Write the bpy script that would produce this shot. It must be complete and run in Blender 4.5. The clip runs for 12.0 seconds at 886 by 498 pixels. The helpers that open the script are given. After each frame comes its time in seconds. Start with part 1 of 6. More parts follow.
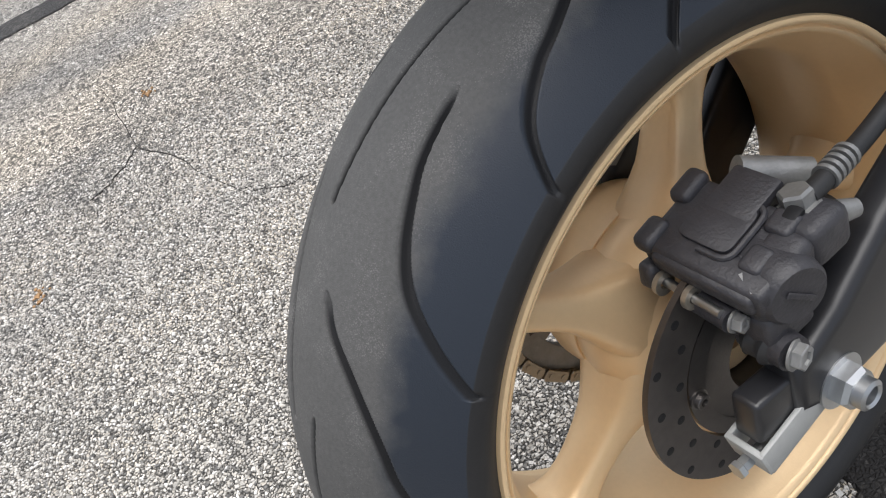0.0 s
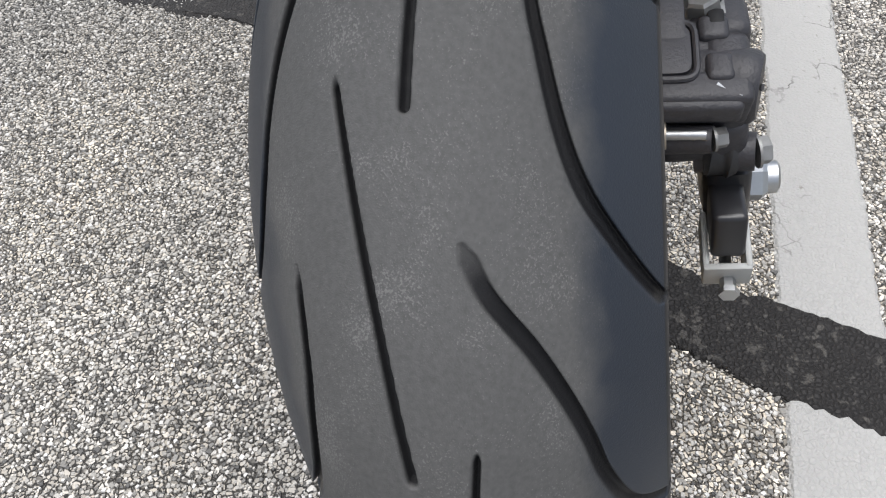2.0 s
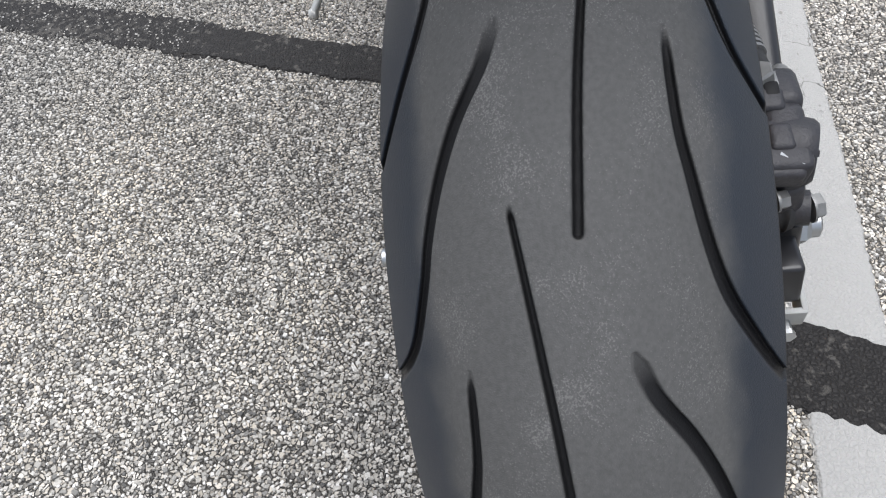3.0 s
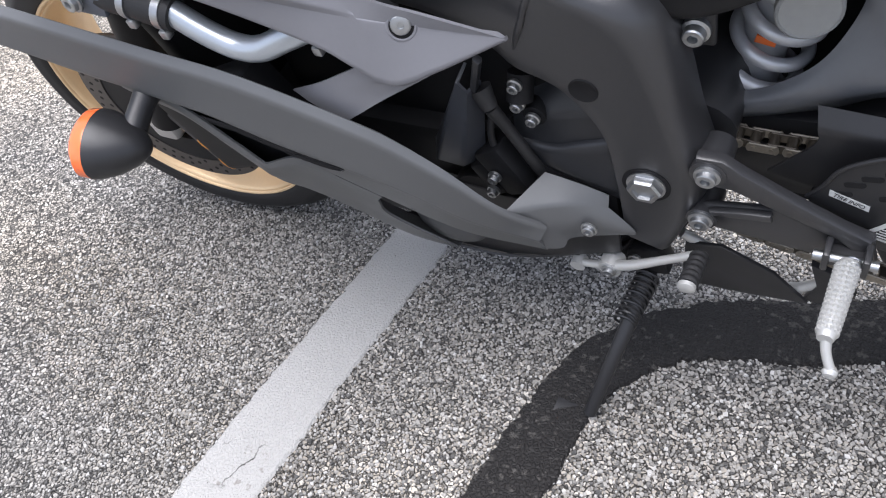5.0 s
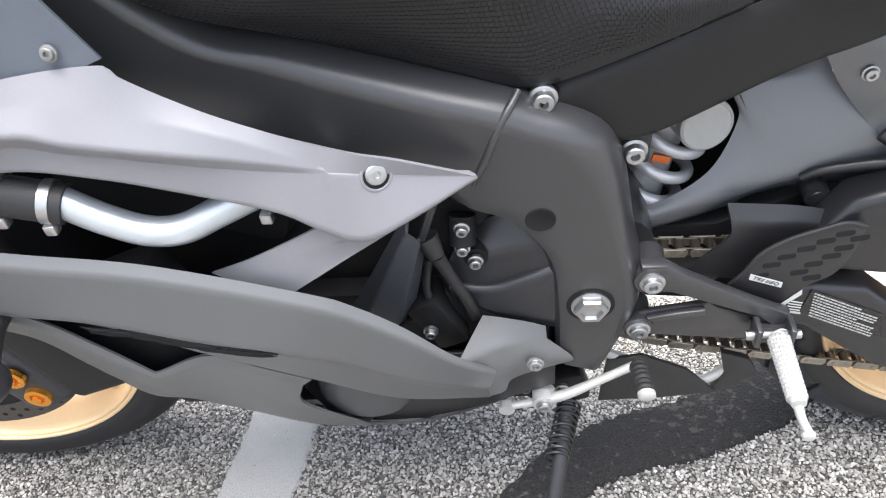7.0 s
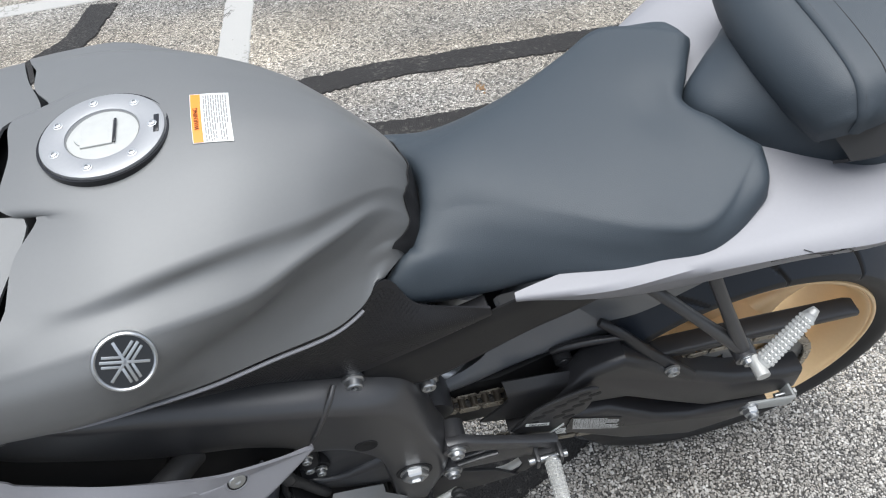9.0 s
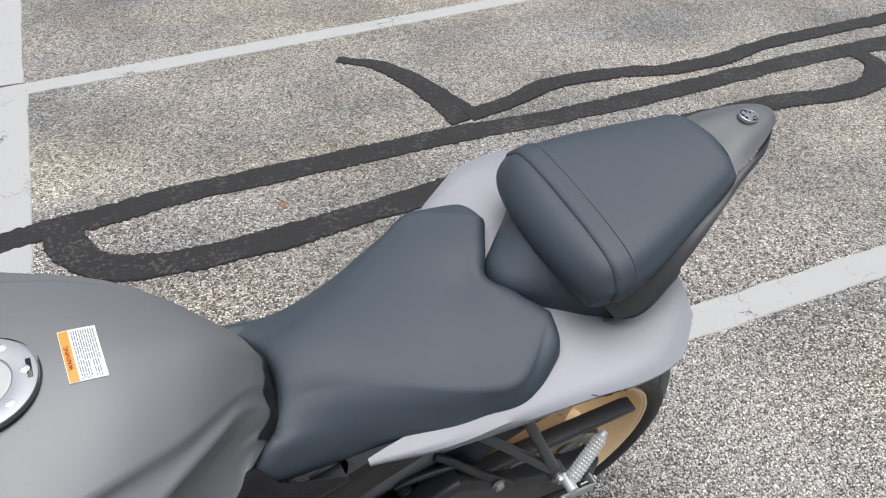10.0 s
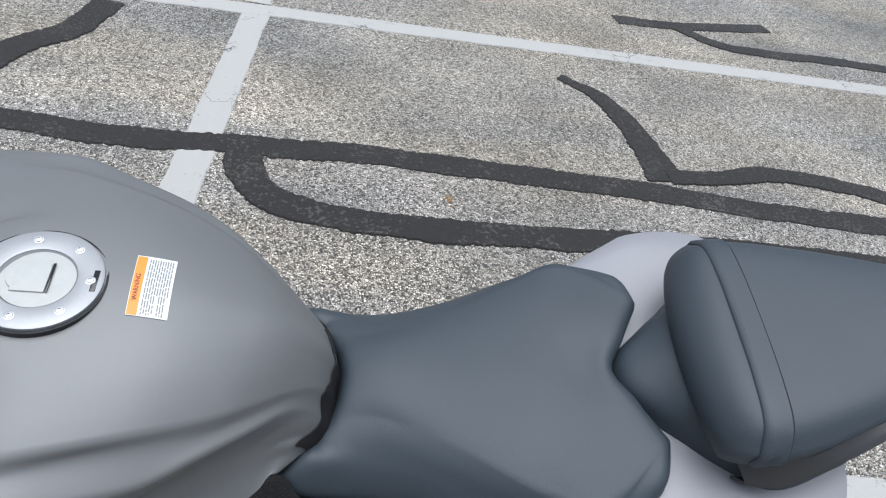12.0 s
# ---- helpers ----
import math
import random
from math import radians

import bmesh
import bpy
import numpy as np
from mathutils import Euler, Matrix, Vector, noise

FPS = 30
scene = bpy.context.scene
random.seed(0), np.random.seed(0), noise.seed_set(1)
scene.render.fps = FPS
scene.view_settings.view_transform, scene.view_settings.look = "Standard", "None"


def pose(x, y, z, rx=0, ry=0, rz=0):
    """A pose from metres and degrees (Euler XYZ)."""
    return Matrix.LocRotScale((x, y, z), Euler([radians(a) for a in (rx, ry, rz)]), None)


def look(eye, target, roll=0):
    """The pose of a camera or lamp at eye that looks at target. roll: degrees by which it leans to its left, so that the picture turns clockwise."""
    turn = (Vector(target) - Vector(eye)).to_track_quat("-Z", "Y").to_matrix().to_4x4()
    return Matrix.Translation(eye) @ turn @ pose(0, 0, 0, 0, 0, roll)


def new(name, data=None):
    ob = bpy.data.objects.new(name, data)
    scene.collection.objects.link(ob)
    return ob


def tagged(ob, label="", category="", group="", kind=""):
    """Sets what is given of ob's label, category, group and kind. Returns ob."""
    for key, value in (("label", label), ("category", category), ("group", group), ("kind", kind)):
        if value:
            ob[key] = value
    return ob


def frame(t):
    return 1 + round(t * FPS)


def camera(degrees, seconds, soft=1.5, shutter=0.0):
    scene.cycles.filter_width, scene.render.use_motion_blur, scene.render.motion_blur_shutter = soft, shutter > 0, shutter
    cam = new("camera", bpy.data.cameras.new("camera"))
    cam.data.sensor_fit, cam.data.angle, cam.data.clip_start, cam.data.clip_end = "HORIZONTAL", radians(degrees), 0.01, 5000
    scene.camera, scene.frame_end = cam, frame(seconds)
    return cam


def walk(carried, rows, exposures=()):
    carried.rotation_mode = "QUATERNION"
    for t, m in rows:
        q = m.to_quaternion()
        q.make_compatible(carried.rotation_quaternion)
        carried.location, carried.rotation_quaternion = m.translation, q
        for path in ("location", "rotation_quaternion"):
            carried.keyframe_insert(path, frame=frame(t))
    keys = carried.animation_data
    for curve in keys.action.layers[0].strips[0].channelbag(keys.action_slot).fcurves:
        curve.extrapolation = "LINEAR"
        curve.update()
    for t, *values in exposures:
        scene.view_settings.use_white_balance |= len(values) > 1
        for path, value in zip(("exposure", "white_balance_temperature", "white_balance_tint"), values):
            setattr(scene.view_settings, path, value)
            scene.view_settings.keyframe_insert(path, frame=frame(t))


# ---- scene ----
PATH = [
    (0, (-0.2667, -0.2208, 0.8091), (-0.0161, 0.4460, 0.1073), -23.64),
    (0.5, (-0.3332, -0.0444, 0.7539), (0.0930, 0.4414, -0.0093), -23.34),
    (1, (-0.3659, 0.0377, 0.7220), (0.2057, 0.2735, -0.0639), -11.38),
    (1.5, (-0.3770, 0.0533, 0.7199), (0.2177, 0.1937, -0.0717), -4.93),
    (2, (-0.3816, 0.0566, 0.7231), (0.2236, 0.1686, -0.0651), -3.06),
    (2.5, (-0.3866, 0.0596, 0.7293), (0.2242, 0.1604, -0.0561), -2.54),
    (2.7, (-0.3895, 0.0742, 0.7494), (0.2228, 0.1647, -0.0361), -1.90),
    (4.3, (0.0097, 0.6868, 0.8692), (0.5727, 0.3998, 0.0943), -12.22),
    (4.5, (0.1039, 0.7486, 0.8978), (0.6518, 0.3771, 0.1482), -13.67),
    (4.8, (0.2476, 0.7577, 0.8891), (0.7627, 0.2830, 0.1754), -17.14),
    (5, (0.3340, 0.7578, 0.8750), (0.7793, 0.2086, 0.1679), -15.07),
    (5.5, (0.4765, 0.7609, 0.8570), (0.6965, 0.0364, 0.2037), -9.11),
    (6, (0.5556, 0.7839, 0.8479), (0.6627, -0.0258, 0.2710), -6.33),
    (6.5, (0.5692, 0.8057, 0.8469), (0.6632, -0.0220, 0.2937), -5.73),
    (6.7, (0.5697, 0.8085, 0.8464), (0.6599, -0.0187, 0.2918), -5.61),
    (8.3, (0.5644, 0.8275, 1.0296), (0.7096, 0.1067, 0.3519), -8.75),
    (8.5, (0.5270, 0.8125, 1.0940), (0.6675, 0.1042, 0.4022), -9.90),
    (8.8, (0.5026, 0.7639, 1.1765), (0.5119, 0.0543, 0.4719), -7.39),
    (8.9, (0.4998, 0.7532, 1.2027), (0.4534, 0.0351, 0.5083), -6.73),
    (9, (0.5078, 0.7451, 1.2343), (0.3989, 0.0242, 0.5499), -5.93),
    (9.1, (0.5185, 0.7323, 1.2738), (0.3477, 0.0187, 0.5944), -5.09),
    (9.5, (0.5519, 0.7271, 1.3624), (0.2107, 0.0383, 0.7227), 0.36),
    (10, (0.5542, 0.7440, 1.4064), (0.1685, 0.0611, 0.7861), 2.00),
    (10.5, (0.5555, 0.7520, 1.4089), (0.1566, 0.0717, 0.7940), 2.56),
    (11, (0.5581, 0.7492, 1.4074), (0.1493, 0.0741, 0.7932), 3.08),
    (11.5, (0.5426, 0.7423, 1.4040), (0.1280, 0.0698, 0.7909), 5.09),
    (12, (0.4892, 0.6480, 1.3597), (0.3009, -0.1072, 0.7319), 13.71),
]
cam = camera(61.25, 12.0, soft=1.15)
walk(cam, [(t, look(eye, target, roll)) for t, eye, target, roll in PATH],
     exposures=[(0.0, 1.34, 6500, 10), (1.5, 1.33, 6450, 10), (2.7, 1.26, 6280, 10), (4.5, 1.28, 6200, 13), (5.0, 1.62, 6150, 14), (5.5, 2.18, 6250, 14), (6.7, 2.60, 6400, 12),
                (8.3, 2.04, 6480, 10), (8.8, 1.44, 6300, 10), (9.0, 1.42, 6280, 8), (9.5, 1.16, 6350, 10), (11.0, 1.12, 6300, 9), (11.5, 1.10, 6300, 9), (12.0, 1.13, 6020, 8)])

# ---- daylight: bright overcast sky with a weak, wide sun ----
SUN_UP, SUN_ROUND = radians(84), radians(20)
world = bpy.data.worlds.new("sky")
scene.world = world
world.use_nodes = True
wn = world.node_tree
sky = wn.nodes.new("ShaderNodeTexSky")
sky.sky_type = "NISHITA"
sky.sun_disc = False
sky.sun_elevation, sky.sun_rotation = SUN_UP, SUN_ROUND
sky.air_density, sky.dust_density, sky.ozone_density = 1.0, 3.0, 1.0
soften = wn.nodes.new("ShaderNodeHueSaturation")
soften.inputs["Saturation"].default_value = 0.46
wn.links.new(sky.outputs["Color"], soften.inputs["Color"])
background = wn.nodes["Background"]
background.inputs["Strength"].default_value = 0.088
wn.links.new(soften.outputs["Color"], background.inputs["Color"])
sun = new("sun", bpy.data.lights.new("sun", "SUN"))
sun.data.energy, sun.data.angle, sun.data.color = 1.90, radians(65), (1.0, 0.985, 0.965)
sun.matrix_world = look((math.sin(SUN_ROUND) * math.cos(SUN_UP) * 20, math.cos(SUN_ROUND) * math.cos(SUN_UP) * 20,
                         math.sin(SUN_UP) * 20), (0, 0, 0))

# ---- materials ----
def material(name, colour, rough=0.5, metal=0.0, grain=0.12, scale=60.0, bump=0.0, bump_scale=400.0, wear=0.06,
             wear_scale=9.0, coat=0.0, specular=0.5):
    """A painted, cast or moulded surface: fine grain, broad wear and a fine relief."""
    m = bpy.data.materials.new(name)
    m.use_nodes = True
    n, l = m.node_tree.nodes, m.node_tree.links
    shader = n["Principled BSDF"]
    place = n.new("ShaderNodeTexCoord")
    fine, broad = n.new("ShaderNodeTexNoise"), n.new("ShaderNodeTexNoise")
    fine.inputs["Scale"].default_value, fine.inputs["Detail"].default_value = scale, 5.0
    broad.inputs["Scale"].default_value, broad.inputs["Detail"].default_value = wear_scale, 6.0
    for t in (fine, broad):
        l.new(place.outputs["Object"], t.inputs["Vector"])
    total = n.new("ShaderNodeMath")
    total.operation = "MULTIPLY_ADD"
    l.new(fine.outputs["Fac"], total.inputs[0])
    total.inputs[1].default_value = grain * 2
    share = n.new("ShaderNodeMath")
    share.operation = "MULTIPLY_ADD"
    l.new(broad.outputs["Fac"], share.inputs[0])
    share.inputs[1].default_value, share.inputs[2].default_value = wear * 2, 1.0 - grain - wear
    l.new(share.outputs[0], total.inputs[2])
    tint = n.new("ShaderNodeMix")
    tint.data_type, tint.blend_type = "RGBA", "MULTIPLY"
    tint.inputs["Factor"].default_value = 1.0
    tint.inputs["A"].default_value = (*colour, 1)
    l.new(total.outputs[0], tint.inputs["B"])
    l.new(tint.outputs["Result"], shader.inputs["Base Color"])
    gloss = n.new("ShaderNodeMath")
    gloss.operation, gloss.use_clamp = "MULTIPLY_ADD", True
    l.new(broad.outputs["Fac"], gloss.inputs[0])
    gloss.inputs[1].default_value, gloss.inputs[2].default_value = 0.16, rough - 0.08
    l.new(gloss.outputs[0], shader.inputs["Roughness"])
    shader.inputs["Metallic"].default_value = metal
    shader.inputs["Specular IOR Level"].default_value = specular
    shader.inputs["Coat Weight"].default_value = coat
    if bump:
        relief, lift = n.new("ShaderNodeTexNoise"), n.new("ShaderNodeBump")
        relief.inputs["Scale"].default_value, relief.inputs["Detail"].default_value = bump_scale, 4.0
        l.new(place.outputs["Object"], relief.inputs["Vector"])
        lift.inputs["Strength"].default_value, lift.inputs["Distance"].default_value = bump, 0.001
        l.new(relief.outputs["Fac"], lift.inputs["Height"])
        l.new(lift.outputs["Normal"], shader.inputs["Normal"])
    return m


matte_grey = material("matte_dark_grey_paint", (0.127, 0.130, 0.132), 0.50, 0.3, 0.03, 300, 0.03, 900)
tail_grey = material("matte_charcoal_paint", (0.074, 0.076, 0.078), 0.50, 0.15, 0.03, 300, 0.03, 900)
tail_dark = material("satin_charcoal_plastic", (0.024, 0.024, 0.025), 0.40, 0.0, 0.05, 300, 0.05, 900)
cover_black = material("satin_black_cover_plastic", (0.0095, 0.0095, 0.0105), 0.46, 0.0, 0.08, 200, 0.10, 1200, 0.06, 9.0, 0.0, 0.32)
light_grey = material("satin_light_grey_paint", (0.198, 0.198, 0.213), 0.50, 0.1, 0.03, 300, 0.03, 900)
infill_grey = material("blue_grey_plastic", (0.10, 0.115, 0.14), 0.5, 0.1, 0.05, 200, 0.05, 900)
frame_black = material("satin_black_frame_paint", (0.032, 0.032, 0.034), 0.32, 0.0, 0.08, 200, 0.08, 700, 0.08, 9.0, 0.0, 0.65)
arm_black = material("satin_swingarm_paint", (0.016, 0.016, 0.018), 0.34, 0.0, 0.06, 200, 0.06, 700)
# satin black lightened to grey: the sky sheen is in the colour
arch_sheen_grey = material("satin_black_with_sky_sheen", (0.092, 0.097, 0.106), 0.33, 0.0, 0.06, 200, 0.06, 700, 0.06, 9.0, 0.0, 1.0)
cast_black = material("cast_cover_paint", (0.020, 0.021, 0.024), 0.36, 0.0, 0.08, 160, 0.12, 500)
plastic_black = material("moulded_black_plastic", (0.016, 0.016, 0.0175), 0.42, 0.0, 0.08, 200, 0.10, 1200)
# near black: dark metal, and the shade painted into gaps, holes and wells
deep_black = material("dark_metal_and_gap_shade", (0.013, 0.013, 0.014), 0.5, 0.0, 0.1, 80, 0.1, 300, 0.06, 9.0, 0.0, 0.15)
vinyl = material("black_seat_vinyl", (0.0225, 0.0310, 0.0400), 0.56, 0.0, 0.05, 200, 0.30, 1400, 0.06, 9.0, 0.0, 0.50)
rubber = material("worn_tyre_rubber", (0.050, 0.050, 0.051), 0.75, 0.0, 0.25, 180, 0.35, 700, 0.12, 14)
sidewall = material("tyre_sidewall_rubber", (0.010, 0.010, 0.011), 0.55, 0.0, 0.1, 150, 0.15, 500)
gold = material("satin_gold_wheel_paint", (0.78, 0.565, 0.325), 0.36, 0.25, 0.04, 200, 0.12, 500)
steel = material("zinc_plated_steel", (0.44, 0.45, 0.46), 0.40, 1.0, 0.06, 200, 0.05, 400)
alloy = material("cast_alloy", (0.62, 0.62, 0.62), 0.42, 0.9, 0.06, 200, 0.15, 500)
pipe_silver = material("silver_painted_pipe", (0.50, 0.54, 0.58), 0.33, 0.7, 0.04, 300, 0.04, 900)
chain_steel = material("oily_chain_plate", (0.36, 0.325, 0.27), 0.38, 0.75, 0.2, 300, 0.1, 500)
chain_dark = material("greasy_chain_roller", (0.15, 0.13, 0.105), 0.35, 0.8, 0.25, 250, 0.1, 600)
disc_steel = material("worn_brake_disc_steel", (0.13, 0.12, 0.115), 0.38, 0.9, 0.2, 120, 0.1, 500)
caliper_black = material("black_cast_caliper", (0.029, 0.028, 0.032), 0.50, 0.0, 0.35, 140, 0.5, 420, 0.28, 34)
hose_black = material("rubber_hose", (0.016, 0.016, 0.017), 0.6, 0.0, 0.1, 150, 0.2, 500)
spring_grey = material("grey_spring_paint", (0.50, 0.51, 0.53), 0.32, 0.4, 0.05, 200, 0.05, 500)
orange_lens = material("orange_signal_lens", (0.85, 0.16, 0.04), 0.2, 0.0, 0.05, 200, 0.0, 500, 0.05, 9, 0.6)
gold_anodised = material("gold_anodised_bolt", (0.80, 0.36, 0.05), 0.25, 0.9, 0.05, 200)
fork_copper = material("bronze_fork_tube", (0.42, 0.16, 0.04), 0.25, 0.9, 0.05, 200)
white_sticker = material("white_sticker", (0.52, 0.53, 0.52), 0.45, 0.0, 0.03, 200)
orange_print = material("orange_print", (0.80, 0.20, 0.02), 0.45, 0.0, 0.03, 200)
grey_print = material("grey_print", (0.16, 0.16, 0.16), 0.5, 0.0, 0.03, 200)
badge_black = material("gloss_black_badge", (0.008, 0.008, 0.009), 0.15, 0.0, 0.02, 200)
white_alloy = material("pale_anodised_alloy", (0.47, 0.47, 0.455), 0.45, 0.4, 0.05, 200, 0.1, 500)
dull_alloy = material("dull_bare_alloy", (0.33, 0.335, 0.325), 0.62, 0.1, 0.08, 120, 0.15, 400)
cowl_black = material("dull_black_cowl_plastic", (0.006, 0.006, 0.0065), 0.6, 0.0, 0.1, 120, 0.1, 400, 0.06, 9.0, 0.0, 0.15)
stroke_black = material("matte_black_print", (0.010, 0.010, 0.011), 0.7, 0.0, 0.1, 300, 0.0, 500, 0.06, 9.0, 0.0, 0.2)
stitch_thread = material("dark_stitch_thread", (0.02, 0.02, 0.022), 0.7)
pale_alloy = material("satin_alloy", (0.27, 0.275, 0.285), 0.45, 0.45, 0.05, 300, 0.05, 600)
orange_label = material("orange_label", (0.75, 0.16, 0.03), 0.4, 0.0, 0.05, 200)
textured_black = material("embossed_black_plastic", (0.011, 0.011, 0.0125), 0.40, 0.0, 0.08, 200, 0.0, 1200, 0.06, 9.0, 0.0, 0.33)


STONES = ((0.0, (0.08, 0.078, 0.075)), (0.15, (0.17, 0.165, 0.156)), (0.32, (0.33, 0.316, 0.29)), (0.60, (0.43, 0.41, 0.374)),
          (0.86, (0.56, 0.538, 0.498)), (1.0, (0.71, 0.695, 0.665)))


def fresh_patch(n, l, place):
    """Where the binder is less worn, in front of the machine's left side: 0 to 1."""
    far = n.new("ShaderNodeVectorMath")
    far.operation = "DISTANCE"
    far.inputs[1].default_value = (1.15, 0.75, 0.0)
    l.new(place.outputs["Object"], far.inputs[0])
    cloud = n.new("ShaderNodeTexNoise")
    cloud.inputs["Scale"].default_value, cloud.inputs["Detail"].default_value = 3.0, 7.0
    l.new(place.outputs["Object"], cloud.inputs["Vector"])
    drift = n.new("ShaderNodeMath")
    drift.operation = "MULTIPLY_ADD"
    l.new(cloud.outputs["Fac"], drift.inputs[0])
    drift.inputs[1].default_value = 1.1
    l.new(far.outputs["Value"], drift.inputs[2])
    patch = n.new("ShaderNodeMapRange")
    patch.inputs["From Min"].default_value, patch.inputs["From Max"].default_value = 0.8, 1.7
    patch.inputs["To Min"].default_value, patch.inputs["To Max"].default_value = 0.70, 1.04
    l.new(drift.outputs[0], patch.inputs["Value"])
    return patch.outputs["Result"]


def stone_material():
    """Weathered asphalt with exposed, light and dark aggregate."""
    m = bpy.data.materials.new("exposed_aggregate_asphalt")
    m.use_nodes = True
    n, l = m.node_tree.nodes, m.node_tree.links
    shader = n["Principled BSDF"]
    place = n.new("ShaderNodeTexCoord")
    cells = n.new("ShaderNodeTexVoronoi")
    cells.inputs["Scale"].default_value = 160.0
    edge = n.new("ShaderNodeTexVoronoi")
    edge.feature = "DISTANCE_TO_EDGE"
    edge.inputs["Scale"].default_value = 160.0
    warp = n.new("ShaderNodeTexNoise")
    warp.inputs["Scale"].default_value = 60.0
    bend = n.new("ShaderNodeMix")
    bend.data_type = "VECTOR"
    bend.inputs["Factor"].default_value = 0.012
    l.new(place.outputs["Object"], warp.inputs["Vector"])
    l.new(place.outputs["Object"], bend.inputs["A"])
    l.new(warp.outputs["Color"], bend.inputs["B"])
    for t in (cells, edge):
        l.new(bend.outputs["Result"], t.inputs["Vector"])
    split = n.new("ShaderNodeSeparateColor")
    l.new(cells.outputs["Color"], split.inputs["Color"])
    ramp = n.new("ShaderNodeValToRGB")
    for at, c in STONES:
        e = ramp.color_ramp.elements[0] if at == 0.0 else ramp.color_ramp.elements[-1] if at == 1.0 else ramp.color_ramp.elements.new(at)
        e.color = (*c, 1)
    l.new(split.outputs["Red"], ramp.inputs["Fac"])
    gap = n.new("ShaderNodeMapRange")
    gap.inputs["From Min"].default_value, gap.inputs["From Max"].default_value = 0.02, 0.13
    l.new(edge.outputs["Distance"], gap.inputs["Value"])
    mix = n.new("ShaderNodeMix")
    mix.data_type = "RGBA"
    mix.inputs["A"].default_value = (0.060, 0.0575, 0.054, 1)
    l.new(gap.outputs["Result"], mix.inputs["Factor"])
    l.new(ramp.outputs["Color"], mix.inputs["B"])
    stain = n.new("ShaderNodeTexNoise")
    stain.inputs["Scale"].default_value, stain.inputs["Detail"].default_value = 1.6, 8.0
    l.new(place.outputs["Object"], stain.inputs["Vector"])
    shade = n.new("ShaderNodeMapRange")
    shade.inputs["From Min"].default_value, shade.inputs["From Max"].default_value = 0.3, 0.7
    shade.inputs["To Min"].default_value, shade.inputs["To Max"].default_value = 0.66, 1.16
    l.new(stain.outputs["Fac"], shade.inputs["Value"])
    tint = n.new("ShaderNodeMix")
    tint.data_type, tint.blend_type = "RGBA", "MULTIPLY"
    tint.inputs["Factor"].default_value = 1.0
    l.new(mix.outputs["Result"], tint.inputs["A"])
    l.new(shade.outputs["Result"], tint.inputs["B"])
    l.new(tint.outputs["Result"], shader.inputs["Base Color"])
    fade = n.new("ShaderNodeMix")
    fade.data_type, fade.blend_type = "RGBA", "MULTIPLY"
    fade.inputs["Factor"].default_value = 1.0
    l.new(tint.outputs["Result"], fade.inputs["A"])
    l.new(fresh_patch(n, l, place), fade.inputs["B"])
    streak, stretch = n.new("ShaderNodeTexNoise"), n.new("ShaderNodeMapping")
    stretch.inputs["Scale"].default_value = (0.45, 1.7, 1.0)
    streak.inputs["Scale"].default_value, streak.inputs["Detail"].default_value = 1.3, 9.0
    l.new(place.outputs["Object"], stretch.inputs["Vector"])
    l.new(stretch.outputs["Vector"], streak.inputs["Vector"])
    tan = n.new("ShaderNodeValToRGB")
    tan.color_ramp.elements[0].position, tan.color_ramp.elements[0].color = 0.36, (0.84, 0.84, 0.845, 1)
    tan.color_ramp.elements[1].position, tan.color_ramp.elements[1].color = 0.64, (1.15, 1.07, 0.95, 1)
    l.new(streak.outputs["Fac"], tan.inputs["Fac"])
    dusty = n.new("ShaderNodeMix")
    dusty.data_type, dusty.blend_type = "RGBA", "MULTIPLY"
    dusty.inputs["Factor"].default_value = 1.0
    l.new(fade.outputs["Result"], dusty.inputs["A"])
    l.new(tan.outputs["Color"], dusty.inputs["B"])
    l.new(dusty.outputs["Result"], shader.inputs["Base Color"])
    shader.inputs["Roughness"].default_value = 0.85
    high = n.new("ShaderNodeMath")
    high.operation = "MULTIPLY_ADD"
    l.new(split.outputs["Green"], high.inputs[0])
    high.inputs[1].default_value = 0.5
    l.new(gap.outputs["Result"], high.inputs[2])
    lift = n.new("ShaderNodeBump")
    lift.inputs["Strength"].default_value, lift.inputs["Distance"].default_value = 1.0, 0.005
    l.new(high.outputs[0], lift.inputs["Height"])
    l.new(lift.outputs["Normal"], shader.inputs["Normal"])
    return m


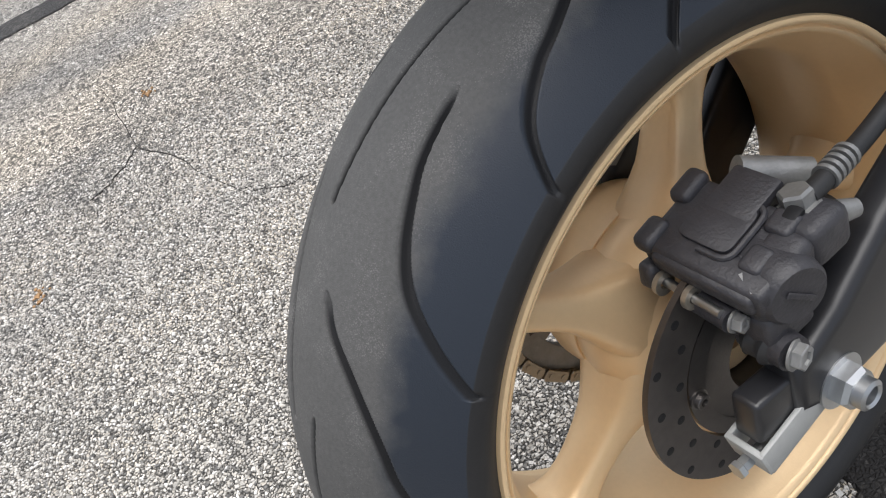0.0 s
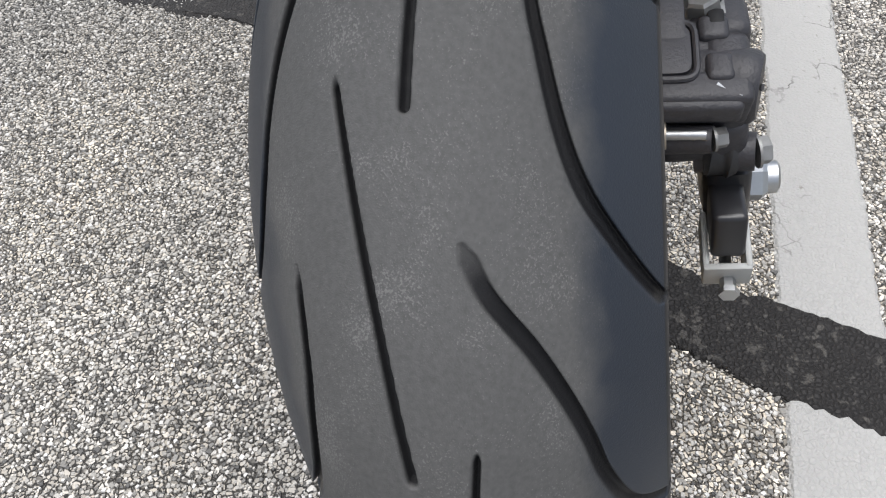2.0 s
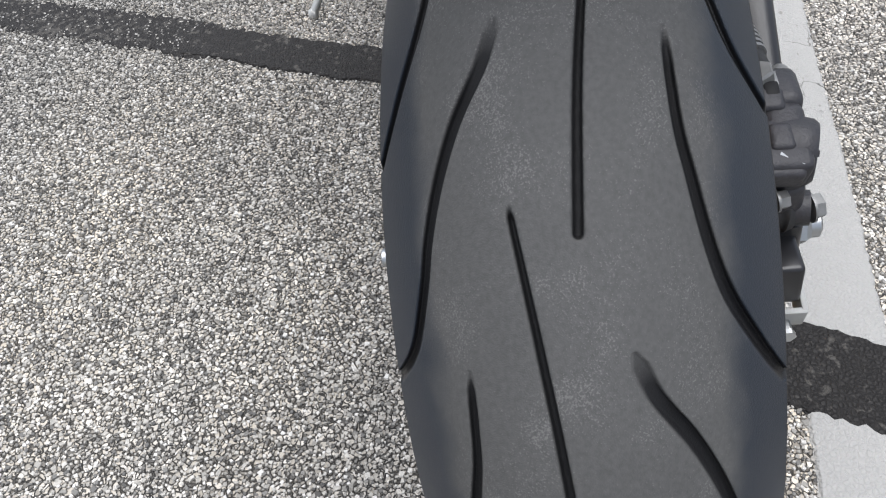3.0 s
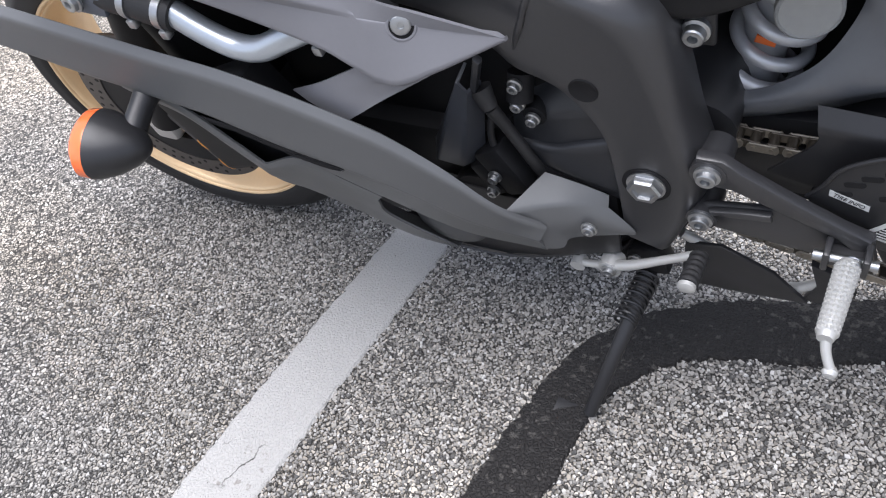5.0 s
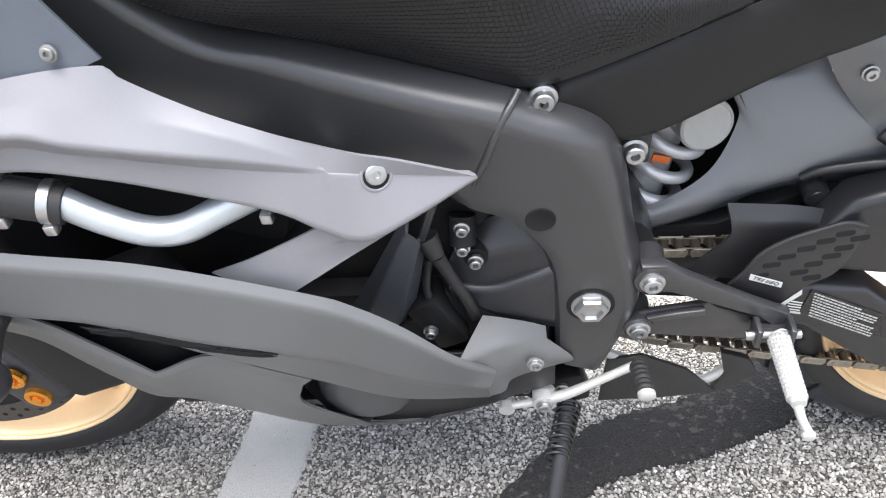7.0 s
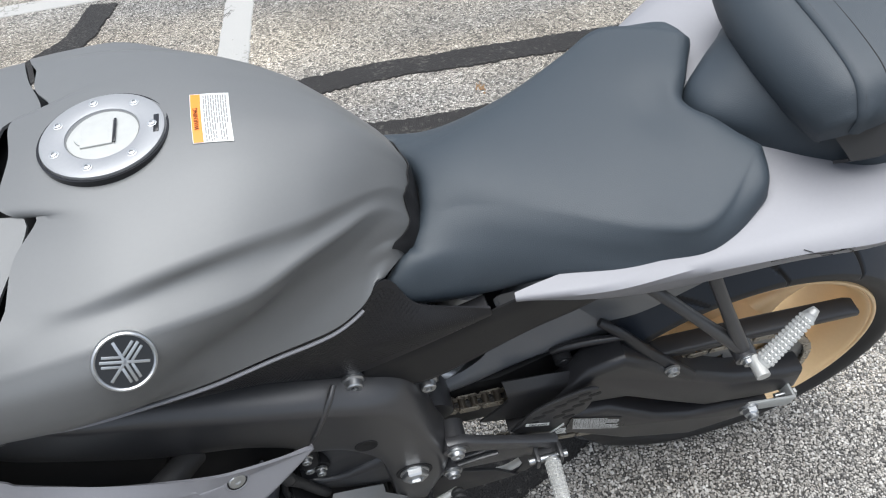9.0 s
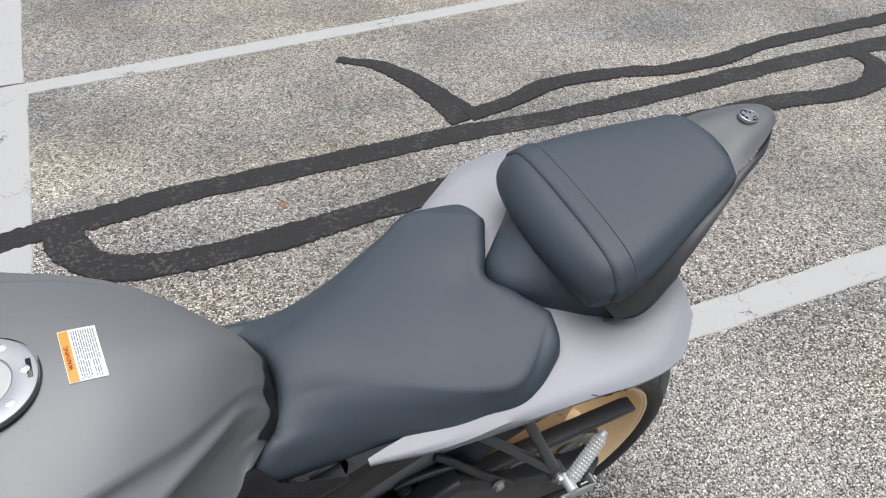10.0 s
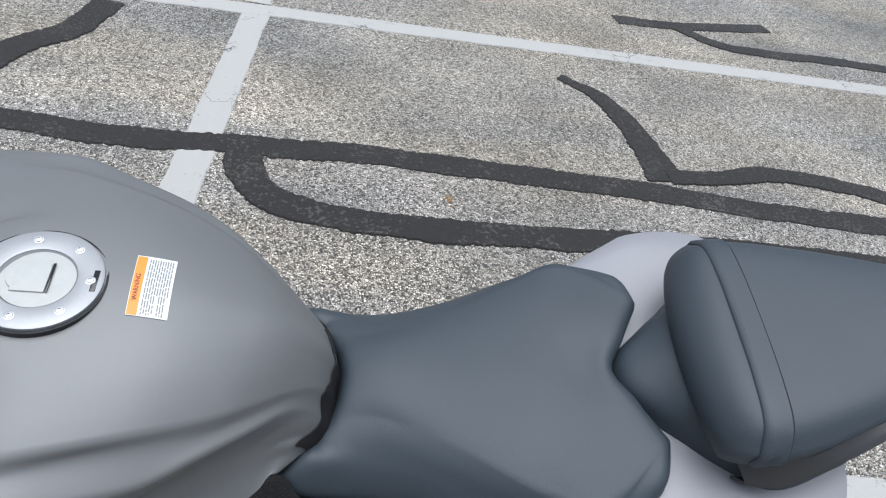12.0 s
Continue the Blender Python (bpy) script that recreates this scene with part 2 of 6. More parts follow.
def coating_material(name, colour, scale, worn, worn_colour, rough, relief, cracked=0.0):
    """Road paint or sealant over the aggregate: the stones show through as relief and as worn specks."""
    m = bpy.data.materials.new(name)
    m.use_nodes = True
    n, l = m.node_tree.nodes, m.node_tree.links
    shader = n["Principled BSDF"]
    place = n.new("ShaderNodeTexCoord")
    edge = n.new("ShaderNodeTexVoronoi")
    edge.feature = "DISTANCE_TO_EDGE"
    edge.inputs["Scale"].default_value = 175.0
    specks, broad = n.new("ShaderNodeTexNoise"), n.new("ShaderNodeTexNoise")
    specks.inputs["Scale"].default_value, specks.inputs["Detail"].default_value = scale, 6.0
    broad.inputs["Scale"].default_value, broad.inputs["Detail"].default_value = 5.0, 6.0
    for t in (edge, specks, broad):
        l.new(place.outputs["Object"], t.inputs["Vector"])
    sum_ = n.new("ShaderNodeMath")
    sum_.operation = "MULTIPLY_ADD"
    l.new(broad.outputs["Fac"], sum_.inputs[0])
    sum_.inputs[1].default_value = 0.5
    l.new(specks.outputs["Fac"], sum_.inputs[2])
    wear = n.new("ShaderNodeMapRange")
    wear.inputs["From Min"].default_value, wear.inputs["From Max"].default_value = worn, worn + 0.06
    l.new(sum_.outputs[0], wear.inputs["Value"])
    mix = n.new("ShaderNodeMix")
    mix.data_type = "RGBA"
    mix.inputs["A"].default_value, mix.inputs["B"].default_value = (*colour, 1), (*worn_colour, 1)
    l.new(wear.outputs["Result"], mix.inputs["Factor"])
    l.new(mix.outputs["Result"], shader.inputs["Base Color"])
    if cracked:
        bend, crack = n.new("ShaderNodeTexNoise"), n.new("ShaderNodeTexVoronoi")
        bend.inputs["Scale"].default_value, bend.inputs["Detail"].default_value = 26.0, 4.0
        l.new(place.outputs["Object"], bend.inputs["Vector"])
        shift = n.new("ShaderNodeVectorMath")
        shift.operation = "MULTIPLY_ADD"
        l.new(bend.outputs["Color"], shift.inputs[0])
        shift.inputs[1].default_value = (0.06, 0.06, 0.06)
        l.new(place.outputs["Object"], shift.inputs[2])
        crack.feature = "DISTANCE_TO_EDGE"
        crack.inputs["Scale"].default_value = 13.0
        l.new(shift.outputs[0], crack.inputs["Vector"])
        thin = n.new("ShaderNodeMapRange")
        thin.inputs["From Min"].default_value, thin.inputs["From Max"].default_value = 0.008, 0.022
        thin.inputs["To Min"].default_value, thin.inputs["To Max"].default_value = 1.0, 0.0
        l.new(crack.outputs["Distance"], thin.inputs["Value"])
        some = n.new("ShaderNodeMapRange")
        some.inputs["From Min"].default_value, some.inputs["From Max"].default_value = 0.56, 0.64
        l.new(broad.outputs["Fac"], some.inputs["Value"])
        share = n.new("ShaderNodeMath")
        share.operation = "MULTIPLY"
        l.new(thin.outputs["Result"], share.inputs[0])
        l.new(some.outputs["Result"], share.inputs[1])
        dark = n.new("ShaderNodeMix")
        dark.data_type = "RGBA"
        dark.inputs["B"].default_value = (0.05, 0.047, 0.043, 1)
        l.new(share.outputs[0], dark.inputs["Factor"])
        l.new(mix.outputs["Result"], dark.inputs["A"])
        l.new(dark.outputs["Result"], shader.inputs["Base Color"])
    shader.inputs["Roughness"].default_value = rough
    shader.inputs["Specular IOR Level"].default_value = 0.22
    gap = n.new("ShaderNodeMapRange")
    gap.inputs["From Max"].default_value = 0.25
    l.new(edge.outputs["Distance"], gap.inputs["Value"])
    lift = n.new("ShaderNodeBump")
    lift.inputs["Strength"].default_value, lift.inputs["Distance"].default_value = relief, 0.002
    l.new(gap.outputs["Result"], lift.inputs["Height"])
    l.new(lift.outputs["Normal"], shader.inputs["Normal"])
    return m


def pebble_material():
    """Single stones of the aggregate, each with its own colour."""
    m = bpy.data.materials.new("aggregate_stone")
    m.use_nodes = True
    n, l = m.node_tree.nodes, m.node_tree.links
    shader = n["Principled BSDF"]
    own, ramp = n.new("ShaderNodeNewGeometry"), n.new("ShaderNodeValToRGB")
    for at, c in STONES:
        e = ramp.color_ramp.elements[0] if at == 0.0 else ramp.color_ramp.elements[-1] if at == 1.0 else ramp.color_ramp.elements.new(at)
        e.color = (*c, 1)
    l.new(own.outputs["Random Per Island"], ramp.inputs["Fac"])
    place, fine = n.new("ShaderNodeTexCoord"), n.new("ShaderNodeTexNoise")
    fine.inputs["Scale"].default_value, fine.inputs["Detail"].default_value = 500.0, 4.0
    l.new(place.outputs["Object"], fine.inputs["Vector"])
    grime = n.new("ShaderNodeMapRange")
    grime.inputs["To Min"].default_value, grime.inputs["To Max"].default_value = 0.52, 1.02
    l.new(fine.outputs["Fac"], grime.inputs["Value"])
    tint, fade = n.new("ShaderNodeMix"), n.new("ShaderNodeMix")
    for t in (tint, fade):
        t.data_type, t.blend_type = "RGBA", "MULTIPLY"
        t.inputs["Factor"].default_value = 1.0
    l.new(ramp.outputs["Color"], tint.inputs["A"])
    l.new(grime.outputs["Result"], tint.inputs["B"])
    l.new(tint.outputs["Result"], fade.inputs["A"])
    l.new(fresh_patch(n, l, place), fade.inputs["B"])
    l.new(fade.outputs["Result"], shader.inputs["Base Color"])
    shader.inputs["Roughness"].default_value = 0.8
    return m


pebble = pebble_material()
asphalt = stone_material()
road_paint = coating_material("worn_white_road_paint", (0.325, 0.321, 0.308), 70, 0.93, (0.22, 0.21, 0.195), 0.7, 0.5, 1.0)
tar = coating_material("black_crack_sealant", (0.0185, 0.0170, 0.0163), 90, 0.84, (0.06, 0.056, 0.051), 0.56, 0.75)
crack_dirt = material("dirt_in_cracks", (0.022, 0.020, 0.018), 0.9, 0.0, 0.3, 300, 0.3, 600)
stain_rust = material("rust_stain", (0.24, 0.14, 0.065), 0.9, 0.0, 0.3, 200, 0.3, 600)
dusty_steel = material("dusty_zinc", (0.24, 0.24, 0.235), 0.5, 0.6, 0.25, 150, 0.3, 500, 0.2, 40)
grey_print_light = material("worn_white_print", (0.42, 0.42, 0.41), 0.5, 0.0, 0.1, 300)
upright_grey = material("blue_grey_cover_plastic", (0.045, 0.048, 0.056), 0.40, 0.0, 0.06, 200, 0.08, 700)

# ---- shapes ----
LEAN = 11.0
bike = tagged(new("motorcycle"), "matte grey sport motorcycle with gold wheels on its side stand", "motorcycle")
bike.matrix_world = pose(0, 0, 0, -LEAN, 0, 0)


def smooth_bm(bm, angle=40):
    bmesh.ops.recalc_face_normals(bm, faces=bm.faces)
    for f in bm.faces:
        f.smooth = True
    for e in bm.edges:
        if len(e.link_faces) == 2 and e.calc_face_angle(0) > radians(angle):
            e.smooth = False
    return bm


def part(name, bm, mat, parent=None, label="", angle=40):
    """Links a bmesh as one mesh object under a thing or a part."""
    smooth_bm(bm, angle)
    data = bpy.data.meshes.new(name)
    bm.to_mesh(data)
    bm.free()
    data.materials.append(mat)
    ob = new(name, data)
    if parent is not None:
        ob.parent = parent
    return tagged(ob, label)


def curve(points, n, closed=False):
    """n points evenly along a smooth curve through the given ones."""
    p = np.array(points, float)
    if len(p) == 1:
        return np.repeat(p, n, 0)
    same = np.where(np.abs(np.diff(p, axis=0)).max(1) < 1e-9)[0]
    if len(same) and not closed and len(same) < len(p) - 1:
        # a point given twice is a corner
        runs = [r for r in np.split(p, same + 1) if len(r) > 1]
        fine = np.concatenate([curve(r, 200) for r in runs])
        far = np.r_[0, np.cumsum(np.linalg.norm(np.diff(fine, axis=0), axis=1))]
        at = np.linspace(0, far[-1], n)
        return np.stack([np.interp(at, far, fine[:, k]) for k in range(fine.shape[1])], 1)
    if closed:
        q = np.concatenate([p[-1:], p, p[:2]])
    else:
        q = np.concatenate([[2 * p[0] - p[1]], p, [2 * p[-1] - p[-2]]])
    out = []
    for a, b, c, d in zip(q, q[1:], q[2:], q[3:]):
        for t in np.linspace(0, 1, 24, endpoint=False):
            out.append(0.5 * (2 * b + (c - a) * t + (2 * a - 5 * b + 4 * c - d) * t**2 + (3 * b - a - 3 * c + d) * t**3))
    out.append(q[-2])
    out = np.array(out)
    far = np.r_[0, np.cumsum(np.linalg.norm(np.diff(out, axis=0), axis=1))]
    at = np.linspace(0, far[-1], n, endpoint=not closed)
    return np.stack([np.interp(at, far, out[:, k]) for k in range(out.shape[1])], 1)


def grid_bm(p, wrap_u=False, wrap_v=False):
    bm = bmesh.new()
    rows = [[bm.verts.new(c) for c in row] for row in p]
    a, b = len(p), len(p[0])
    for i in range(a if wrap_v else a - 1):
        for j in range(b if wrap_u else b - 1):
            q = (rows[i][j], rows[i][(j + 1) % b], rows[(i + 1) % a][(j + 1) % b], rows[(i + 1) % a][j])
            bm.faces.new(q)
    return bm


def normals_of(p):
    du, dv = np.gradient(p, axis=1), np.gradient(p, axis=0)
    n = np.cross(du, dv)
    return n / np.maximum(np.linalg.norm(n, axis=-1, keepdims=True), 1e-9)


def surface(curves, nu=28, nv=14, creases=()):
    """A grid of points through a few curves, each given by a few points; it may fold along some of the curves."""
    p = np.array([curve(c, nu) for c in curves])
    stops = [0, *creases, len(curves) - 1]
    runs = []
    for a, b in zip(stops, stops[1:]):
        n = max(3, round(nv * (b - a) / (len(curves) - 1)) + 1)
        run = np.array([curve(p[a:b + 1, j], n) for j in range(nu)]).transpose(1, 0, 2)
        runs.append(run if not runs else run[1:])
    return np.concatenate(runs)


def skin(curves, nu=28, nv=14, thick=0.003, creases=()):
    """A shell of some thickness through a few curves."""
    p = surface(curves, nu, nv, creases)
    return shell(p, thick) if thick else grid_bm(p)


def shell(p, thick):
    n = normals_of(p)
    for row in np.where(np.abs(p[:, :, 1]).max(1) < 1e-5)[0]:
        n[row, :, 1] = 0
    q = p - n * thick
    a, b = p.shape[:2]
    bm = bmesh.new()
    top = [[bm.verts.new(c) for c in row] for row in p]
    low = [[bm.verts.new(c) for c in row] for row in q]
    for i in range(a - 1):
        for j in range(b - 1):
            bm.faces.new((top[i][j], top[i][j + 1], top[i + 1][j + 1], top[i + 1][j]))
            bm.faces.new((low[i][j], low[i + 1][j], low[i + 1][j + 1], low[i][j + 1]))
    rim = [(0, j) for j in range(b)] + [(i, b - 1) for i in range(1, a)] + [(a - 1, j) for j in range(b - 2, -1, -1)] + [(i, 0) for i in range(a - 2, 0, -1)]
    for (i, j), (k, m) in zip(rim, rim[1:] + rim[:1]):
        bm.faces.new((top[i][j], low[i][j], low[k][m], top[k][m]))
    return bm


def merged(*bms):
    """Several meshes as one."""
    out = bms[0]
    for other in bms[1:]:
        data = bpy.data.meshes.new("piece")
        other.to_mesh(data)
        other.free()
        out.from_mesh(data)
        bpy.data.meshes.remove(data)
    return out


def tube(points, radius, seg=14, n=30, caps=True, closed=False):
    """A round bar along a smooth curve; radius: one, or several along it."""
    c = curve(points, n, closed)
    r = np.interp(np.linspace(0, 1, n), np.linspace(0, 1, len(np.atleast_1d(radius))), np.atleast_1d(radius))
    t = np.gradient(c, axis=0)
    t /= np.maximum(np.linalg.norm(t, axis=1, keepdims=True), 1e-9)
    side = np.cross(t[0], (0.13, 0.27, 0.95))
    if np.linalg.norm(side) < 0.1:
        side = np.cross(t[0], (1, 0, 0))
    rows = []
    for k in range(n):
        side = side - t[k] * (side @ t[k])
        side /= np.linalg.norm(side)
        up = np.cross(t[k], side)
        a = np.linspace(0, 2 * np.pi, seg, endpoint=False)
        rows.append(c[k] + r[k] * (np.cos(a)[:, None] * side + np.sin(a)[:, None] * up))
    bm = grid_bm(rows, wrap_u=True, wrap_v=closed)
    if caps and not closed:
        bm.verts.ensure_lookup_table()
        bm.faces.new([bm.verts[k] for k in range(seg)])
        bm.faces.new([bm.verts[len(bm.verts) - seg + k] for k in range(seg)])
    return bm


def plate(outline, y0, y1, bevel=0.002, smooth=0, steps=2):
    """A flat piece with an outline in x and z, from y0 to y1, with rounded edges. smooth: points of a smooth outline."""
    o = curve(outline, smooth, closed=True) if smooth else np.array(outline, float)
    bm = bmesh.new()
    f = bm.faces.new([bm.verts.new((x, y0, z)) for x, z in o])
    more = bmesh.ops.extrude_face_region(bm, geom=[f])["geom"]
    for v in more:
        if isinstance(v, bmesh.types.BMVert):
            v.co.y = y1
    bmesh.ops.recalc_face_normals(bm, faces=bm.faces)
    if bevel:
        edges = [e for e in bm.edges if abs(e.verts[0].co.y - e.verts[1].co.y) < 1e-6]
        bmesh.ops.bevel(bm, geom=edges, offset=bevel, segments=steps, affect="EDGES", profile=0.5)
    return bm


def box(x, y, z, sx, sy, sz, bevel=0.003, turn=None, steps=2):
    """A block with rounded edges about its middle."""
    bm = bmesh.new()
    bmesh.ops.create_cube(bm, size=1.0)
    bmesh.ops.scale(bm, vec=(sx, sy, sz), verts=bm.verts)
    if bevel:
        bmesh.ops.bevel(bm, geom=bm.edges[:], offset=bevel, segments=steps, affect="EDGES", profile=0.5)
    m = pose(x, y, z) if turn is None else pose(x, y, z, *turn)
    bmesh.ops.transform(bm, matrix=m, verts=bm.verts)
    return bm


def lathe(profile, at=(0, 0, 0), seg=48, axis="y", closed=False, turn=None):
    """A turned piece: profile of (radius, height along the axis)."""
    rows = []
    for r, h in profile:
        a = np.linspace(0, 2 * np.pi, seg, endpoint=False)
        r = max(r, 1e-5)
        rows.append(np.stack([r * np.cos(a), np.full(seg, h), r * np.sin(a)], 1))
    bm = grid_bm(rows, wrap_u=True, wrap_v=closed)
    if not closed:
        bmesh.ops.remove_doubles(bm, verts=bm.verts, dist=0.00008)
    m = Matrix.Translation(at)
    if turn is not None:
        m = m @ pose(0, 0, 0, *turn)
    if axis == "z":
        m = m @ pose(0, 0, 0, 90, 0, 0)
    if axis == "x":
        m = m @ pose(0, 0, 0, 0, 0, -90)
    bmesh.ops.transform(bm, matrix=m, verts=bm.verts)
    return bm


def bolt(name, at, r, parent, mat=None, turn=(0, 0, 0), length=0.008, hexed=False, label=""):
    """A bolt whose head faces +y before its turn: flange, head, recess."""
    mat = mat or steel
    prof = [(0, 0), (r * 1.0, 0), (r * 1.0, length * 0.35), (r * 0.78, length * 0.45), (r * 0.74, length), (r * 0.66, length * 1.1),
            (r * 0.36, length * 1.1), (r * 0.30, length * 0.55), (0, length * 0.5)]
    bm = lathe(prof, (0, 0, 0), 24)
    if hexed:
        bm.free()
        bm = merged(lathe([(0, 0), (r * 1.2, 0), (r * 1.2, length * 0.2), (0.6 * r, length * 0.3)], (0, 0, 0), 24),
                    lathe([(0, 0.0), (r, 0.001), (r, length * 0.9), (r * 0.9, length), (r * 0.55, length), (r * 0.5, length * 0.8), (0, length * 0.8)], (0, 0, 0), 6))
    bmesh.ops.transform(bm, matrix=Matrix.Translation(at) @ pose(0, 0, 0, *turn), verts=bm.verts)
    return part(name, bm, mat, parent, label, angle=30)


def moved(bm, m):
    bmesh.ops.transform(bm, matrix=m, verts=bm.verts)
    return bm


def from_grid(name, p, mat, parent, label="", wrap=False):
    """A large smooth grid of points as one mesh, made in one go."""
    a, b = p.shape[:2]
    i, j = np.meshgrid(np.arange(a if wrap else a - 1), np.arange(b - 1), indexing="ij")
    k = ((i + 1) % a)
    faces = np.stack([i * b + j, i * b + j + 1, k * b + j + 1, k * b + j], -1).reshape(-1, 4)
    data = bpy.data.meshes.new(name)
    data.from_pydata(p.reshape(-1, 3).tolist(), [], faces.tolist())
    data.polygons.foreach_set("use_smooth", np.ones(len(faces), bool))
    data.materials.append(mat)
    ob = new(name, data)
    ob.parent = parent
    return tagged(ob, label)


def both_sides(curves):
    """Curves from the middle plane outwards, with their images across it, as one run from side to side."""
    return [[(x, -y, z) for x, y, z in c] for c in reversed(curves[1:])] + list(curves)



def set_over(p):
    """The tank sits a little towards the side stand."""
    q = np.array(p)
    q[..., 1] = 0.0025 + 0.978 * q[..., 1]
    return q


# ---- ground, painted lines, crack sealant ----
def flat(name, p, mat, label, category, kind=""):
    bm = bmesh.new()
    bm.faces.new([bm.verts.new(c) for c in p])
    return tagged(part(name, bm, mat), label, category, kind=kind)


flat("ground", [(-60, -60, 0), (60, -60, 0), (60, 60, 0), (-60, 60, 0)], asphalt,
     "weathered grey asphalt with exposed light aggregate", "ground", "structure")


def ribbon(name, points, width, lift, mat, label, category, ragged=0.004, step=0.008, seed=1, group=""):
    """A thin slab along a curve on the ground, with uneven edges."""
    rng = np.random.default_rng(seed)
    p = np.array(points, float)
    length = np.linalg.norm(np.diff(p, axis=0), axis=1).sum()
    n = max(8, int(length / step))
    c = curve(p, n) if len(p) > 2 else np.linspace(p[0], p[1], n)
    t = np.gradient(c, axis=0)
    t /= np.linalg.norm(t, axis=1, keepdims=True)
    side = np.stack([-t[:, 1], t[:, 0]], 1)
    w = np.interp(np.linspace(0, 1, n), np.linspace(0, 1, len(np.atleast_1d(width))), np.atleast_1d(width)) / 2
    def rough():
        slow = np.interp(np.arange(n), np.arange(0, n + 12, 9), rng.normal(0, 1, len(np.arange(0, n + 12, 9))))
        return ragged * (0.55 * rng.normal(0, 1, n) + 0.9 * slow)
    left, right = c + side * (w + rough())[:, None], c - side * (w + rough())[:, None]
    inner_l, inner_r = c + (left - c) * 0.93, c + (right - c) * 0.93
    rows = [np.c_[e, np.full(n, z)] for e, z in ((left, 0.0004), (inner_l, lift), (inner_r, lift), (right, 0.0004))]
    bm = grid_bm(np.array(rows))
    bmesh.ops.holes_fill(bm, edges=bm.edges, sides=0)
    return tagged(part(name, bm, mat, angle=15), label, category, group)


STALL = "parking stall lines"
ribbon("painted_line", [(3.6, -0.33), (1.80, -0.25)], 0.112, 0.0035, road_paint, "worn white painted line ahead of the front wheel", "painted line", 0.002, 0.008, 7, STALL)
ribbon("painted_line", [(1.60, -0.399), (-7.0, 0.26)], 0.112, 0.0035, road_paint, "worn white painted parking line running beside the motorcycle", "painted line", 0.002, 0.008, 3, STALL)
ribbon("painted_line", [(4.5, -2.37), (-7.0, -2.625)], 0.105, 0.0035, road_paint, "worn white painted parking line across the asphalt", "painted line", 0.002, 0.012, 4, STALL)
ribbon("painted_line", [(1.228, 4.0), (0.745, -2.42)], 0.112, 0.0030, road_paint, "cracked white painted cross line under the front of the motorcycle", "painted line", 0.002, 0.008, 5, STALL)
ribbon("painted_line", [(0.75, -2.52), (0.67, -3.6)], 0.104, 0.0030, road_paint, "worn white painted cross line on the far asphalt", "painted line", 0.002, 0.012, 6, STALL)
SEAL = "crack sealant strips"
SEAL_LABEL = "black rubbery crack sealant strip on the asphalt"
ribbon("crack_seal", [(3.0, -1.2), (1.8, -1.42), (1.066, -1.40), (0.70, -1.42), (0.30, -1.435), (-0.146, -1.416), (-0.70, -1.392), (-1.15, -1.345), (-1.7, -1.322), (-2.4, -1.315), (-3.0, -1.28), (-6.0, -1.1)],
       0.115, 0.0045, tar, SEAL_LABEL, "crack seal", 0.005, 0.01, 11, SEAL)
ribbon("crack_seal", [(0.69, -1.40), (0.66, -1.25), (0.565, -1.14), (0.385, -1.09), (0.05, -1.07), (-0.38, -1.085), (-1.1, -1.10), (-1.99, -1.06), (-2.27, -1.00), (-2.53, -1.00), (-2.72, -1.10), (-2.77, -1.30)],
       0.115, 0.0060, tar, SEAL_LABEL, "crack seal", 0.0045, 0.01, 12, SEAL)
ribbon("crack_seal", [(-0.534, -2.192), (-0.657, -2.09), (-0.736, -1.91), (-0.775, -1.66), (-0.80, -1.47)],
       [0.05, 0.09, 0.11, 0.13, 0.17], 0.0055, tar, SEAL_LABEL, "crack seal", 0.0045, 0.01, 13, SEAL)
ribbon("crack_seal", [(-0.80, -1.50), (-0.974, -1.52), (-1.255, -1.590), (-1.57, -1.560), (-1.83, -1.485), (-2.114, -1.470), (-2.517, -1.509), (-3.42, -1.49), (-6.0, -1.5)],
       0.10, 0.0065, tar, SEAL_LABEL, "crack seal", 0.0045, 0.01, 14, SEAL)
ribbon("crack_seal", [(0.82, 1.6), (0.725, 1.05), (0.674, 0.747), (0.644, 0.57)], [0.09, 0.09, 0.085], 0.0023, tar, "thin stony black crack sealant strip on the asphalt", "crack seal", 0.008, 0.006, 15, SEAL)
ribbon("crack_seal", [(0.652, 0.65), (0.627, 0.513), (0.606, 0.39), (0.586, 0.26), (0.555, 0.185), (0.49, 0.122), (0.40, 0.078), (0.30, 0.045), (0.20, -0.008), (0.115, -0.14), (0.05, -0.31), (0.0, -0.46), (-0.02, -0.58)],
       [0.076, 0.088, 0.098, 0.103, 0.112, 0.13, 0.14], 0.0040, tar, SEAL_LABEL, "crack seal", 0.0036, 0.008, 20, SEAL)
ribbon("crack_seal", [(1.62, -1.40), (1.52, -1.83), (1.37, -2.06), (1.30, -2.34)], 0.12, 0.0055, tar, SEAL_LABEL, "crack seal", 0.0045, 0.01, 16, SEAL)
ribbon("crack_seal", [(-1.0, -2.94), (-1.375, -2.98), (-1.95, -3.13)], 0.10, 0.0045, tar, SEAL_LABEL, "crack seal", 0.0045, 0.012, 17, SEAL)
ribbon("crack_seal", [(-1.34, -2.96), (-1.62, -2.78), (-2.52, -2.80), (-4.5, -2.7)], 0.09, 0.0055, tar, SEAL_LABEL, "crack seal", 0.0045, 0.012, 18, SEAL)
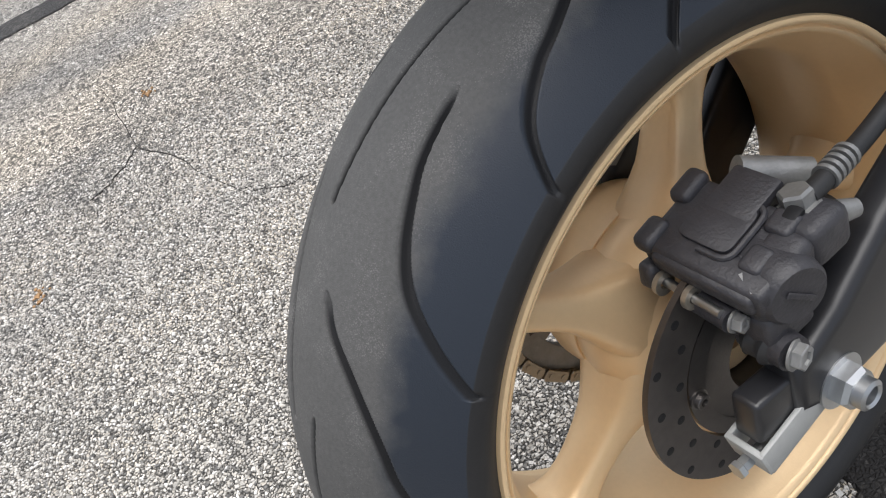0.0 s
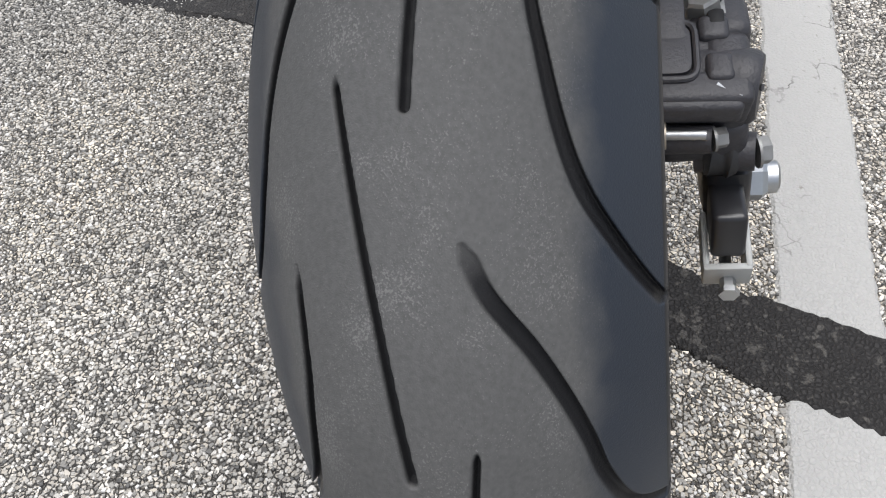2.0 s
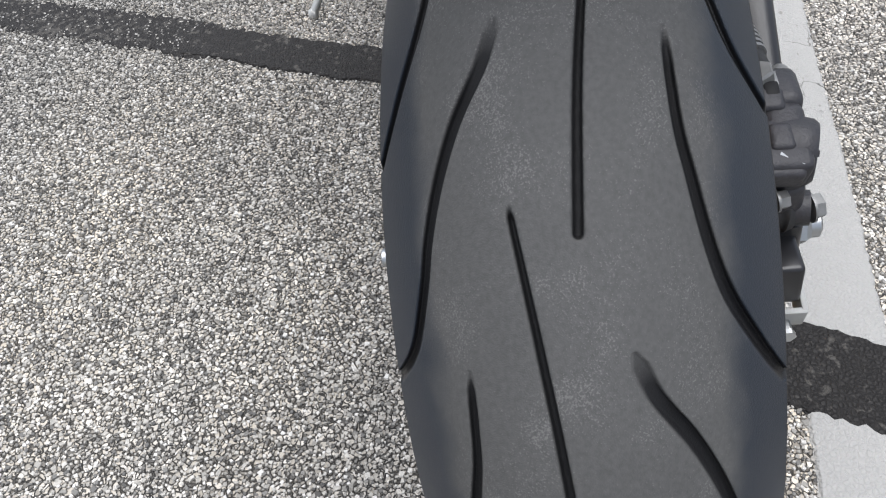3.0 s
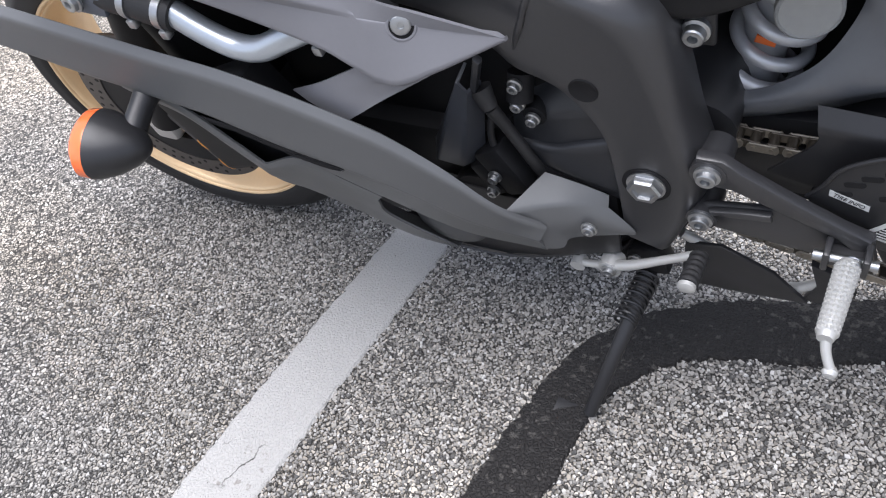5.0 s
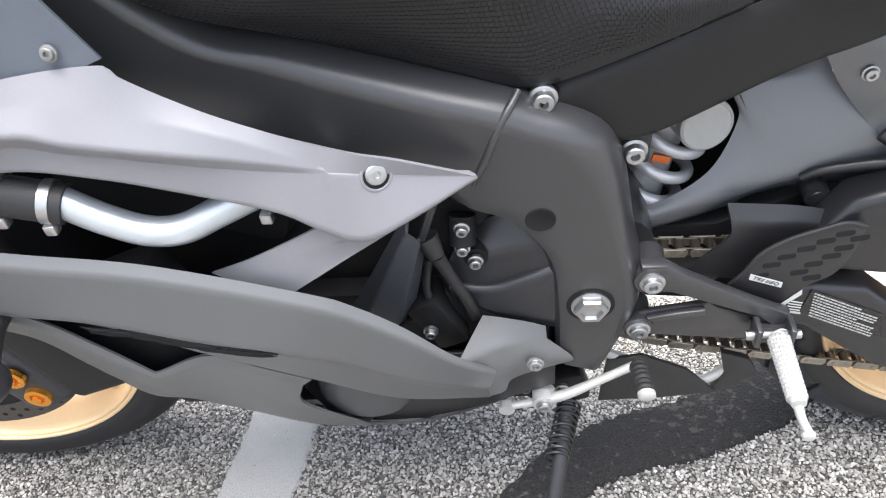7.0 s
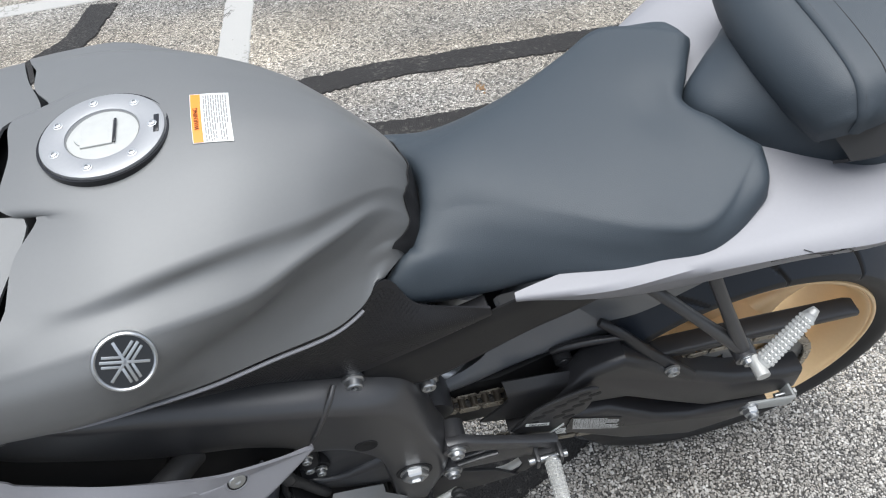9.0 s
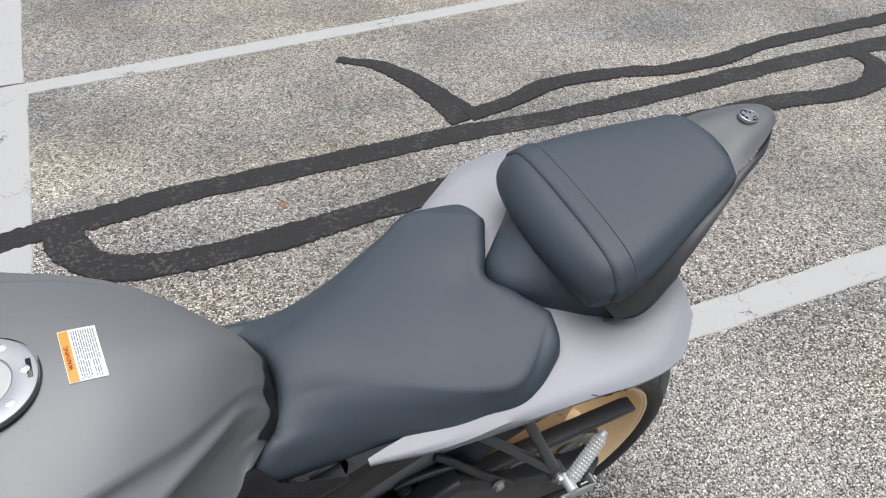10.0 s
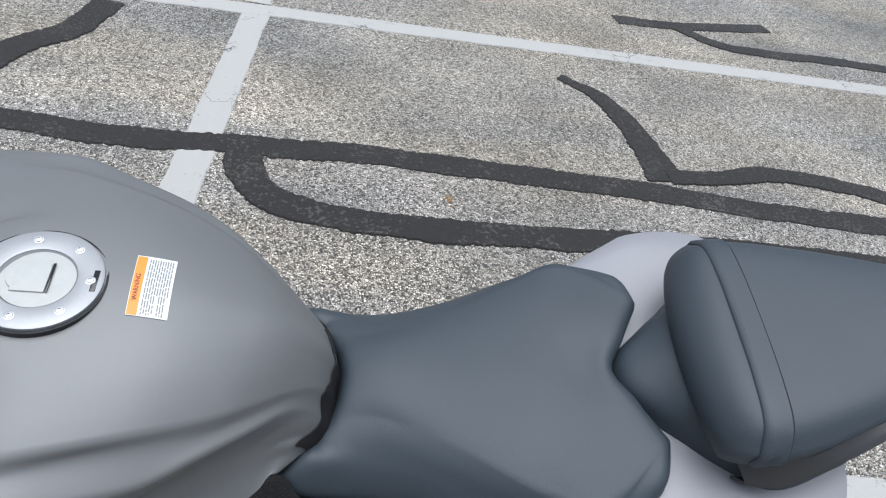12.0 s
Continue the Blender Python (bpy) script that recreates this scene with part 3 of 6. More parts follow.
ribbon("crack_seal", [(2.5, 2.2), (0.6, 2.33), (-0.03, 2.43), (-0.36, 2.46), (-3.0, 2.7)], 0.13, 0.0045, tar, SEAL_LABEL, "crack seal", 0.0045, 0.012, 19, SEAL)

# hairline cracks in the asphalt
rng = np.random.default_rng(5)
for line in ([(-.20, 1.75), (-.215, 1.55), (-.227, 1.36), (-.182, 1.24), (-.167, 1.13), (-.135, .99), (-.12, .86)], [(-.227, 1.36), (-.30, 1.30), (-.37, 1.28)], [(-.135, .99), (-.08, .93), (-.02, .91)]):
    c = curve(line, 14) + rng.normal(0, .004, (14, 2))
    ribbon("hairline_crack", c, [.0008, .0015, .0018, .0011, .0007], .0022, crack_dirt, "thin dark crack in the asphalt", "crack", 0.00012, 0.004, 31, "hairline cracks")


def aggregate(x0, x1, y0, y1, pitch, seed):
    """Loose-packed stones that stand a little proud of the binder, as one mesh."""
    rng = np.random.default_rng(seed)
    gx, gy = np.meshgrid(np.arange(x0, x1, pitch), np.arange(y0, y1, pitch * 0.87))
    gx[::2] += pitch / 2
    c = np.stack([gx.ravel(), gy.ravel()], 1)
    c += rng.uniform(-0.33, 0.33, c.shape) * pitch
    inside = np.minimum.reduce([c[:, 0] - x0, x1 - c[:, 0], c[:, 1] - y0, y1 - c[:, 1]])
    c = c[rng.random(len(c)) < np.clip(inside / 0.45, 0, 1)]
    n = len(c)
    k = 4
    turn = rng.uniform(0, 2 * np.pi, n)[:, None] + np.arange(k) * 2 * np.pi / k + rng.uniform(-0.35, 0.35, (n, k))
    size = pitch * (rng.uniform(0.32, 0.62, n) * np.where(rng.random(n) < 0.15, 1.45, 1.0))[:, None] * rng.uniform(0.75, 1.2, (n, k))
    high = rng.uniform(0.0006, 0.0026, n)
    tilt = rng.normal(0, 0.20, (n, 2))
    low = np.stack([c[:, :1] + size * np.cos(turn), c[:, 1:] + size * np.sin(turn), np.full((n, k), -0.001)], -1)
    q = 0.72
    ox, oy = size * q * np.cos(turn), size * q * np.sin(turn)
    top = np.stack([c[:, :1] + ox, c[:, 1:] + oy, high[:, None] + ox * tilt[:, :1] + oy * tilt[:, 1:]], -1)
    v = np.concatenate([low, top], 1).reshape(-1, 3)
    base = (np.arange(n) * 2 * k)[:, None]
    i = np.arange(k)
    j = (i + 1) % k
    sides = np.stack([base + i, base + j, base + k + j, base + k + i], -1).reshape(-1, 4)
    caps = base + k + i
    data = bpy.data.meshes.new("loose_aggregate")
    data.vertices.add(len(v))
    data.vertices.foreach_set("co", v.astype(np.float32).ravel())
    loops = np.concatenate([sides.ravel(), caps.ravel()]).astype(np.int32)
    data.loops.add(len(loops))
    data.loops.foreach_set("vertex_index", loops)
    sizes = np.r_[np.full(len(sides), 4), np.full(n, k)]
    data.polygons.add(len(sizes))
    data.polygons.foreach_set("loop_start", np.r_[0, np.cumsum(sizes)[:-1]].astype(np.int32))
    data.polygons.foreach_set("use_smooth", np.zeros(len(sizes), bool))
    data.update(calc_edges=True)
    data.materials.append(pebble)
    return tagged(new("loose_aggregate", data), "small light and dark stones set in the worn asphalt", "gravel", kind="stuff")


aggregate(-1.12, 1.65, -0.72, 1.45, 0.0058, 21)


def stain(x, y, r, seed):
    """Rust washed over a few stones: low flat pebbles in a ragged patch."""
    rng = np.random.default_rng(seed)
    bm = bmesh.new()
    for k in range(26):
        a, d = rng.uniform(0, 2 * np.pi), r * abs(rng.normal(0, .6))
        s = .0028 * rng.uniform(.6, 1.3)
        ring = [bm.verts.new((x + d * np.cos(a) + s * np.cos(q), y + 1.4 * d * np.sin(a) + s * np.sin(q), .0029 + .0006 * rng.random())) for q in np.linspace(0, 2 * np.pi, 7)[:-1]]
        base = [bm.verts.new((v.co.x, v.co.y, 0)) for v in ring]
        bm.faces.new(ring)
        for i in range(6):
            bm.faces.new((ring[i], base[i], base[(i + 1) % 6], ring[(i + 1) % 6]))
    return tagged(part("rust_stain", bm, stain_rust), "small orange rust stain on the stones", "stain", kind="stuff")


for x, y, r, seed in ((-.537, 1.088, .022, 1), (.042, -1.232, .022, 2), (-.13, 1.55, .012, 3)):
    stain(x, y, r, seed)

# ---- wheels ----
REAR, FRONT = (0.0, 0.0, 0.315), (0.0, 0.0, 0.0)


def groove_lines():
    """Tread grooves of one side as (points of angle in degrees and offset in mm, half width in mm at both ends and the middle)."""
    thin = [(99.8, -21), (105, -17), (111, -12.8), (118, -8.8), (127.8, -5)]
    hook = [(136.7, -22.5), (140, -29.2), (144.1, -42.3), (148.5, -52.3), (153, -59.5), (157.5, -64.6), (163.2, -74.2), (168.0, -90)]
    arc = [(112.3, -44.3), (119.7, -46), (124, -49.5), (129, -54.5), (133.4, -61.3), (138, -73), (144, -89)]
    return ((thin, (1.1, 1.6, 1.9), 0.03), (hook, (3.3, 2.4, 1.9), 0.22), (arc, (1.7, 2.7, 2.0), 0.06))


def tyre(parent, at, half, outer, drop, rim_r, rim_half, mat, grooves=False):
    """A tyre: crown, sidewalls and beads; the grooves are cut into the crown."""
    n_across = 301 if grooves else 61
    o = np.linspace(-1, 1, n_across)
    o = half * np.sign(o) * np.abs(o) ** 0.92
    r = outer - drop * (np.abs(o) / half) ** 2.2
    if grooves:
        turns = np.radians(np.r_[np.linspace(88, 174, 960, endpoint=False), np.linspace(174, 448, 300, endpoint=False)])
    else:
        turns = np.linspace(0, 2 * np.pi, 200, endpoint=False)
    depth = np.zeros((len(turns), n_across))
    if grooves:
        deg = np.degrees(turns)[:, None] % 360
        for line, widths, ramp in groove_lines():
            c = curve(line, 220)
            w = np.interp(np.linspace(0, 1, 220), (0, 0.5, 1), widths)
            w *= np.interp(np.linspace(0, 1, 220), (0, 0.03, 1), (0.35, 1, 1))
            deep = np.interp(np.linspace(0, 1, 220), (0, ramp, 1), (0.25, 1, 1))
            for side in (1, -1):
                for k in range(7):
                    a = (c[:, 0] + k * 360 / 7 + (0 if side == 1 else 180 / 7)) % 360
                    y = c[:, 1] * side
                    cut = np.zeros(depth.shape)
                    for ai, yi, wi, ki in zip(a, y, w, deep):
                        da = (deg - ai + 180) % 360 - 180
                        rows = np.where(np.abs(da[:, 0]) < 1.0)[0]
                        if len(rows):
                            dx = np.radians(da[rows]) * 300.0
                            near = np.sqrt(dx**2 + (o[None] * 1000 - yi) ** 2) - wi
                            cut[rows] = np.maximum(cut[rows], ki * np.clip(0.5 - near / 1.4, 0, 1))
                    depth = np.maximum(depth, 0.0058 * cut)
    rows = []
    lower = [(half + 0.0012, r[-1] - 0.007), (half - 0.001, r[-1] - 0.015), (rim_half + 0.006, rim_r + 0.006), (rim_half + 0.001, rim_r + 0.001), (rim_half - 0.006, rim_r - 0.008)]
    offs = np.r_[[-q[0] for q in reversed(lower)], o, [q[0] for q in lower]]
    rad = np.r_[[q[1] for q in reversed(lower)], r, [q[1] for q in lower]]
    pad = np.zeros((len(turns), len(lower)))
    radii = rad[None] - np.concatenate([pad, depth, pad], 1)
    p = np.stack([at[0] + radii * np.cos(turns)[:, None], np.broadcast_to(at[1] + offs, radii.shape), at[2] + radii * np.sin(turns)[:, None]], -1)
    ob = from_grid("tyre", p, mat, parent, "worn black rubber tyre", wrap=True)
    ob.data.materials.append(sidewall)
    column = np.arange(p.shape[1] - 1)
    side = (column < len(lower) + 1) | (column >= p.shape[1] - 2 - len(lower))
    ob.data.polygons.foreach_set("material_index", np.tile(side, len(turns)).astype(np.int32))
    return ob


def rim(name, at, half, r, parent, label, spoke_turn=0.0):
    lip = [(r, half), (r - 0.0012, half + 0.0028), (r - 0.0035, half + 0.0034), (r - 0.0056, half + 0.0022), (r - 0.0062, half - 0.0010), (r - 0.0070, half - 0.0012), (r - 0.0085, half + 0.0004), (r - 0.0105, half - 0.0006),
           (r - 0.0125, half - 0.0060), (r - 0.016, half - 0.016),
           (r - 0.024, half - 0.030), (r - 0.027, half - 0.050)]
    inner = [(a, -b) for a, b in reversed(lip)]
    outside = [(r - 0.004, -half + 0.004), (r - 0.010, -half + 0.02), (r - 0.018, 0), (r - 0.010, half - 0.02), (r - 0.004, half - 0.004)]
    bm = lathe(lip + inner + outside, at, 120, closed=True)
    hub = lathe([(0.018, half * 0.85), (0.036, half * 0.85), (0.048, half * 0.66), (0.066, half * 0.48), (0.080, half * 0.30), (0.085, 0), (0.080, -half * 0.30), (0.066, -half * 0.48), (0.048, -half * 0.66), (0.036, -half * 0.85), (0.018, -half * 0.85)], at, 60, closed=True)
    bm = merged(bm, hub)
    wheel = part(name, bm, gold, parent, label, angle=50)
    for k in range(5):
        a = spoke_turn + k * 2 * math.pi / 5
        rows = []
        for s, w, d, lean in ((0.036, 0.042, 0.048, 0), (0.06, 0.042, 0.042, 0), (0.085, 0.030, 0.033, 0), (0.105, 0.021, 0.027, 0), (0.12, 0.0170, 0.024, 0), (0.15, 0.0148, 0.021, 0), (0.175, 0.0165, 0.022, 0), (0.190, 0.022, 0.026, 0), (r - 0.022, 0.034, 0.034, 0)):
            ring = []
            for q in np.linspace(0, 2 * np.pi, 20, endpoint=False):
                cx, cy = abs(np.cos(q)) ** 0.6 * np.sign(np.cos(q)), abs(np.sin(q)) ** 0.6 * np.sign(np.sin(q))
                side, out = w * cx, s
                ring.append((at[0] + out * math.cos(a) - side * math.sin(a), at[1] + d * cy, at[2] + out * math.sin(a) + side * math.cos(a)))
            rows.append(ring)
        p = np.array(rows)
        p = np.array([curve(p[:, j], 14) for j in range(20)]).transpose(1, 0, 2)
        part("spoke", grid_bm(p, wrap_u=True), gold, wheel)
    return wheel


def disc(name, at, r_out, r_in, thick, parent, label, holes=0, rows=2):
    """A brake disc: a solid ring, near-black plugs that paint the dark of its drilled holes, and a wavy carrier."""
    bm = lathe([(r_out, -thick / 2), (r_out, thick / 2), (r_in, thick / 2), (r_in, -thick / 2)], at, 96, closed=True)
    ob = part(name, bm, disc_steel, parent, label, angle=30)
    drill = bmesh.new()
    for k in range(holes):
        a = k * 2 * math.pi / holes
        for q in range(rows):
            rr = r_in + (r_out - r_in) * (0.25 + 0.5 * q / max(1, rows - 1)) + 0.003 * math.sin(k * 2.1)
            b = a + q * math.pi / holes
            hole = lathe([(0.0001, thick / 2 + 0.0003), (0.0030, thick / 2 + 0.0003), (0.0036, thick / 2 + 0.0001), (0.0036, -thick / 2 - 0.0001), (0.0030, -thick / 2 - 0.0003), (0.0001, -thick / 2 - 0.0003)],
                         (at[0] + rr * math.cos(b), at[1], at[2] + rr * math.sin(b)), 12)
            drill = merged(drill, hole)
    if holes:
        part("hole_plug", drill, deep_black, ob)
    return ob


def tyre_material():
    """Scrubbed grey centre, unworn shoulders with sky blue put into their colour, fine pitting and pale dust in
    between.
    """
    m = material("scrubbed_tyre_rubber", (0.076, 0.075, 0.073), 0.76, 0.0, 0.30, 420, 0.0, 700, 0.10, 14, 0.0, 0.3)
    n, l = m.node_tree.nodes, m.node_tree.links
    shader = n["Principled BSDF"]
    place = n.new("ShaderNodeTexCoord")
    xyz = n.new("ShaderNodeSeparateXYZ")
    l.new(place.outputs["Object"], xyz.inputs[0])
    away = n.new("ShaderNodeMath")
    away.operation = "ABSOLUTE"
    l.new(xyz.outputs["Y"], away.inputs[0])
    ragged = n.new("ShaderNodeTexNoise")
    ragged.inputs["Scale"].default_value, ragged.inputs["Detail"].default_value = 45.0, 6.0
    l.new(place.outputs["Object"], ragged.inputs["Vector"])
    jitter = n.new("ShaderNodeMath")
    jitter.operation = "MULTIPLY_ADD"
    l.new(ragged.outputs["Fac"], jitter.inputs[0])
    jitter.inputs[1].default_value = 0.022
    l.new(away.outputs[0], jitter.inputs[2])
    edge = n.new("ShaderNodeMapRange")
    edge.inputs["From Min"].default_value, edge.inputs["From Max"].default_value = 0.066, 0.080
    l.new(jitter.outputs[0], edge.inputs["Value"])
    mix = n.new("ShaderNodeMix")
    mix.data_type = "RGBA"
    # darker unworn shoulder; its blue is sky reflection painted into the colour
    mix.inputs["B"].default_value = (0.019, 0.024, 0.033, 1)
    l.new(edge.outputs["Result"], mix.inputs["Factor"])
    centre = shader.inputs["Base Color"].links[0].from_socket
    l.new(centre, mix.inputs["A"])
    dust = n.new("ShaderNodeTexNoise")
    dust.inputs["Scale"].default_value, dust.inputs["Detail"].default_value = 1150.0, 3.0
    l.new(place.outputs["Object"], dust.inputs["Vector"])
    patch = n.new("ShaderNodeTexNoise")
    patch.inputs["Scale"].default_value, patch.inputs["Detail"].default_value = 28.0, 5.0
    l.new(place.outputs["Object"], patch.inputs["Vector"])
    both = n.new("ShaderNodeMath")
    both.operation = "MULTIPLY_ADD"
    l.new(patch.outputs["Fac"], both.inputs[0])
    both.inputs[1].default_value = 0.7
    l.new(dust.outputs["Fac"], both.inputs[2])
    speck = n.new("ShaderNodeMapRange")
    speck.inputs["From Min"].default_value, speck.inputs["From Max"].default_value = 0.97, 1.07
    speck.inputs["To Max"].default_value = 0.55
    l.new(both.outputs[0], speck.inputs["Value"])
    pale = n.new("ShaderNodeMix")
    pale.data_type = "RGBA"
    pale.inputs["B"].default_value = (0.17, 0.165, 0.16, 1)
    where = n.new("ShaderNodeMath")
    where.operation = "MULTIPLY"
    l.new(speck.outputs["Result"], where.inputs[0])
    plain = n.new("ShaderNodeMath")
    plain.operation = "SUBTRACT"
    plain.inputs[0].default_value = 1.0
    l.new(edge.outputs["Result"], plain.inputs[1])
    l.new(plain.outputs[0], where.inputs[1])
    l.new(where.outputs[0], pale.inputs["Factor"])
    l.new(mix.outputs["Result"], pale.inputs["A"])
    l.new(pale.outputs["Result"], shader.inputs["Base Color"])
    # unworn groove rubber, blackened with depth to paint the shade inside
    def maths(kind, a, b=None):
        node = n.new("ShaderNodeMath")
        node.operation = kind
        for k, value in enumerate((a, b)):
            if isinstance(value, (int, float)):
                node.inputs[k].default_value = value
            elif value is not None:
                l.new(value, node.inputs[k])
        return node.outputs[0]
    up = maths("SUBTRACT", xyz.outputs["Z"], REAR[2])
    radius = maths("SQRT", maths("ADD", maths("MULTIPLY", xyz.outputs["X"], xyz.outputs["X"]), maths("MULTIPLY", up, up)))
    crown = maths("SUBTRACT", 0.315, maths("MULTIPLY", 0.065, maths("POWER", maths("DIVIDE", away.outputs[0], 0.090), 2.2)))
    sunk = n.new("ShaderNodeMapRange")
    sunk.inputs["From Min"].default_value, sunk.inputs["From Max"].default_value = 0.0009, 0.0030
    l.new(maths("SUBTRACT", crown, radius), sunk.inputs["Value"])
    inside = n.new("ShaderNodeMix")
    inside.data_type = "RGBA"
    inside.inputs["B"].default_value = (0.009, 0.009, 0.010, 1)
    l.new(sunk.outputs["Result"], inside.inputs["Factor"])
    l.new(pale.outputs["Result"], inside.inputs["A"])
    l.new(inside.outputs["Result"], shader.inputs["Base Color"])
    rough = n.new("ShaderNodeMapRange")
    rough.inputs["To Min"].default_value, rough.inputs["To Max"].default_value = 0.72, 0.42
    l.new(edge.outputs["Result"], rough.inputs["Value"])
    l.new(rough.outputs["Result"], shader.inputs["Roughness"])
    lift = n.new("ShaderNodeBump")
    lift.inputs["Strength"].default_value, lift.inputs["Distance"].default_value = 0.4, 0.0006
    l.new(dust.outputs["Fac"], lift.inputs["Height"])
    l.new(lift.outputs["Normal"], shader.inputs["Normal"])
    return m


rear_wheel = rim("rear_wheel", REAR, 0.079, 0.2235, bike, "satin gold five-spoke rear wheel", radians(70))
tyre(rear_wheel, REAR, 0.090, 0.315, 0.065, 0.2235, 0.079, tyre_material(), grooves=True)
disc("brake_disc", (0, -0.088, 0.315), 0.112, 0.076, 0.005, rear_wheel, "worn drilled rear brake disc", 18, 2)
carrier = merged(lathe([(0.074, -0.004), (0.074, 0.004), (0.060, 0.006), (0.060, -0.006)], (0, -0.086, 0.315), 48, closed=True),
                 lathe([(0.062, -0.01), (0.062, 0.012), (0.040, 0.02), (0.036, -0.012)], (0, -0.080, 0.315), 40, closed=True))
part("disc_carrier", carrier, disc_steel, rear_wheel, "dusty grey disc carrier")
for k in range(5):
    a = radians(68 + 36 + 72 * k)
    bolt("disc_bolt", (0.067 * math.cos(a), -0.090, 0.315 + 0.067 * math.sin(a)), 0.008, rear_wheel, disc_steel, (180, 0, 0), 0.006)
part("sprocket_carrier", lathe([(0.018, 0.077), (0.066, 0.077), (0.078, 0.070), (0.083, 0.050), (0.083, 0.018), (0.018, 0.018)], REAR, 60, closed=True), gold, rear_wheel, "gold sprocket carrier drum")
# rear sprocket: toothed ring with a lightened face
teeth = 45
ring = []
for k in range(teeth * 4):
    a = 2 * math.pi * k / (teeth * 4)
    ring.append(((0.1105, 0.1165, 0.1185, 0.1165)[k % 4] * math.cos(a), (0.1105, 0.1165, 0.1185, 0.1165)[k % 4] * math.sin(a) + 0.315))
bm = bmesh.new()
for y in (0.083, 0.090):
    outer_ring = [bm.verts.new((x, y, z)) for x, z in ring]
    inner_ring = [bm.verts.new((0.086 * math.cos(2 * math.pi * k / (teeth * 4)), y, 0.315 + 0.086 * math.sin(2 * math.pi * k / (teeth * 4)))) for k in range(teeth * 4)]
    for k in range(teeth * 4):
        j = (k + 1) % (teeth * 4)
        bm.faces.new((outer_ring[k], outer_ring[j], inner_ring[j], inner_ring[k]))
bm.verts.ensure_lookup_table()
n4 = teeth * 4
for k in range(n4):
    j = (k + 1) % n4
    bm.faces.new((bm.verts[k], bm.verts[j], bm.verts[2 * n4 + j], bm.verts[2 * n4 + k]))
    bm.faces.new((bm.verts[n4 + k], bm.verts[n4 + j], bm.verts[3 * n4 + j], bm.verts[3 * n4 + k]))
part("sprocket", bm, dusty_steel, rear_wheel, "grey steel rear sprocket", angle=30)
for k in range(6):
    a = radians(15 + 60 * k)
    part("sprocket_spoke", plate([(0.040 * math.cos(a - 0.35), 0.315 + 0.040 * math.sin(a - 0.35)), (0.090 * math.cos(a - 0.16), 0.315 + 0.090 * math.sin(a - 0.16)),
                           (0.090 * math.cos(a + 0.16), 0.315 + 0.090 * math.sin(a + 0.16)), (0.040 * math.cos(a + 0.35), 0.315 + 0.040 * math.sin(a + 0.35))], 0.0835, 0.0895, 0.001), dusty_steel, rear_wheel)
part("sprocket_hub", lathe([(0.045, 0.07), (0.045, 0.092), (0.024, 0.096), (0.024, 0.07)], (0, 0, 0.315), 40, closed=True), dusty_steel, rear_wheel)

STEER = pose(1.268, 0.046, 0.306, 0, 0, 5)
front_wheel = rim("front_wheel", FRONT, 0.055, 0.2235, bike, "satin gold front wheel", radians(80))
front_wheel.matrix_local = STEER
tyre(front_wheel, FRONT, 0.060, 0.297, 0.042, 0.2235, 0.055, sidewall)
disc("brake_disc", (0, 0.066, 0), 0.155, 0.118, 0.005, front_wheel, "drilled front brake disc", 26, 3)
part("disc_carrier", lathe([(0.118, -0.003), (0.118, 0.003), (0.06, 0.008), (0.06, -0.003)], (0, 0.064, 0), 48, closed=True), deep_black, front_wheel, "black disc carrier")

# ---- tank, seats, tail ----
def curves_of(text):
    """Lines of points 'x,y,z x,y,z ...' as curves."""
    return [[tuple(float(v) for v in p.split(",")) for p in line.split()] for line in text.strip().splitlines()]


tank_centre = [(.772, .910), (.74, .915), (.70, .917), (.60, .911), (.52, .886), (.487, .866), (.463, .840), (.448, .81), (.440, .74)]
tank_valley = [(.771, .140, .888), (.73, .149, .889), (.68, .141, .892), (.61, .120, .886), (.55, .094, .871), (.52, .074, .859), (.49, .051, .843), (.464, .034, .822), (.449, .030, .79), (.441, .030, .74)]
tank_front = [(.777, .050, .905), (.747, .064, .903), (.765, .100, .8965)]
tank_side = curves_of("""
.782,.164,.881 .75,.162,.882 .70,.156,.882 .65,.139,.878 .60,.124,.871 .56,.107,.861 .52,.080,.848 .49,.056,.835 .467,.043,.814 .450,.040,.78 .442,.040,.74
.790,.186,.869 .75,.184,.873 .70,.179,.876 .65,.166,.866 .60,.149,.857 .56,.123,.854 .52,.091,.843 .49,.064,.830 .467,.052,.806 .451,.050,.775 .444,.050,.74
.797,.199,.854 .75,.199,.858 .70,.194,.858 .65,.171,.846 .60,.147,.838 .56,.119,.838 .52,.090,.828 .49,.068,.815 .468,.060,.795 .455,.058,.77 .450,.060,.745
.805,.206,.830 .75,.206,.830 .70,.196,.826 .65,.165,.820 .60,.140,.815 .56,.117,.811 .52,.093,.803 .497,.080,.795 .478,.074,.785 .470,.073,.765
.807,.203,.812 .75,.200,.806 .70,.190,.802 .65,.166,.798 .60,.146,.793 .56,.126,.785 .52,.104,.782 .500,.090,.781 .486,.084,.776 .480,.083,.768
.808,.190,.800 .76,.186,.786 .706,.179,.781 .654,.171,.778 .602,.156,.773 .55,.137,.761 .522,.122,.761 .506,.110,.766 .497,.101,.772 .492,.095,.770
""")
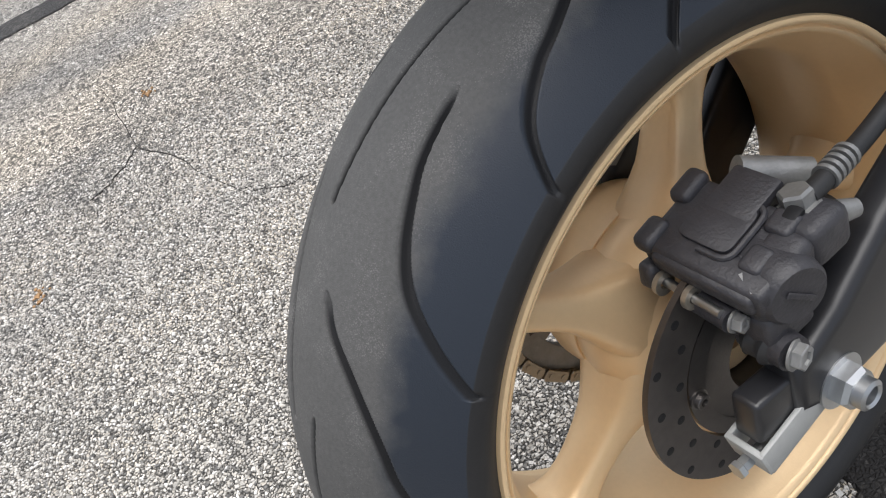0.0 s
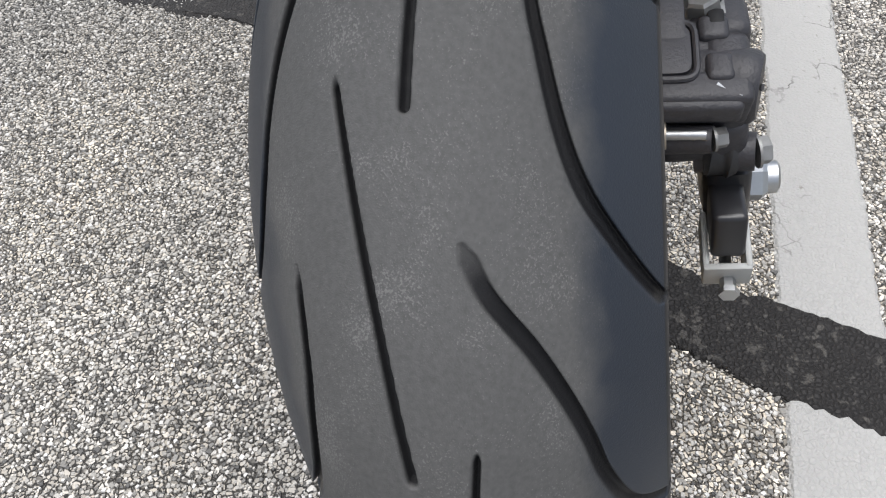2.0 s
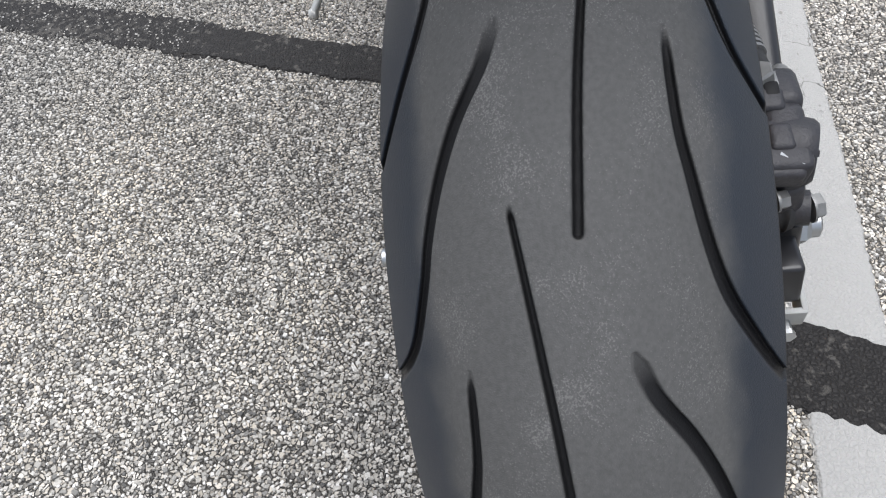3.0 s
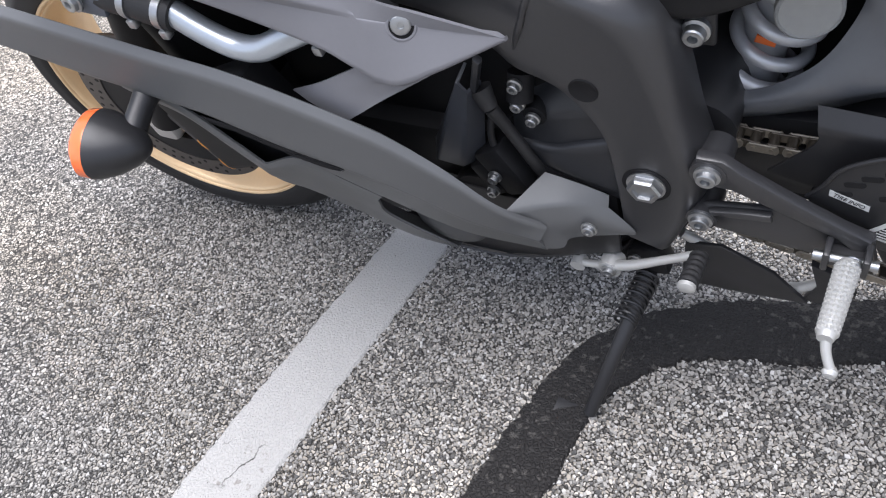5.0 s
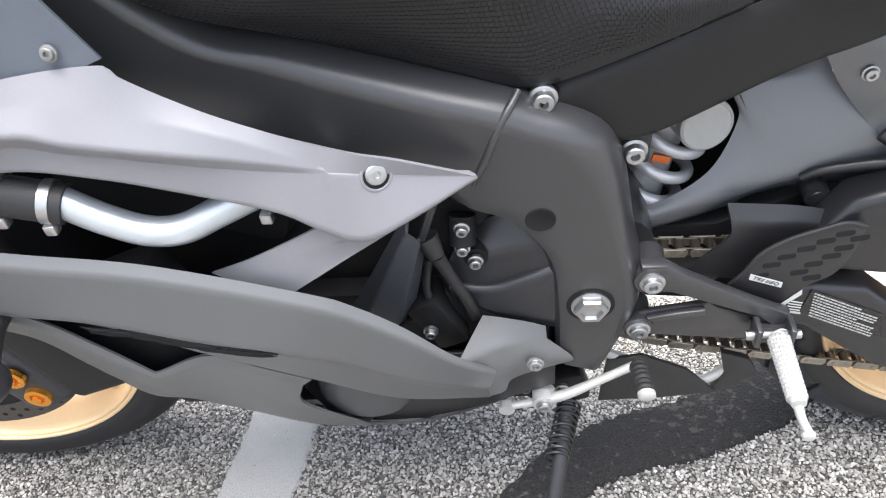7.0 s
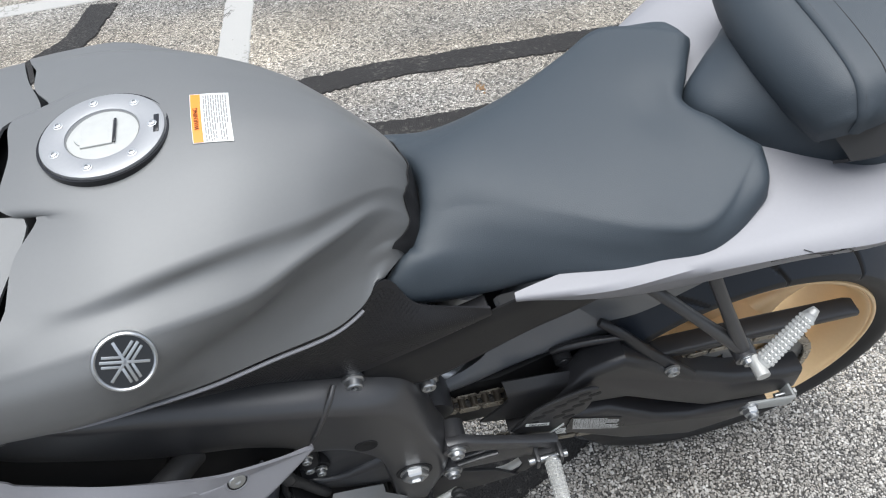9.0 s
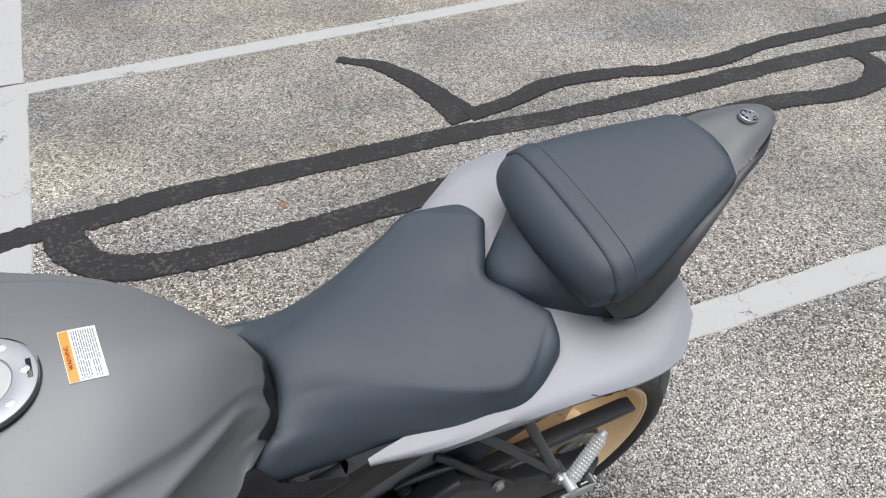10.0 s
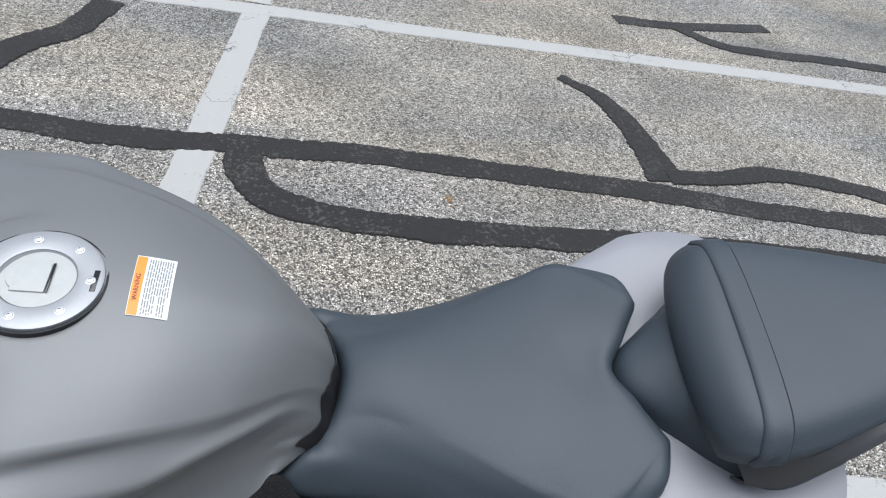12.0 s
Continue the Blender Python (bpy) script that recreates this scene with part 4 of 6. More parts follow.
# the top between the middle line and the crease: flat in the middle, falling towards the crease
mid, rim_line = curve([(x, 0, z) for x, z in tank_centre], 24), curve(tank_valley, 24)
tank_curves = [mid.tolist()]
for share, start in zip((.36, .60, .84), tank_front):
    row = mid * (1 - share) + rim_line * share
    row[:, 2] = mid[:, 2] + (rim_line[:, 2] - mid[:, 2]) * share ** 1.9
    fade = np.clip(1 - np.arange(24) / 5, 0, 1)[:, None]
    tank_curves.append((row + (np.array(start) - row[0]) * fade).tolist())
tank_curves += [rim_line.tolist()] + tank_side
tank_face = set_over(surface(both_sides(tank_curves), 72, 140, (4, 6, 14, 16)))
# near-black strip over the tank's rear end paints the dark seat gap
strip_rows, outward = [], -normals_of(tank_face)
for i in range(14, 127):
    start = 59.0 + 8 * max(0, abs(i - 70) / 56 - .55) / .45
    at = np.linspace(start, 71, 16)
    lifted = tank_face[i] + outward[i] * .0038
    strip_rows.append(np.stack([np.interp(at, np.arange(72), lifted[:, k]) for k in range(3)], 1))
part("tank_gap_strip", shell(np.array(strip_rows), .001), deep_black, bike, "near-black strip painting the shaded gap behind the tank", angle=80)
part("fuel_tank", shell(tank_face, 0.003), matte_grey, bike, "matte dark grey fuel tank", angle=80)
# pale tube added as the highlight along the side cover's top edge
lower_edge = set_over(curve(tank_side[-1], 40)) + np.array([0, .003, -.0055])
part("tank_edge_highlight", tube([tuple(p) for p in lower_edge[2:36]], .0019, 8, 60), light_grey, bike, "thin light grey line painting the highlight below the tank edge")
cover_curves = curves_of("""
.98,0,.865 .93,0,.880 .87,0,.896 .785,0,.906
.97,.05,.864 .92,.055,.879 .86,.058,.895 .786,.051,.901
.96,.07,.862 .91,.08,.877 .84,.083,.893 .757,.066,.899
.92,.12,.850 .88,.133,.868 .83,.142,.880 .780,.132,.884
.888,.165,.845 .86,.178,.855 .83,.186,.862 .797,.187,.865
.880,.175,.835 .86,.187,.843 .83,.196,.850 .803,.199,.852
.866,.185,.815 .85,.193,.818 .83,.200,.824 .811,.206,.829
.856,.185,.803 .845,.190,.804 .83,.196,.806 .813,.203,.807
.85,.178,.792 .84,.182,.792 .83,.186,.792 .814,.192,.790
""")
part("airbox_cover", shell(set_over(surface(both_sides(cover_curves), 30, 79)), 0.003), matte_grey, bike, "matte grey front tank cover", angle=75)
# added backing blocks: keep the seam between tank and cover dark
part("seam_backing", merged(box(.78, 0, .858, .14, .24, .045, .01), box(.80, 0, .815, .07, .36, .05, .01)), deep_black, bike, "near-black backing added under the tank cover seam")
seat_curves = curves_of("""
.450,0,.735 .4425,0,.803 .40,0,.802 .32,0,.8035 .24,0,.809 .19,0,.8185 .166,0,.825 .160,0,.800
.453,.026,.732 .4455,.026,.801 .40,.026,.8005 .32,.042,.801 .24,.066,.807 .19,.066,.8205 .149,.040,.829 .144,.038,.806
.459,.044,.728 .452,.046,.794 .40,.047,.795 .32,.078,.792 .24,.124,.7985 .19,.139,.8125 .128,.086,.831 .120,.081,.810
.470,.058,.728 .462,.062,.781 .40,.064,.782 .32,.094,.779 .24,.133,.785 .188,.147,.800 .133,.110,.827 .124,.103,.808
.484,.074,.745 .478,.081,.767 .40,.084,.763 .32,.108,.763 .24,.141,.770 .188,.153,.787 .137,.123,.819 .127,.113,.805
.497,.091,.741 .501,.101,.741 .40,.103,.726 .32,.117,.742 .24,.147,.757 .190,.154,.775 .140,.128,.803 .130,.117,.798
.486,.085,.722 .478,.096,.716 .40,.094,.705 .32,.10,.728 .24,.115,.752 .18,.12,.78 .15,.11,.80 .14,.10,.80
""")
seat_curves = [[(x - .014 * max(0, min(1, (x - .38) / .06)), y, z) for x, y, z in c] for c in seat_curves]


def stretched(p, rounds):
    """Vinyl pulled tight over the foam: hollows and ridges of the top evened out, the hem and the rear edges kept."""
    q = np.array(p)
    a, b = q.shape[:2]
    from_hem = np.minimum(np.arange(a), a - 1 - np.arange(a)) / a
    rear = np.clip((np.arange(b) / b - .50) / .15, 0, 1)
    loose = np.clip((from_hem[:, None] - .10) / .10, 0, 1) * (1 - rear) + np.clip((from_hem[:, None] - .345) / .06, 0, 1) * rear
    loose = loose * np.clip((np.minimum(np.arange(b) - 5, b - 14 - np.arange(b)) / 6), 0, 1)
    for _ in range(rounds):
        mean = (q[:-2, 1:-1] + q[2:, 1:-1] + q[1:-1, :-2] + q[1:-1, 2:]) / 4
        q[1:-1, 1:-1, 2] += (loose[1:-1, 1:-1] * .8) * (mean[..., 2] - q[1:-1, 1:-1, 2])
    return q


# added block: near black for the shaded gap in front of the seat
part("seat_gap_block", box(.430, .004, .742, .030, .10, .06, .006), deep_black, bike, "near-black block added in the gap between tank and seat")
part("rider_seat", shell(stretched(surface(both_sides(seat_curves), 72, 120, (4, 8)), 160), 0.004), vinyl, bike, "black vinyl rider seat", angle=80)
pillion_curves = curves_of("""
.094,0,.852 .107,0,.872 .104,0,.894 .085,0,.913 .055,0,.921 .01,0,.933 -.05,0,.947 -.11,0,.959 -.138,0,.963 -.145,0,.950
.092,.05,.852 .104,.052,.872 .101,.054,.893 .083,.056,.912 .055,.057,.920 .01,.054,.931 -.05,.045,.945 -.11,.034,.957 -.136,.028,.9605 -.143,.027,.947
.087,.085,.852 .096,.089,.871 .093,.094,.888 .078,.098,.906 .052,.100,.9145 .01,.092,.925 -.05,.075,.939 -.11,.056,.9525 -.133,.046,.957 -.140,.045,.943
.081,.102,.850 .087,.107,.866 .084,.113,.879 .071,.118,.891 .047,.120,.896 .01,.1135,.906 -.05,.0925,.9255 -.11,.070,.9425 -.131,.061,.949 -.138,.058,.935
.077,.101,.848 .081,.106,.856 .078,.112,.864 .067,.117,.872 .045,.118,.877 .01,.112,.890 -.05,.091,.911 -.11,.069,.930 -.130,.060,.937 -.136,.057,.925
""")
# added backing blocks: near black for the shaded gaps round the pad
part("pillion_gap_blocks", merged(box(-.115, 0, .918, .10, .080, .022, .004, (0, 10, 0)), box(-.03, 0, .880, .17, .13, .03, .004, (0, 10, 0))), deep_black, bike, "near-black blocks added under the passenger pad as gap shade")
part("pillion_seat", skin(both_sides(pillion_curves), 60, 72, 0.004, (1, 7)), vinyl, bike, "black vinyl passenger seat pad", angle=70)
tail_curves = curves_of("""
-.149,0,.957 -.17,0,.968 -.20,0,.976 -.225,0,.980 -.238,0,.976 -.243,0,.96
-.147,.028,.9555 -.17,.025,.9665 -.20,.019,.9745 -.224,.012,.979 -.237,.007,.975 -.242,.005,.96
-.142,.054,.945 -.17,.046,.956 -.20,.034,.967 -.222,.021,.974 -.235,.012,.970 -.24,.010,.958
""")
part("tail_cover", skin(both_sides(tail_curves), 24, 31, 0.003), tail_grey, bike, "matte grey tail cover")
side_curves = curves_of("""
.072,.106,.858 .04,.116,.872 .0,.111,.888 -.05,.090,.909 -.11,.068,.929 -.15,.053,.941 -.20,.036,.956 -.238,.012,.958
.058,.124,.840 .03,.1305,.850 -.01,.121,.878 -.05,.107,.900 -.11,.080,.929 -.15,.061,.940 -.20,.040,.953 -.240,.012,.952
.062,.112,.826 .03,.117,.835 -.01,.108,.863 -.05,.096,.885 -.11,.070,.914 -.15,.052,.926 -.20,.033,.942 -.238,.008,.945
""")
part("tail_side_panel", skin(side_curves, 30, 12, 0.003, (1,)), tail_dark, bike, "dark charcoal tail side panel", angle=50)
nose_curves = curves_of("""
.096,0,.872 .125,0,.848 .148,0,.828 .156,0,.806
.095,.020,.871 .120,.022,.848 .142,.024,.828 .149,.025,.806
.091,.045,.868 .106,.050,.848 .116,.053,.827 .119,.053,.806
.086,.062,.866 .091,.068,.846 .096,.071,.827 .097,.072,.806
.068,.088,.862 .066,.095,.846 .066,.099,.827 .064,.100,.806
.030,.110,.862 .024,.119,.846 .018,.125,.831 .014,.125,.81
-.05,.09,.872 -.055,.099,.862 -.058,.102,.852 -.06,.102,.83
""")
part("tail_centre_panel", skin(both_sides(nose_curves), 16, 61, 0.003), vinyl, bike, "black panel between the seats")
wing_curves = curves_of("""
.368,.122,.7310 .28,.115,.755 .20,.085,.785 .15,.040,.800 .10,.020,.806 .03,.060,.815 -.066,.080,.832
.368,.126,.7297 .28,.149,.753 .20,.161,.782 .13,.166,.803 .07,.168,.816 .01,.160,.823 -.062,.112,.830
.368,.127,.7285 .28,.151,.748 .20,.170,.777 .12,.186,.799 .055,.197,.809 0,.190,.815 -.048,.150,.824
.367,.125,.7275 .28,.144,.727 .20,.159,.744 .12,.175,.774 .055,.190,.796 0,.185,.806 -.044,.148,.816
.364,.121,.7265 .28,.130,.712 .22,.136,.704 .15,.149,.735 .08,.170,.772 .02,.172,.794 -.035,.142,.808
""")
for side in (1, -1):
    bm = skin(wing_curves, 44, 24, 0.003, (2,))
    if side < 0:
        for v in bm.verts:
            v.co.y *= -1.05 + 0.33 * min(1, max(0, (v.co.x - .10) / .16))
    part("tail_wing_panel", bm, light_grey, bike, "satin light grey tail side fairing", angle=50)
bm = skin(side_curves, 30, 12, 0.003, (1,))
bmesh.ops.scale(bm, vec=(1, -1, 1), verts=bm.verts)
part("tail_side_panel", bm, tail_dark, bike, "dark charcoal tail side panel", angle=50)

# ---- frame, fairings ----
def ring_skin(upper, lower, y_edge, y_mid, n=40, thick=0.004):
    """A flat-sided beam with rounded edges between an upper and a lower line."""
    u, w = curve(upper, n), curve(lower, n)
    rows = []
    for s in (0, .004, .012, .03, .055, .085, .12, .16, .2, .3, .45, .6, .75, .86, .91, .95, .98, .993, 1):
        top, low = min(1, s / .17), min(1, (1 - s) / .10)
        bulge = min(math.sqrt(1 - (1 - top) ** 2), math.sqrt(1 - (1 - low) ** 2))
        xz = u * (1 - s) + w * s
        rows.append(np.stack([xz[:, 0], np.full(n, y_edge) + (y_mid - y_edge) * bulge, xz[:, 1]], 1))
    return shell(np.array(rows), thick)


frame_top = [(.99, .96), (.935, .915), (.900, .850), (.868, .790), (.796, .725), (.734, .704), (.654, .674), (.574, .646), (.544, .633), (.508, .618), (.487, .597), (.474, .555), (.463, .494), (.451, .44), (.453, .385), (.482, .304)]
frame_low = [(1.06, .92), (.99, .85), (.93, .775), (.881, .700), (.833, .662), (.753, .620), (.680, .600), (.640, .575), (.618, .550), (.590, .540), (.571, .528), (.548, .500), (.536, .470), (.531, .42), (.528, .38), (.524, .32)]
part("frame_beam", ring_skin(frame_top, frame_low, 0.112, 0.153, 120, 0.006), frame_black, bike, "satin black aluminium frame beam")
mid_upper = curves_of("""
1.10,.232,.715 1.00,.222,.722 .914,.205,.731 .850,.196,.732 .839,.198,.724 .809,.200,.704 .769,.203,.684 .694,.202,.654 .655,.195,.638 .598,.174,.602
1.10,.240,.700 1.00,.231,.708 .916,.218,.716 .878,.216,.712 .842,.214,.702 .805,.214,.691 .768,.214,.677 .710,.208,.645 .697,.2075,.636 .598,.174,.602
1.10,.249,.688 1.00,.241,.696 .916,.232,.703 .881,.230,.693 .844,.228,.684 .807,.226,.676 .770,.221,.666 .710,.2088,.643 .696,.208,.636 .598,.174,.602
""")
mid_lower = curves_of("""
1.10,.240,.676 1.00,.232,.684 .927,.224,.690 .890,.222,.681 .851,.221,.673 .813,.220,.665 .774,.218,.656 .711,.2098,.640 .696,.2088,.634 .598,.174,.601
1.11,.236,.650 1.02,.230,.662 .936,.226,.670 .877,.225,.660 .820,.224,.643 .749,.224,.618 .719,.223,.597 .687,.222,.581 .651,.208,.589 .598,.174,.600
1.11,.228,.647 1.02,.222,.659 .936,.219,.667 .877,.218,.657 .820,.217,.640 .749,.217,.615 .719,.216,.594 .687,.214,.577 .650,.201,.585 .599,.169,.598
""")
part("mid_fairing", skin(mid_upper + mid_lower, 90, 50, 0.003, (1, 2, 3, 4)), light_grey, bike, "satin light grey middle side fairing", angle=75)
tongue = curves_of("""
.719,.214,.592 .690,.216,.580 .650,.201,.590 .606,.173,.599
.750,.213,.574 .722,.217,.572 .690,.213,.577 .656,.202,.580
.790,.212,.553 .765,.217,.550 .738,.219,.551 .712,.218,.552
.826,.211,.538 .805,.216,.530 .785,.219,.524 .763,.222,.518
""")
part("lower_tongue_panel", skin(tongue, 24, 14, 0.003), light_grey, bike, "satin grey fairing tongue")
infill = curves_of("""
1.06,.213,.718 1.00,.206,.735 .955,.199,.750 .925,.194,.768 .908,.189,.792 .896,.183,.818
1.06,.216,.702 1.00,.210,.717 .94,.202,.733 .905,.196,.748 .885,.192,.757 .872,.188,.778
1.06,.217,.690 1.00,.212,.700 .94,.205,.713 .90,.200,.722 .87,.197,.729 .847,.192,.736
""")
part("fairing_infill", skin(infill, 20, 12, 0.003), infill_grey, bike, "blue-grey plastic fairing infill panel")
band_curves = curves_of("""
1.22,.24,.640 1.10,.245,.628 .97,.238,.595 .864,.235,.573 .745,.232,.530 .711,.230,.511 .674,.226,.475 .630,.220,.420 .600,.200,.372
1.22,.25,.634 1.10,.253,.621 .97,.246,.588 .864,.243,.565 .745,.239,.522 .70,.236,.494 .66,.230,.456 .622,.220,.408 .594,.199,.364
1.22,.255,.590 1.10,.255,.568 1.004,.251,.541 .930,.249,.523 .848,.246,.489 .781,.243,.468 .719,.236,.437 .663,.228,.397 .600,.206,.350
1.22,.250,.583 1.10,.250,.560 1.004,.246,.533 .930,.243,.514 .848,.240,.480 .781,.238,.459 .719,.232,.427 .663,.224,.387 .600,.203,.343
1.22,.238,.560 1.10,.240,.538 1.021,.238,.523 .942,.236,.507 .852,.234,.456 .806,.231,.429 .762,.226,.400 .689,.212,.345 .600,.195,.318
""")
part("belly_upper_band", skin(band_curves, 70, 40, 0.003, (1, 2, 3)), matte_grey, bike, "matte dark grey lower fairing band", angle=75)
lower_curves = curves_of("""
1.06,.238,.540 .990,.238,.516 .945,.238,.473 .909,.238,.431 .909,.238,.431 .853,.233,.451 .809,.230,.426 .768,.226,.400
1.06,.240,.534 .992,.240,.509 .949,.240,.466 .910,.239,.424 .910,.239,.424 .855,.234,.440 .815,.230,.418 .781,.223,.386
1.07,.234,.520 1.003,.232,.490 .965,.230,.442 .927,.228,.393 .927,.228,.393 .878,.223,.390 .838,.216,.366 .792,.208,.330
1.08,.226,.505 1.016,.223,.472 .985,.218,.420 .952,.210,.358 .915,.200,.332 .865,.193,.297 .80,.187,.257 .742,.180,.240
1.06,.190,.47 1.00,.185,.44 .97,.175,.38 .94,.17,.335 .91,.165,.31 .86,.160,.275 .80,.155,.24 .742,.150,.222
""")
part("belly_lower_panel", skin(lower_curves, 60, 34, 0.003, (1, 3)), matte_grey, bike, "matte dark grey lower belly panel", angle=75)
pan_curves = curves_of("""
.838,.178,.262 .800,.176,.240 .74,.170,.226 .68,.168,.228 .61,.164,.252 .53,.155,.290
.838,.168,.252 .800,.164,.232 .74,.160,.217 .68,.158,.220 .61,.154,.246 .53,.148,.284
.82,.09,.20 .79,.09,.185 .74,.09,.18 .68,.09,.18 .61,.09,.20 .53,.10,.25
""")
part("belly_pan", skin(pan_curves, 40, 12, 0.003), plastic_black, bike, "black belly pan under the engine")
# added plate: hides the lit pan, its black serves as interior shade
part("belly_side_plate", plate([(.795, .350), (.72, .362), (.60, .345), (.53, .335), (.53, .290), (.61, .250), (.68, .224), (.74, .220), (.79, .236), (.81, .29)], .158, .165, .002), plastic_black, bike, "recessed black plate added to keep the belly fairing's inside dark")
# near-black block fills the scoop opening with painted shade
part("scoop_shade", merged(box(.955, .200, .455, .21, .04, .13, .01, (0, 22, 0))), deep_black, bike, "near-black block painting the shade inside the fairing scoop")
rng = np.random.default_rng(7)
strokes = part("brush_graphic", tube([(.935, .2455, .516), (.90, .2450, .507)], .0012, 6, 4), stroke_black, bike, "black brush stroke graphic")
for k in range(46):
    x0 = .945 - .13 * rng.random() ** .8
    ln, wave, phase = .012 + .038 * rng.random(), .0022 * rng.random(), 6 * rng.random()
    line = []
    for q in np.linspace(0, 1, 6):
        x = x0 - ln * q
        z = float(np.interp(x, (.74, .781, .848, .887, .94), (.4480, .4645, .4850, .5030, .5185))) + wave * math.sin(phase + 5 * q) - .004
        line.append((x, float(np.interp(x, (.70, .781, .848, .94), (.2345, .2415, .2450, .2480))) + .0026, z + .0040 * math.sin(phase * 7)))
    part("brush_stroke", tube(line, [.0004, .0012 + .0010 * rng.random(), .0014, .0003], 6, 16), stroke_black, strokes)
silver = curves_of("""
.604,.158,.402 .583,.156,.395 .561,.153,.385 .541,.150,.375
.629,.215,.398 .606,.196,.392 .575,.177,.383 .541,.158,.364
.616,.208,.362 .591,.192,.358 .559,.176,.354 .513,.160,.335
.603,.198,.323 .586,.188,.317 .575,.180,.330 .518,.160,.330
""")
part("sprocket_side_panel", skin(silver, 24, 24, 0.003, (1,)), matte_grey, bike, "satin grey lower corner panel", angle=75)

# ---- swingarm, chain, rear brake ----
arch_curves = curves_of("""
.450,.058,.409 .400,.058,.427 .357,.058,.445 .323,.058,.464 .277,.060,.476 .211,.064,.478
.452,.072,.428 .405,.072,.443 .366,.072,.461 .331,.072,.480 .292,.072,.493 .222,.074,.512
.454,.074,.443 .411,.074,.457 .375,.074,.474 .340,.074,.491 .307,.074,.506 .233,.074,.541
.453,.064,.451 .411,.064,.469 .374,.058,.500 .353,.040,.545 .356,.026,.573 .278,.036,.588
.440,.020,.415 .392,.020,.430 .352,.015,.465 .326,.008,.527 .330,.004,.572 .29,.000,.640
""")
swingarm = part("swingarm", skin(arch_curves, 50, 34, 0.006, (3,)), arch_sheen_grey, bike, "satin black cast aluminium swingarm", angle=50)
part("rear_beam", plate([(.30, .440), (.262, .505), (.215, .522), (.174, .487), (.142, .459), (.106, .427), (.028, .378), (-.06, .350), (-.092, .343), (-.098, .290), (-.04, .284), (.06, .302), (.13, .352), (.20, .405),
                         (.26, .415)], 0.082, 0.126, 0.012, 0, 4), arm_black, swingarm, "satin black rear swingarm beam")
part("lower_brace", plate([(.36, .378), (.30, .402), (.22, .392), (.135, .318), (.08, .292), (-.02, .282), (-.06, .262), (-.03, .232), (.063, .212), (.179, .262), (.27, .335), (.34, .352)], 0.090, 0.131, 0.009, 0, 4),
     arm_black, swingarm, "black lower swingarm brace")
part("lower_arm", plate([(.50, .405), (.36, .402), (.29, .392), (.27, .350), (.34, .335), (.50, .345)], .070, .079, .004), arm_black, swingarm, "black swingarm side wall")
part("pivot_web", plate([(.54, .46), (.46, .43), (.36, .43), (.28, .47), (.24, .40), (.27, .33), (.36, .31), (.54, .33)], 0.02, 0.066, 0.006), deep_black, swingarm, "dark inner swingarm web")
part("right_arm", plate([(.52, .47), (.40, .49), (.25, .475), (.14, .448), (.062, .408), (.010, .372), (-.020, .360), (-.036, .356), (-.040, .316), (-.01, .300), (.06, .300), (.20, .325), (.40, .37), (.52, .39)], -0.150, -0.120, 0.010, 0, 4),
     arm_black, swingarm, "satin black right swingarm arm")
part("arm_end", box(-.046, -.1335, .331, .046, .0215, .036, .004, (0, 6, 0), 3), arm_black, swingarm, "tapered black swingarm end")
part("cross_tube", tube([(.47, -.12, .44), (.47, .0, .45), (.47, .1, .44)], 0.040, 16, 8), frame_black, swingarm)
part("arch_rib", tube([(.238, .078, .547), (.215, .090, .533), (.174, .104, .487), (.142, .114, .459), (.106, .122, .424)], [.006, .009, .009, .008], 12, 24), arm_black, swingarm, "cast stiffening rib")
part("pad_rib", tube([(.296, .079, .500), (.283, .082, .510), (.246, .088, .521), (.209, .096, .529)], [.005, .006, .006, .004], 12, 20), arm_black, swingarm, "raised cast rib")
part("guard_boss", merged(tube([(.281, .066, .484), (.281, .090, .484)], .012, 18, 4), lathe([(0, .001), (.006, .001), (.0075, -.002)], (.281, .090, .484), 18)), plastic_black, swingarm)
hug_curves = curves_of("""
.322,.035,.655 .297,.058,.617 .280,.062,.590 .253,.066,.558 .233,.076,.541
.270,.040,.668 .245,.068,.632 .228,.076,.602 .206,.080,.576 .190,.084,.560
.20,.045,.690 .18,.072,.660 .165,.080,.630 .150,.083,.605 .140,.085,.588
.08,.045,.705 .07,.072,.690 .064,.080,.672 .058,.083,.655 .054,.084,.640
""")
part("hugger", skin(hug_curves, 24, 20, 0.004), arch_sheen_grey, swingarm, "black plastic tyre hugger")
bolt("hugger_bolt", (.262, .068, .606), .0075, swingarm, steel, (0, 0, 0), .006)
# added plate: its near black stands in for shade behind the shock
part("shock_backing", plate([(.50, .36), (.50, .64), (.42, .70), (.30, .68), (.28, .48), (.36, .36)], -.035, -.015, .004), deep_black, swingarm, "near-black plate added behind the shock as shade")
bolt("swingarm_bolt", (.142, .122, .459), 0.011, swingarm, steel, (0, 0, 0), 0.008)
for sy in (1, -1):
    bracket = merged(box(-.033, sy * .1465, .3100, .082, .0042, .026, 0.0015, (0, -12, 0)), box(-.053, sy * .1205, .3060, .042, .0042, .024, 0.0015, (0, -12, 0)),
                     box(-.0725, sy * .1335, .3020, .0050, .0300, .024, 0.0015, (0, -12, 0)))
    part("chain_adjuster", bracket, dull_alloy, swingarm, "bare alloy chain adjuster block")
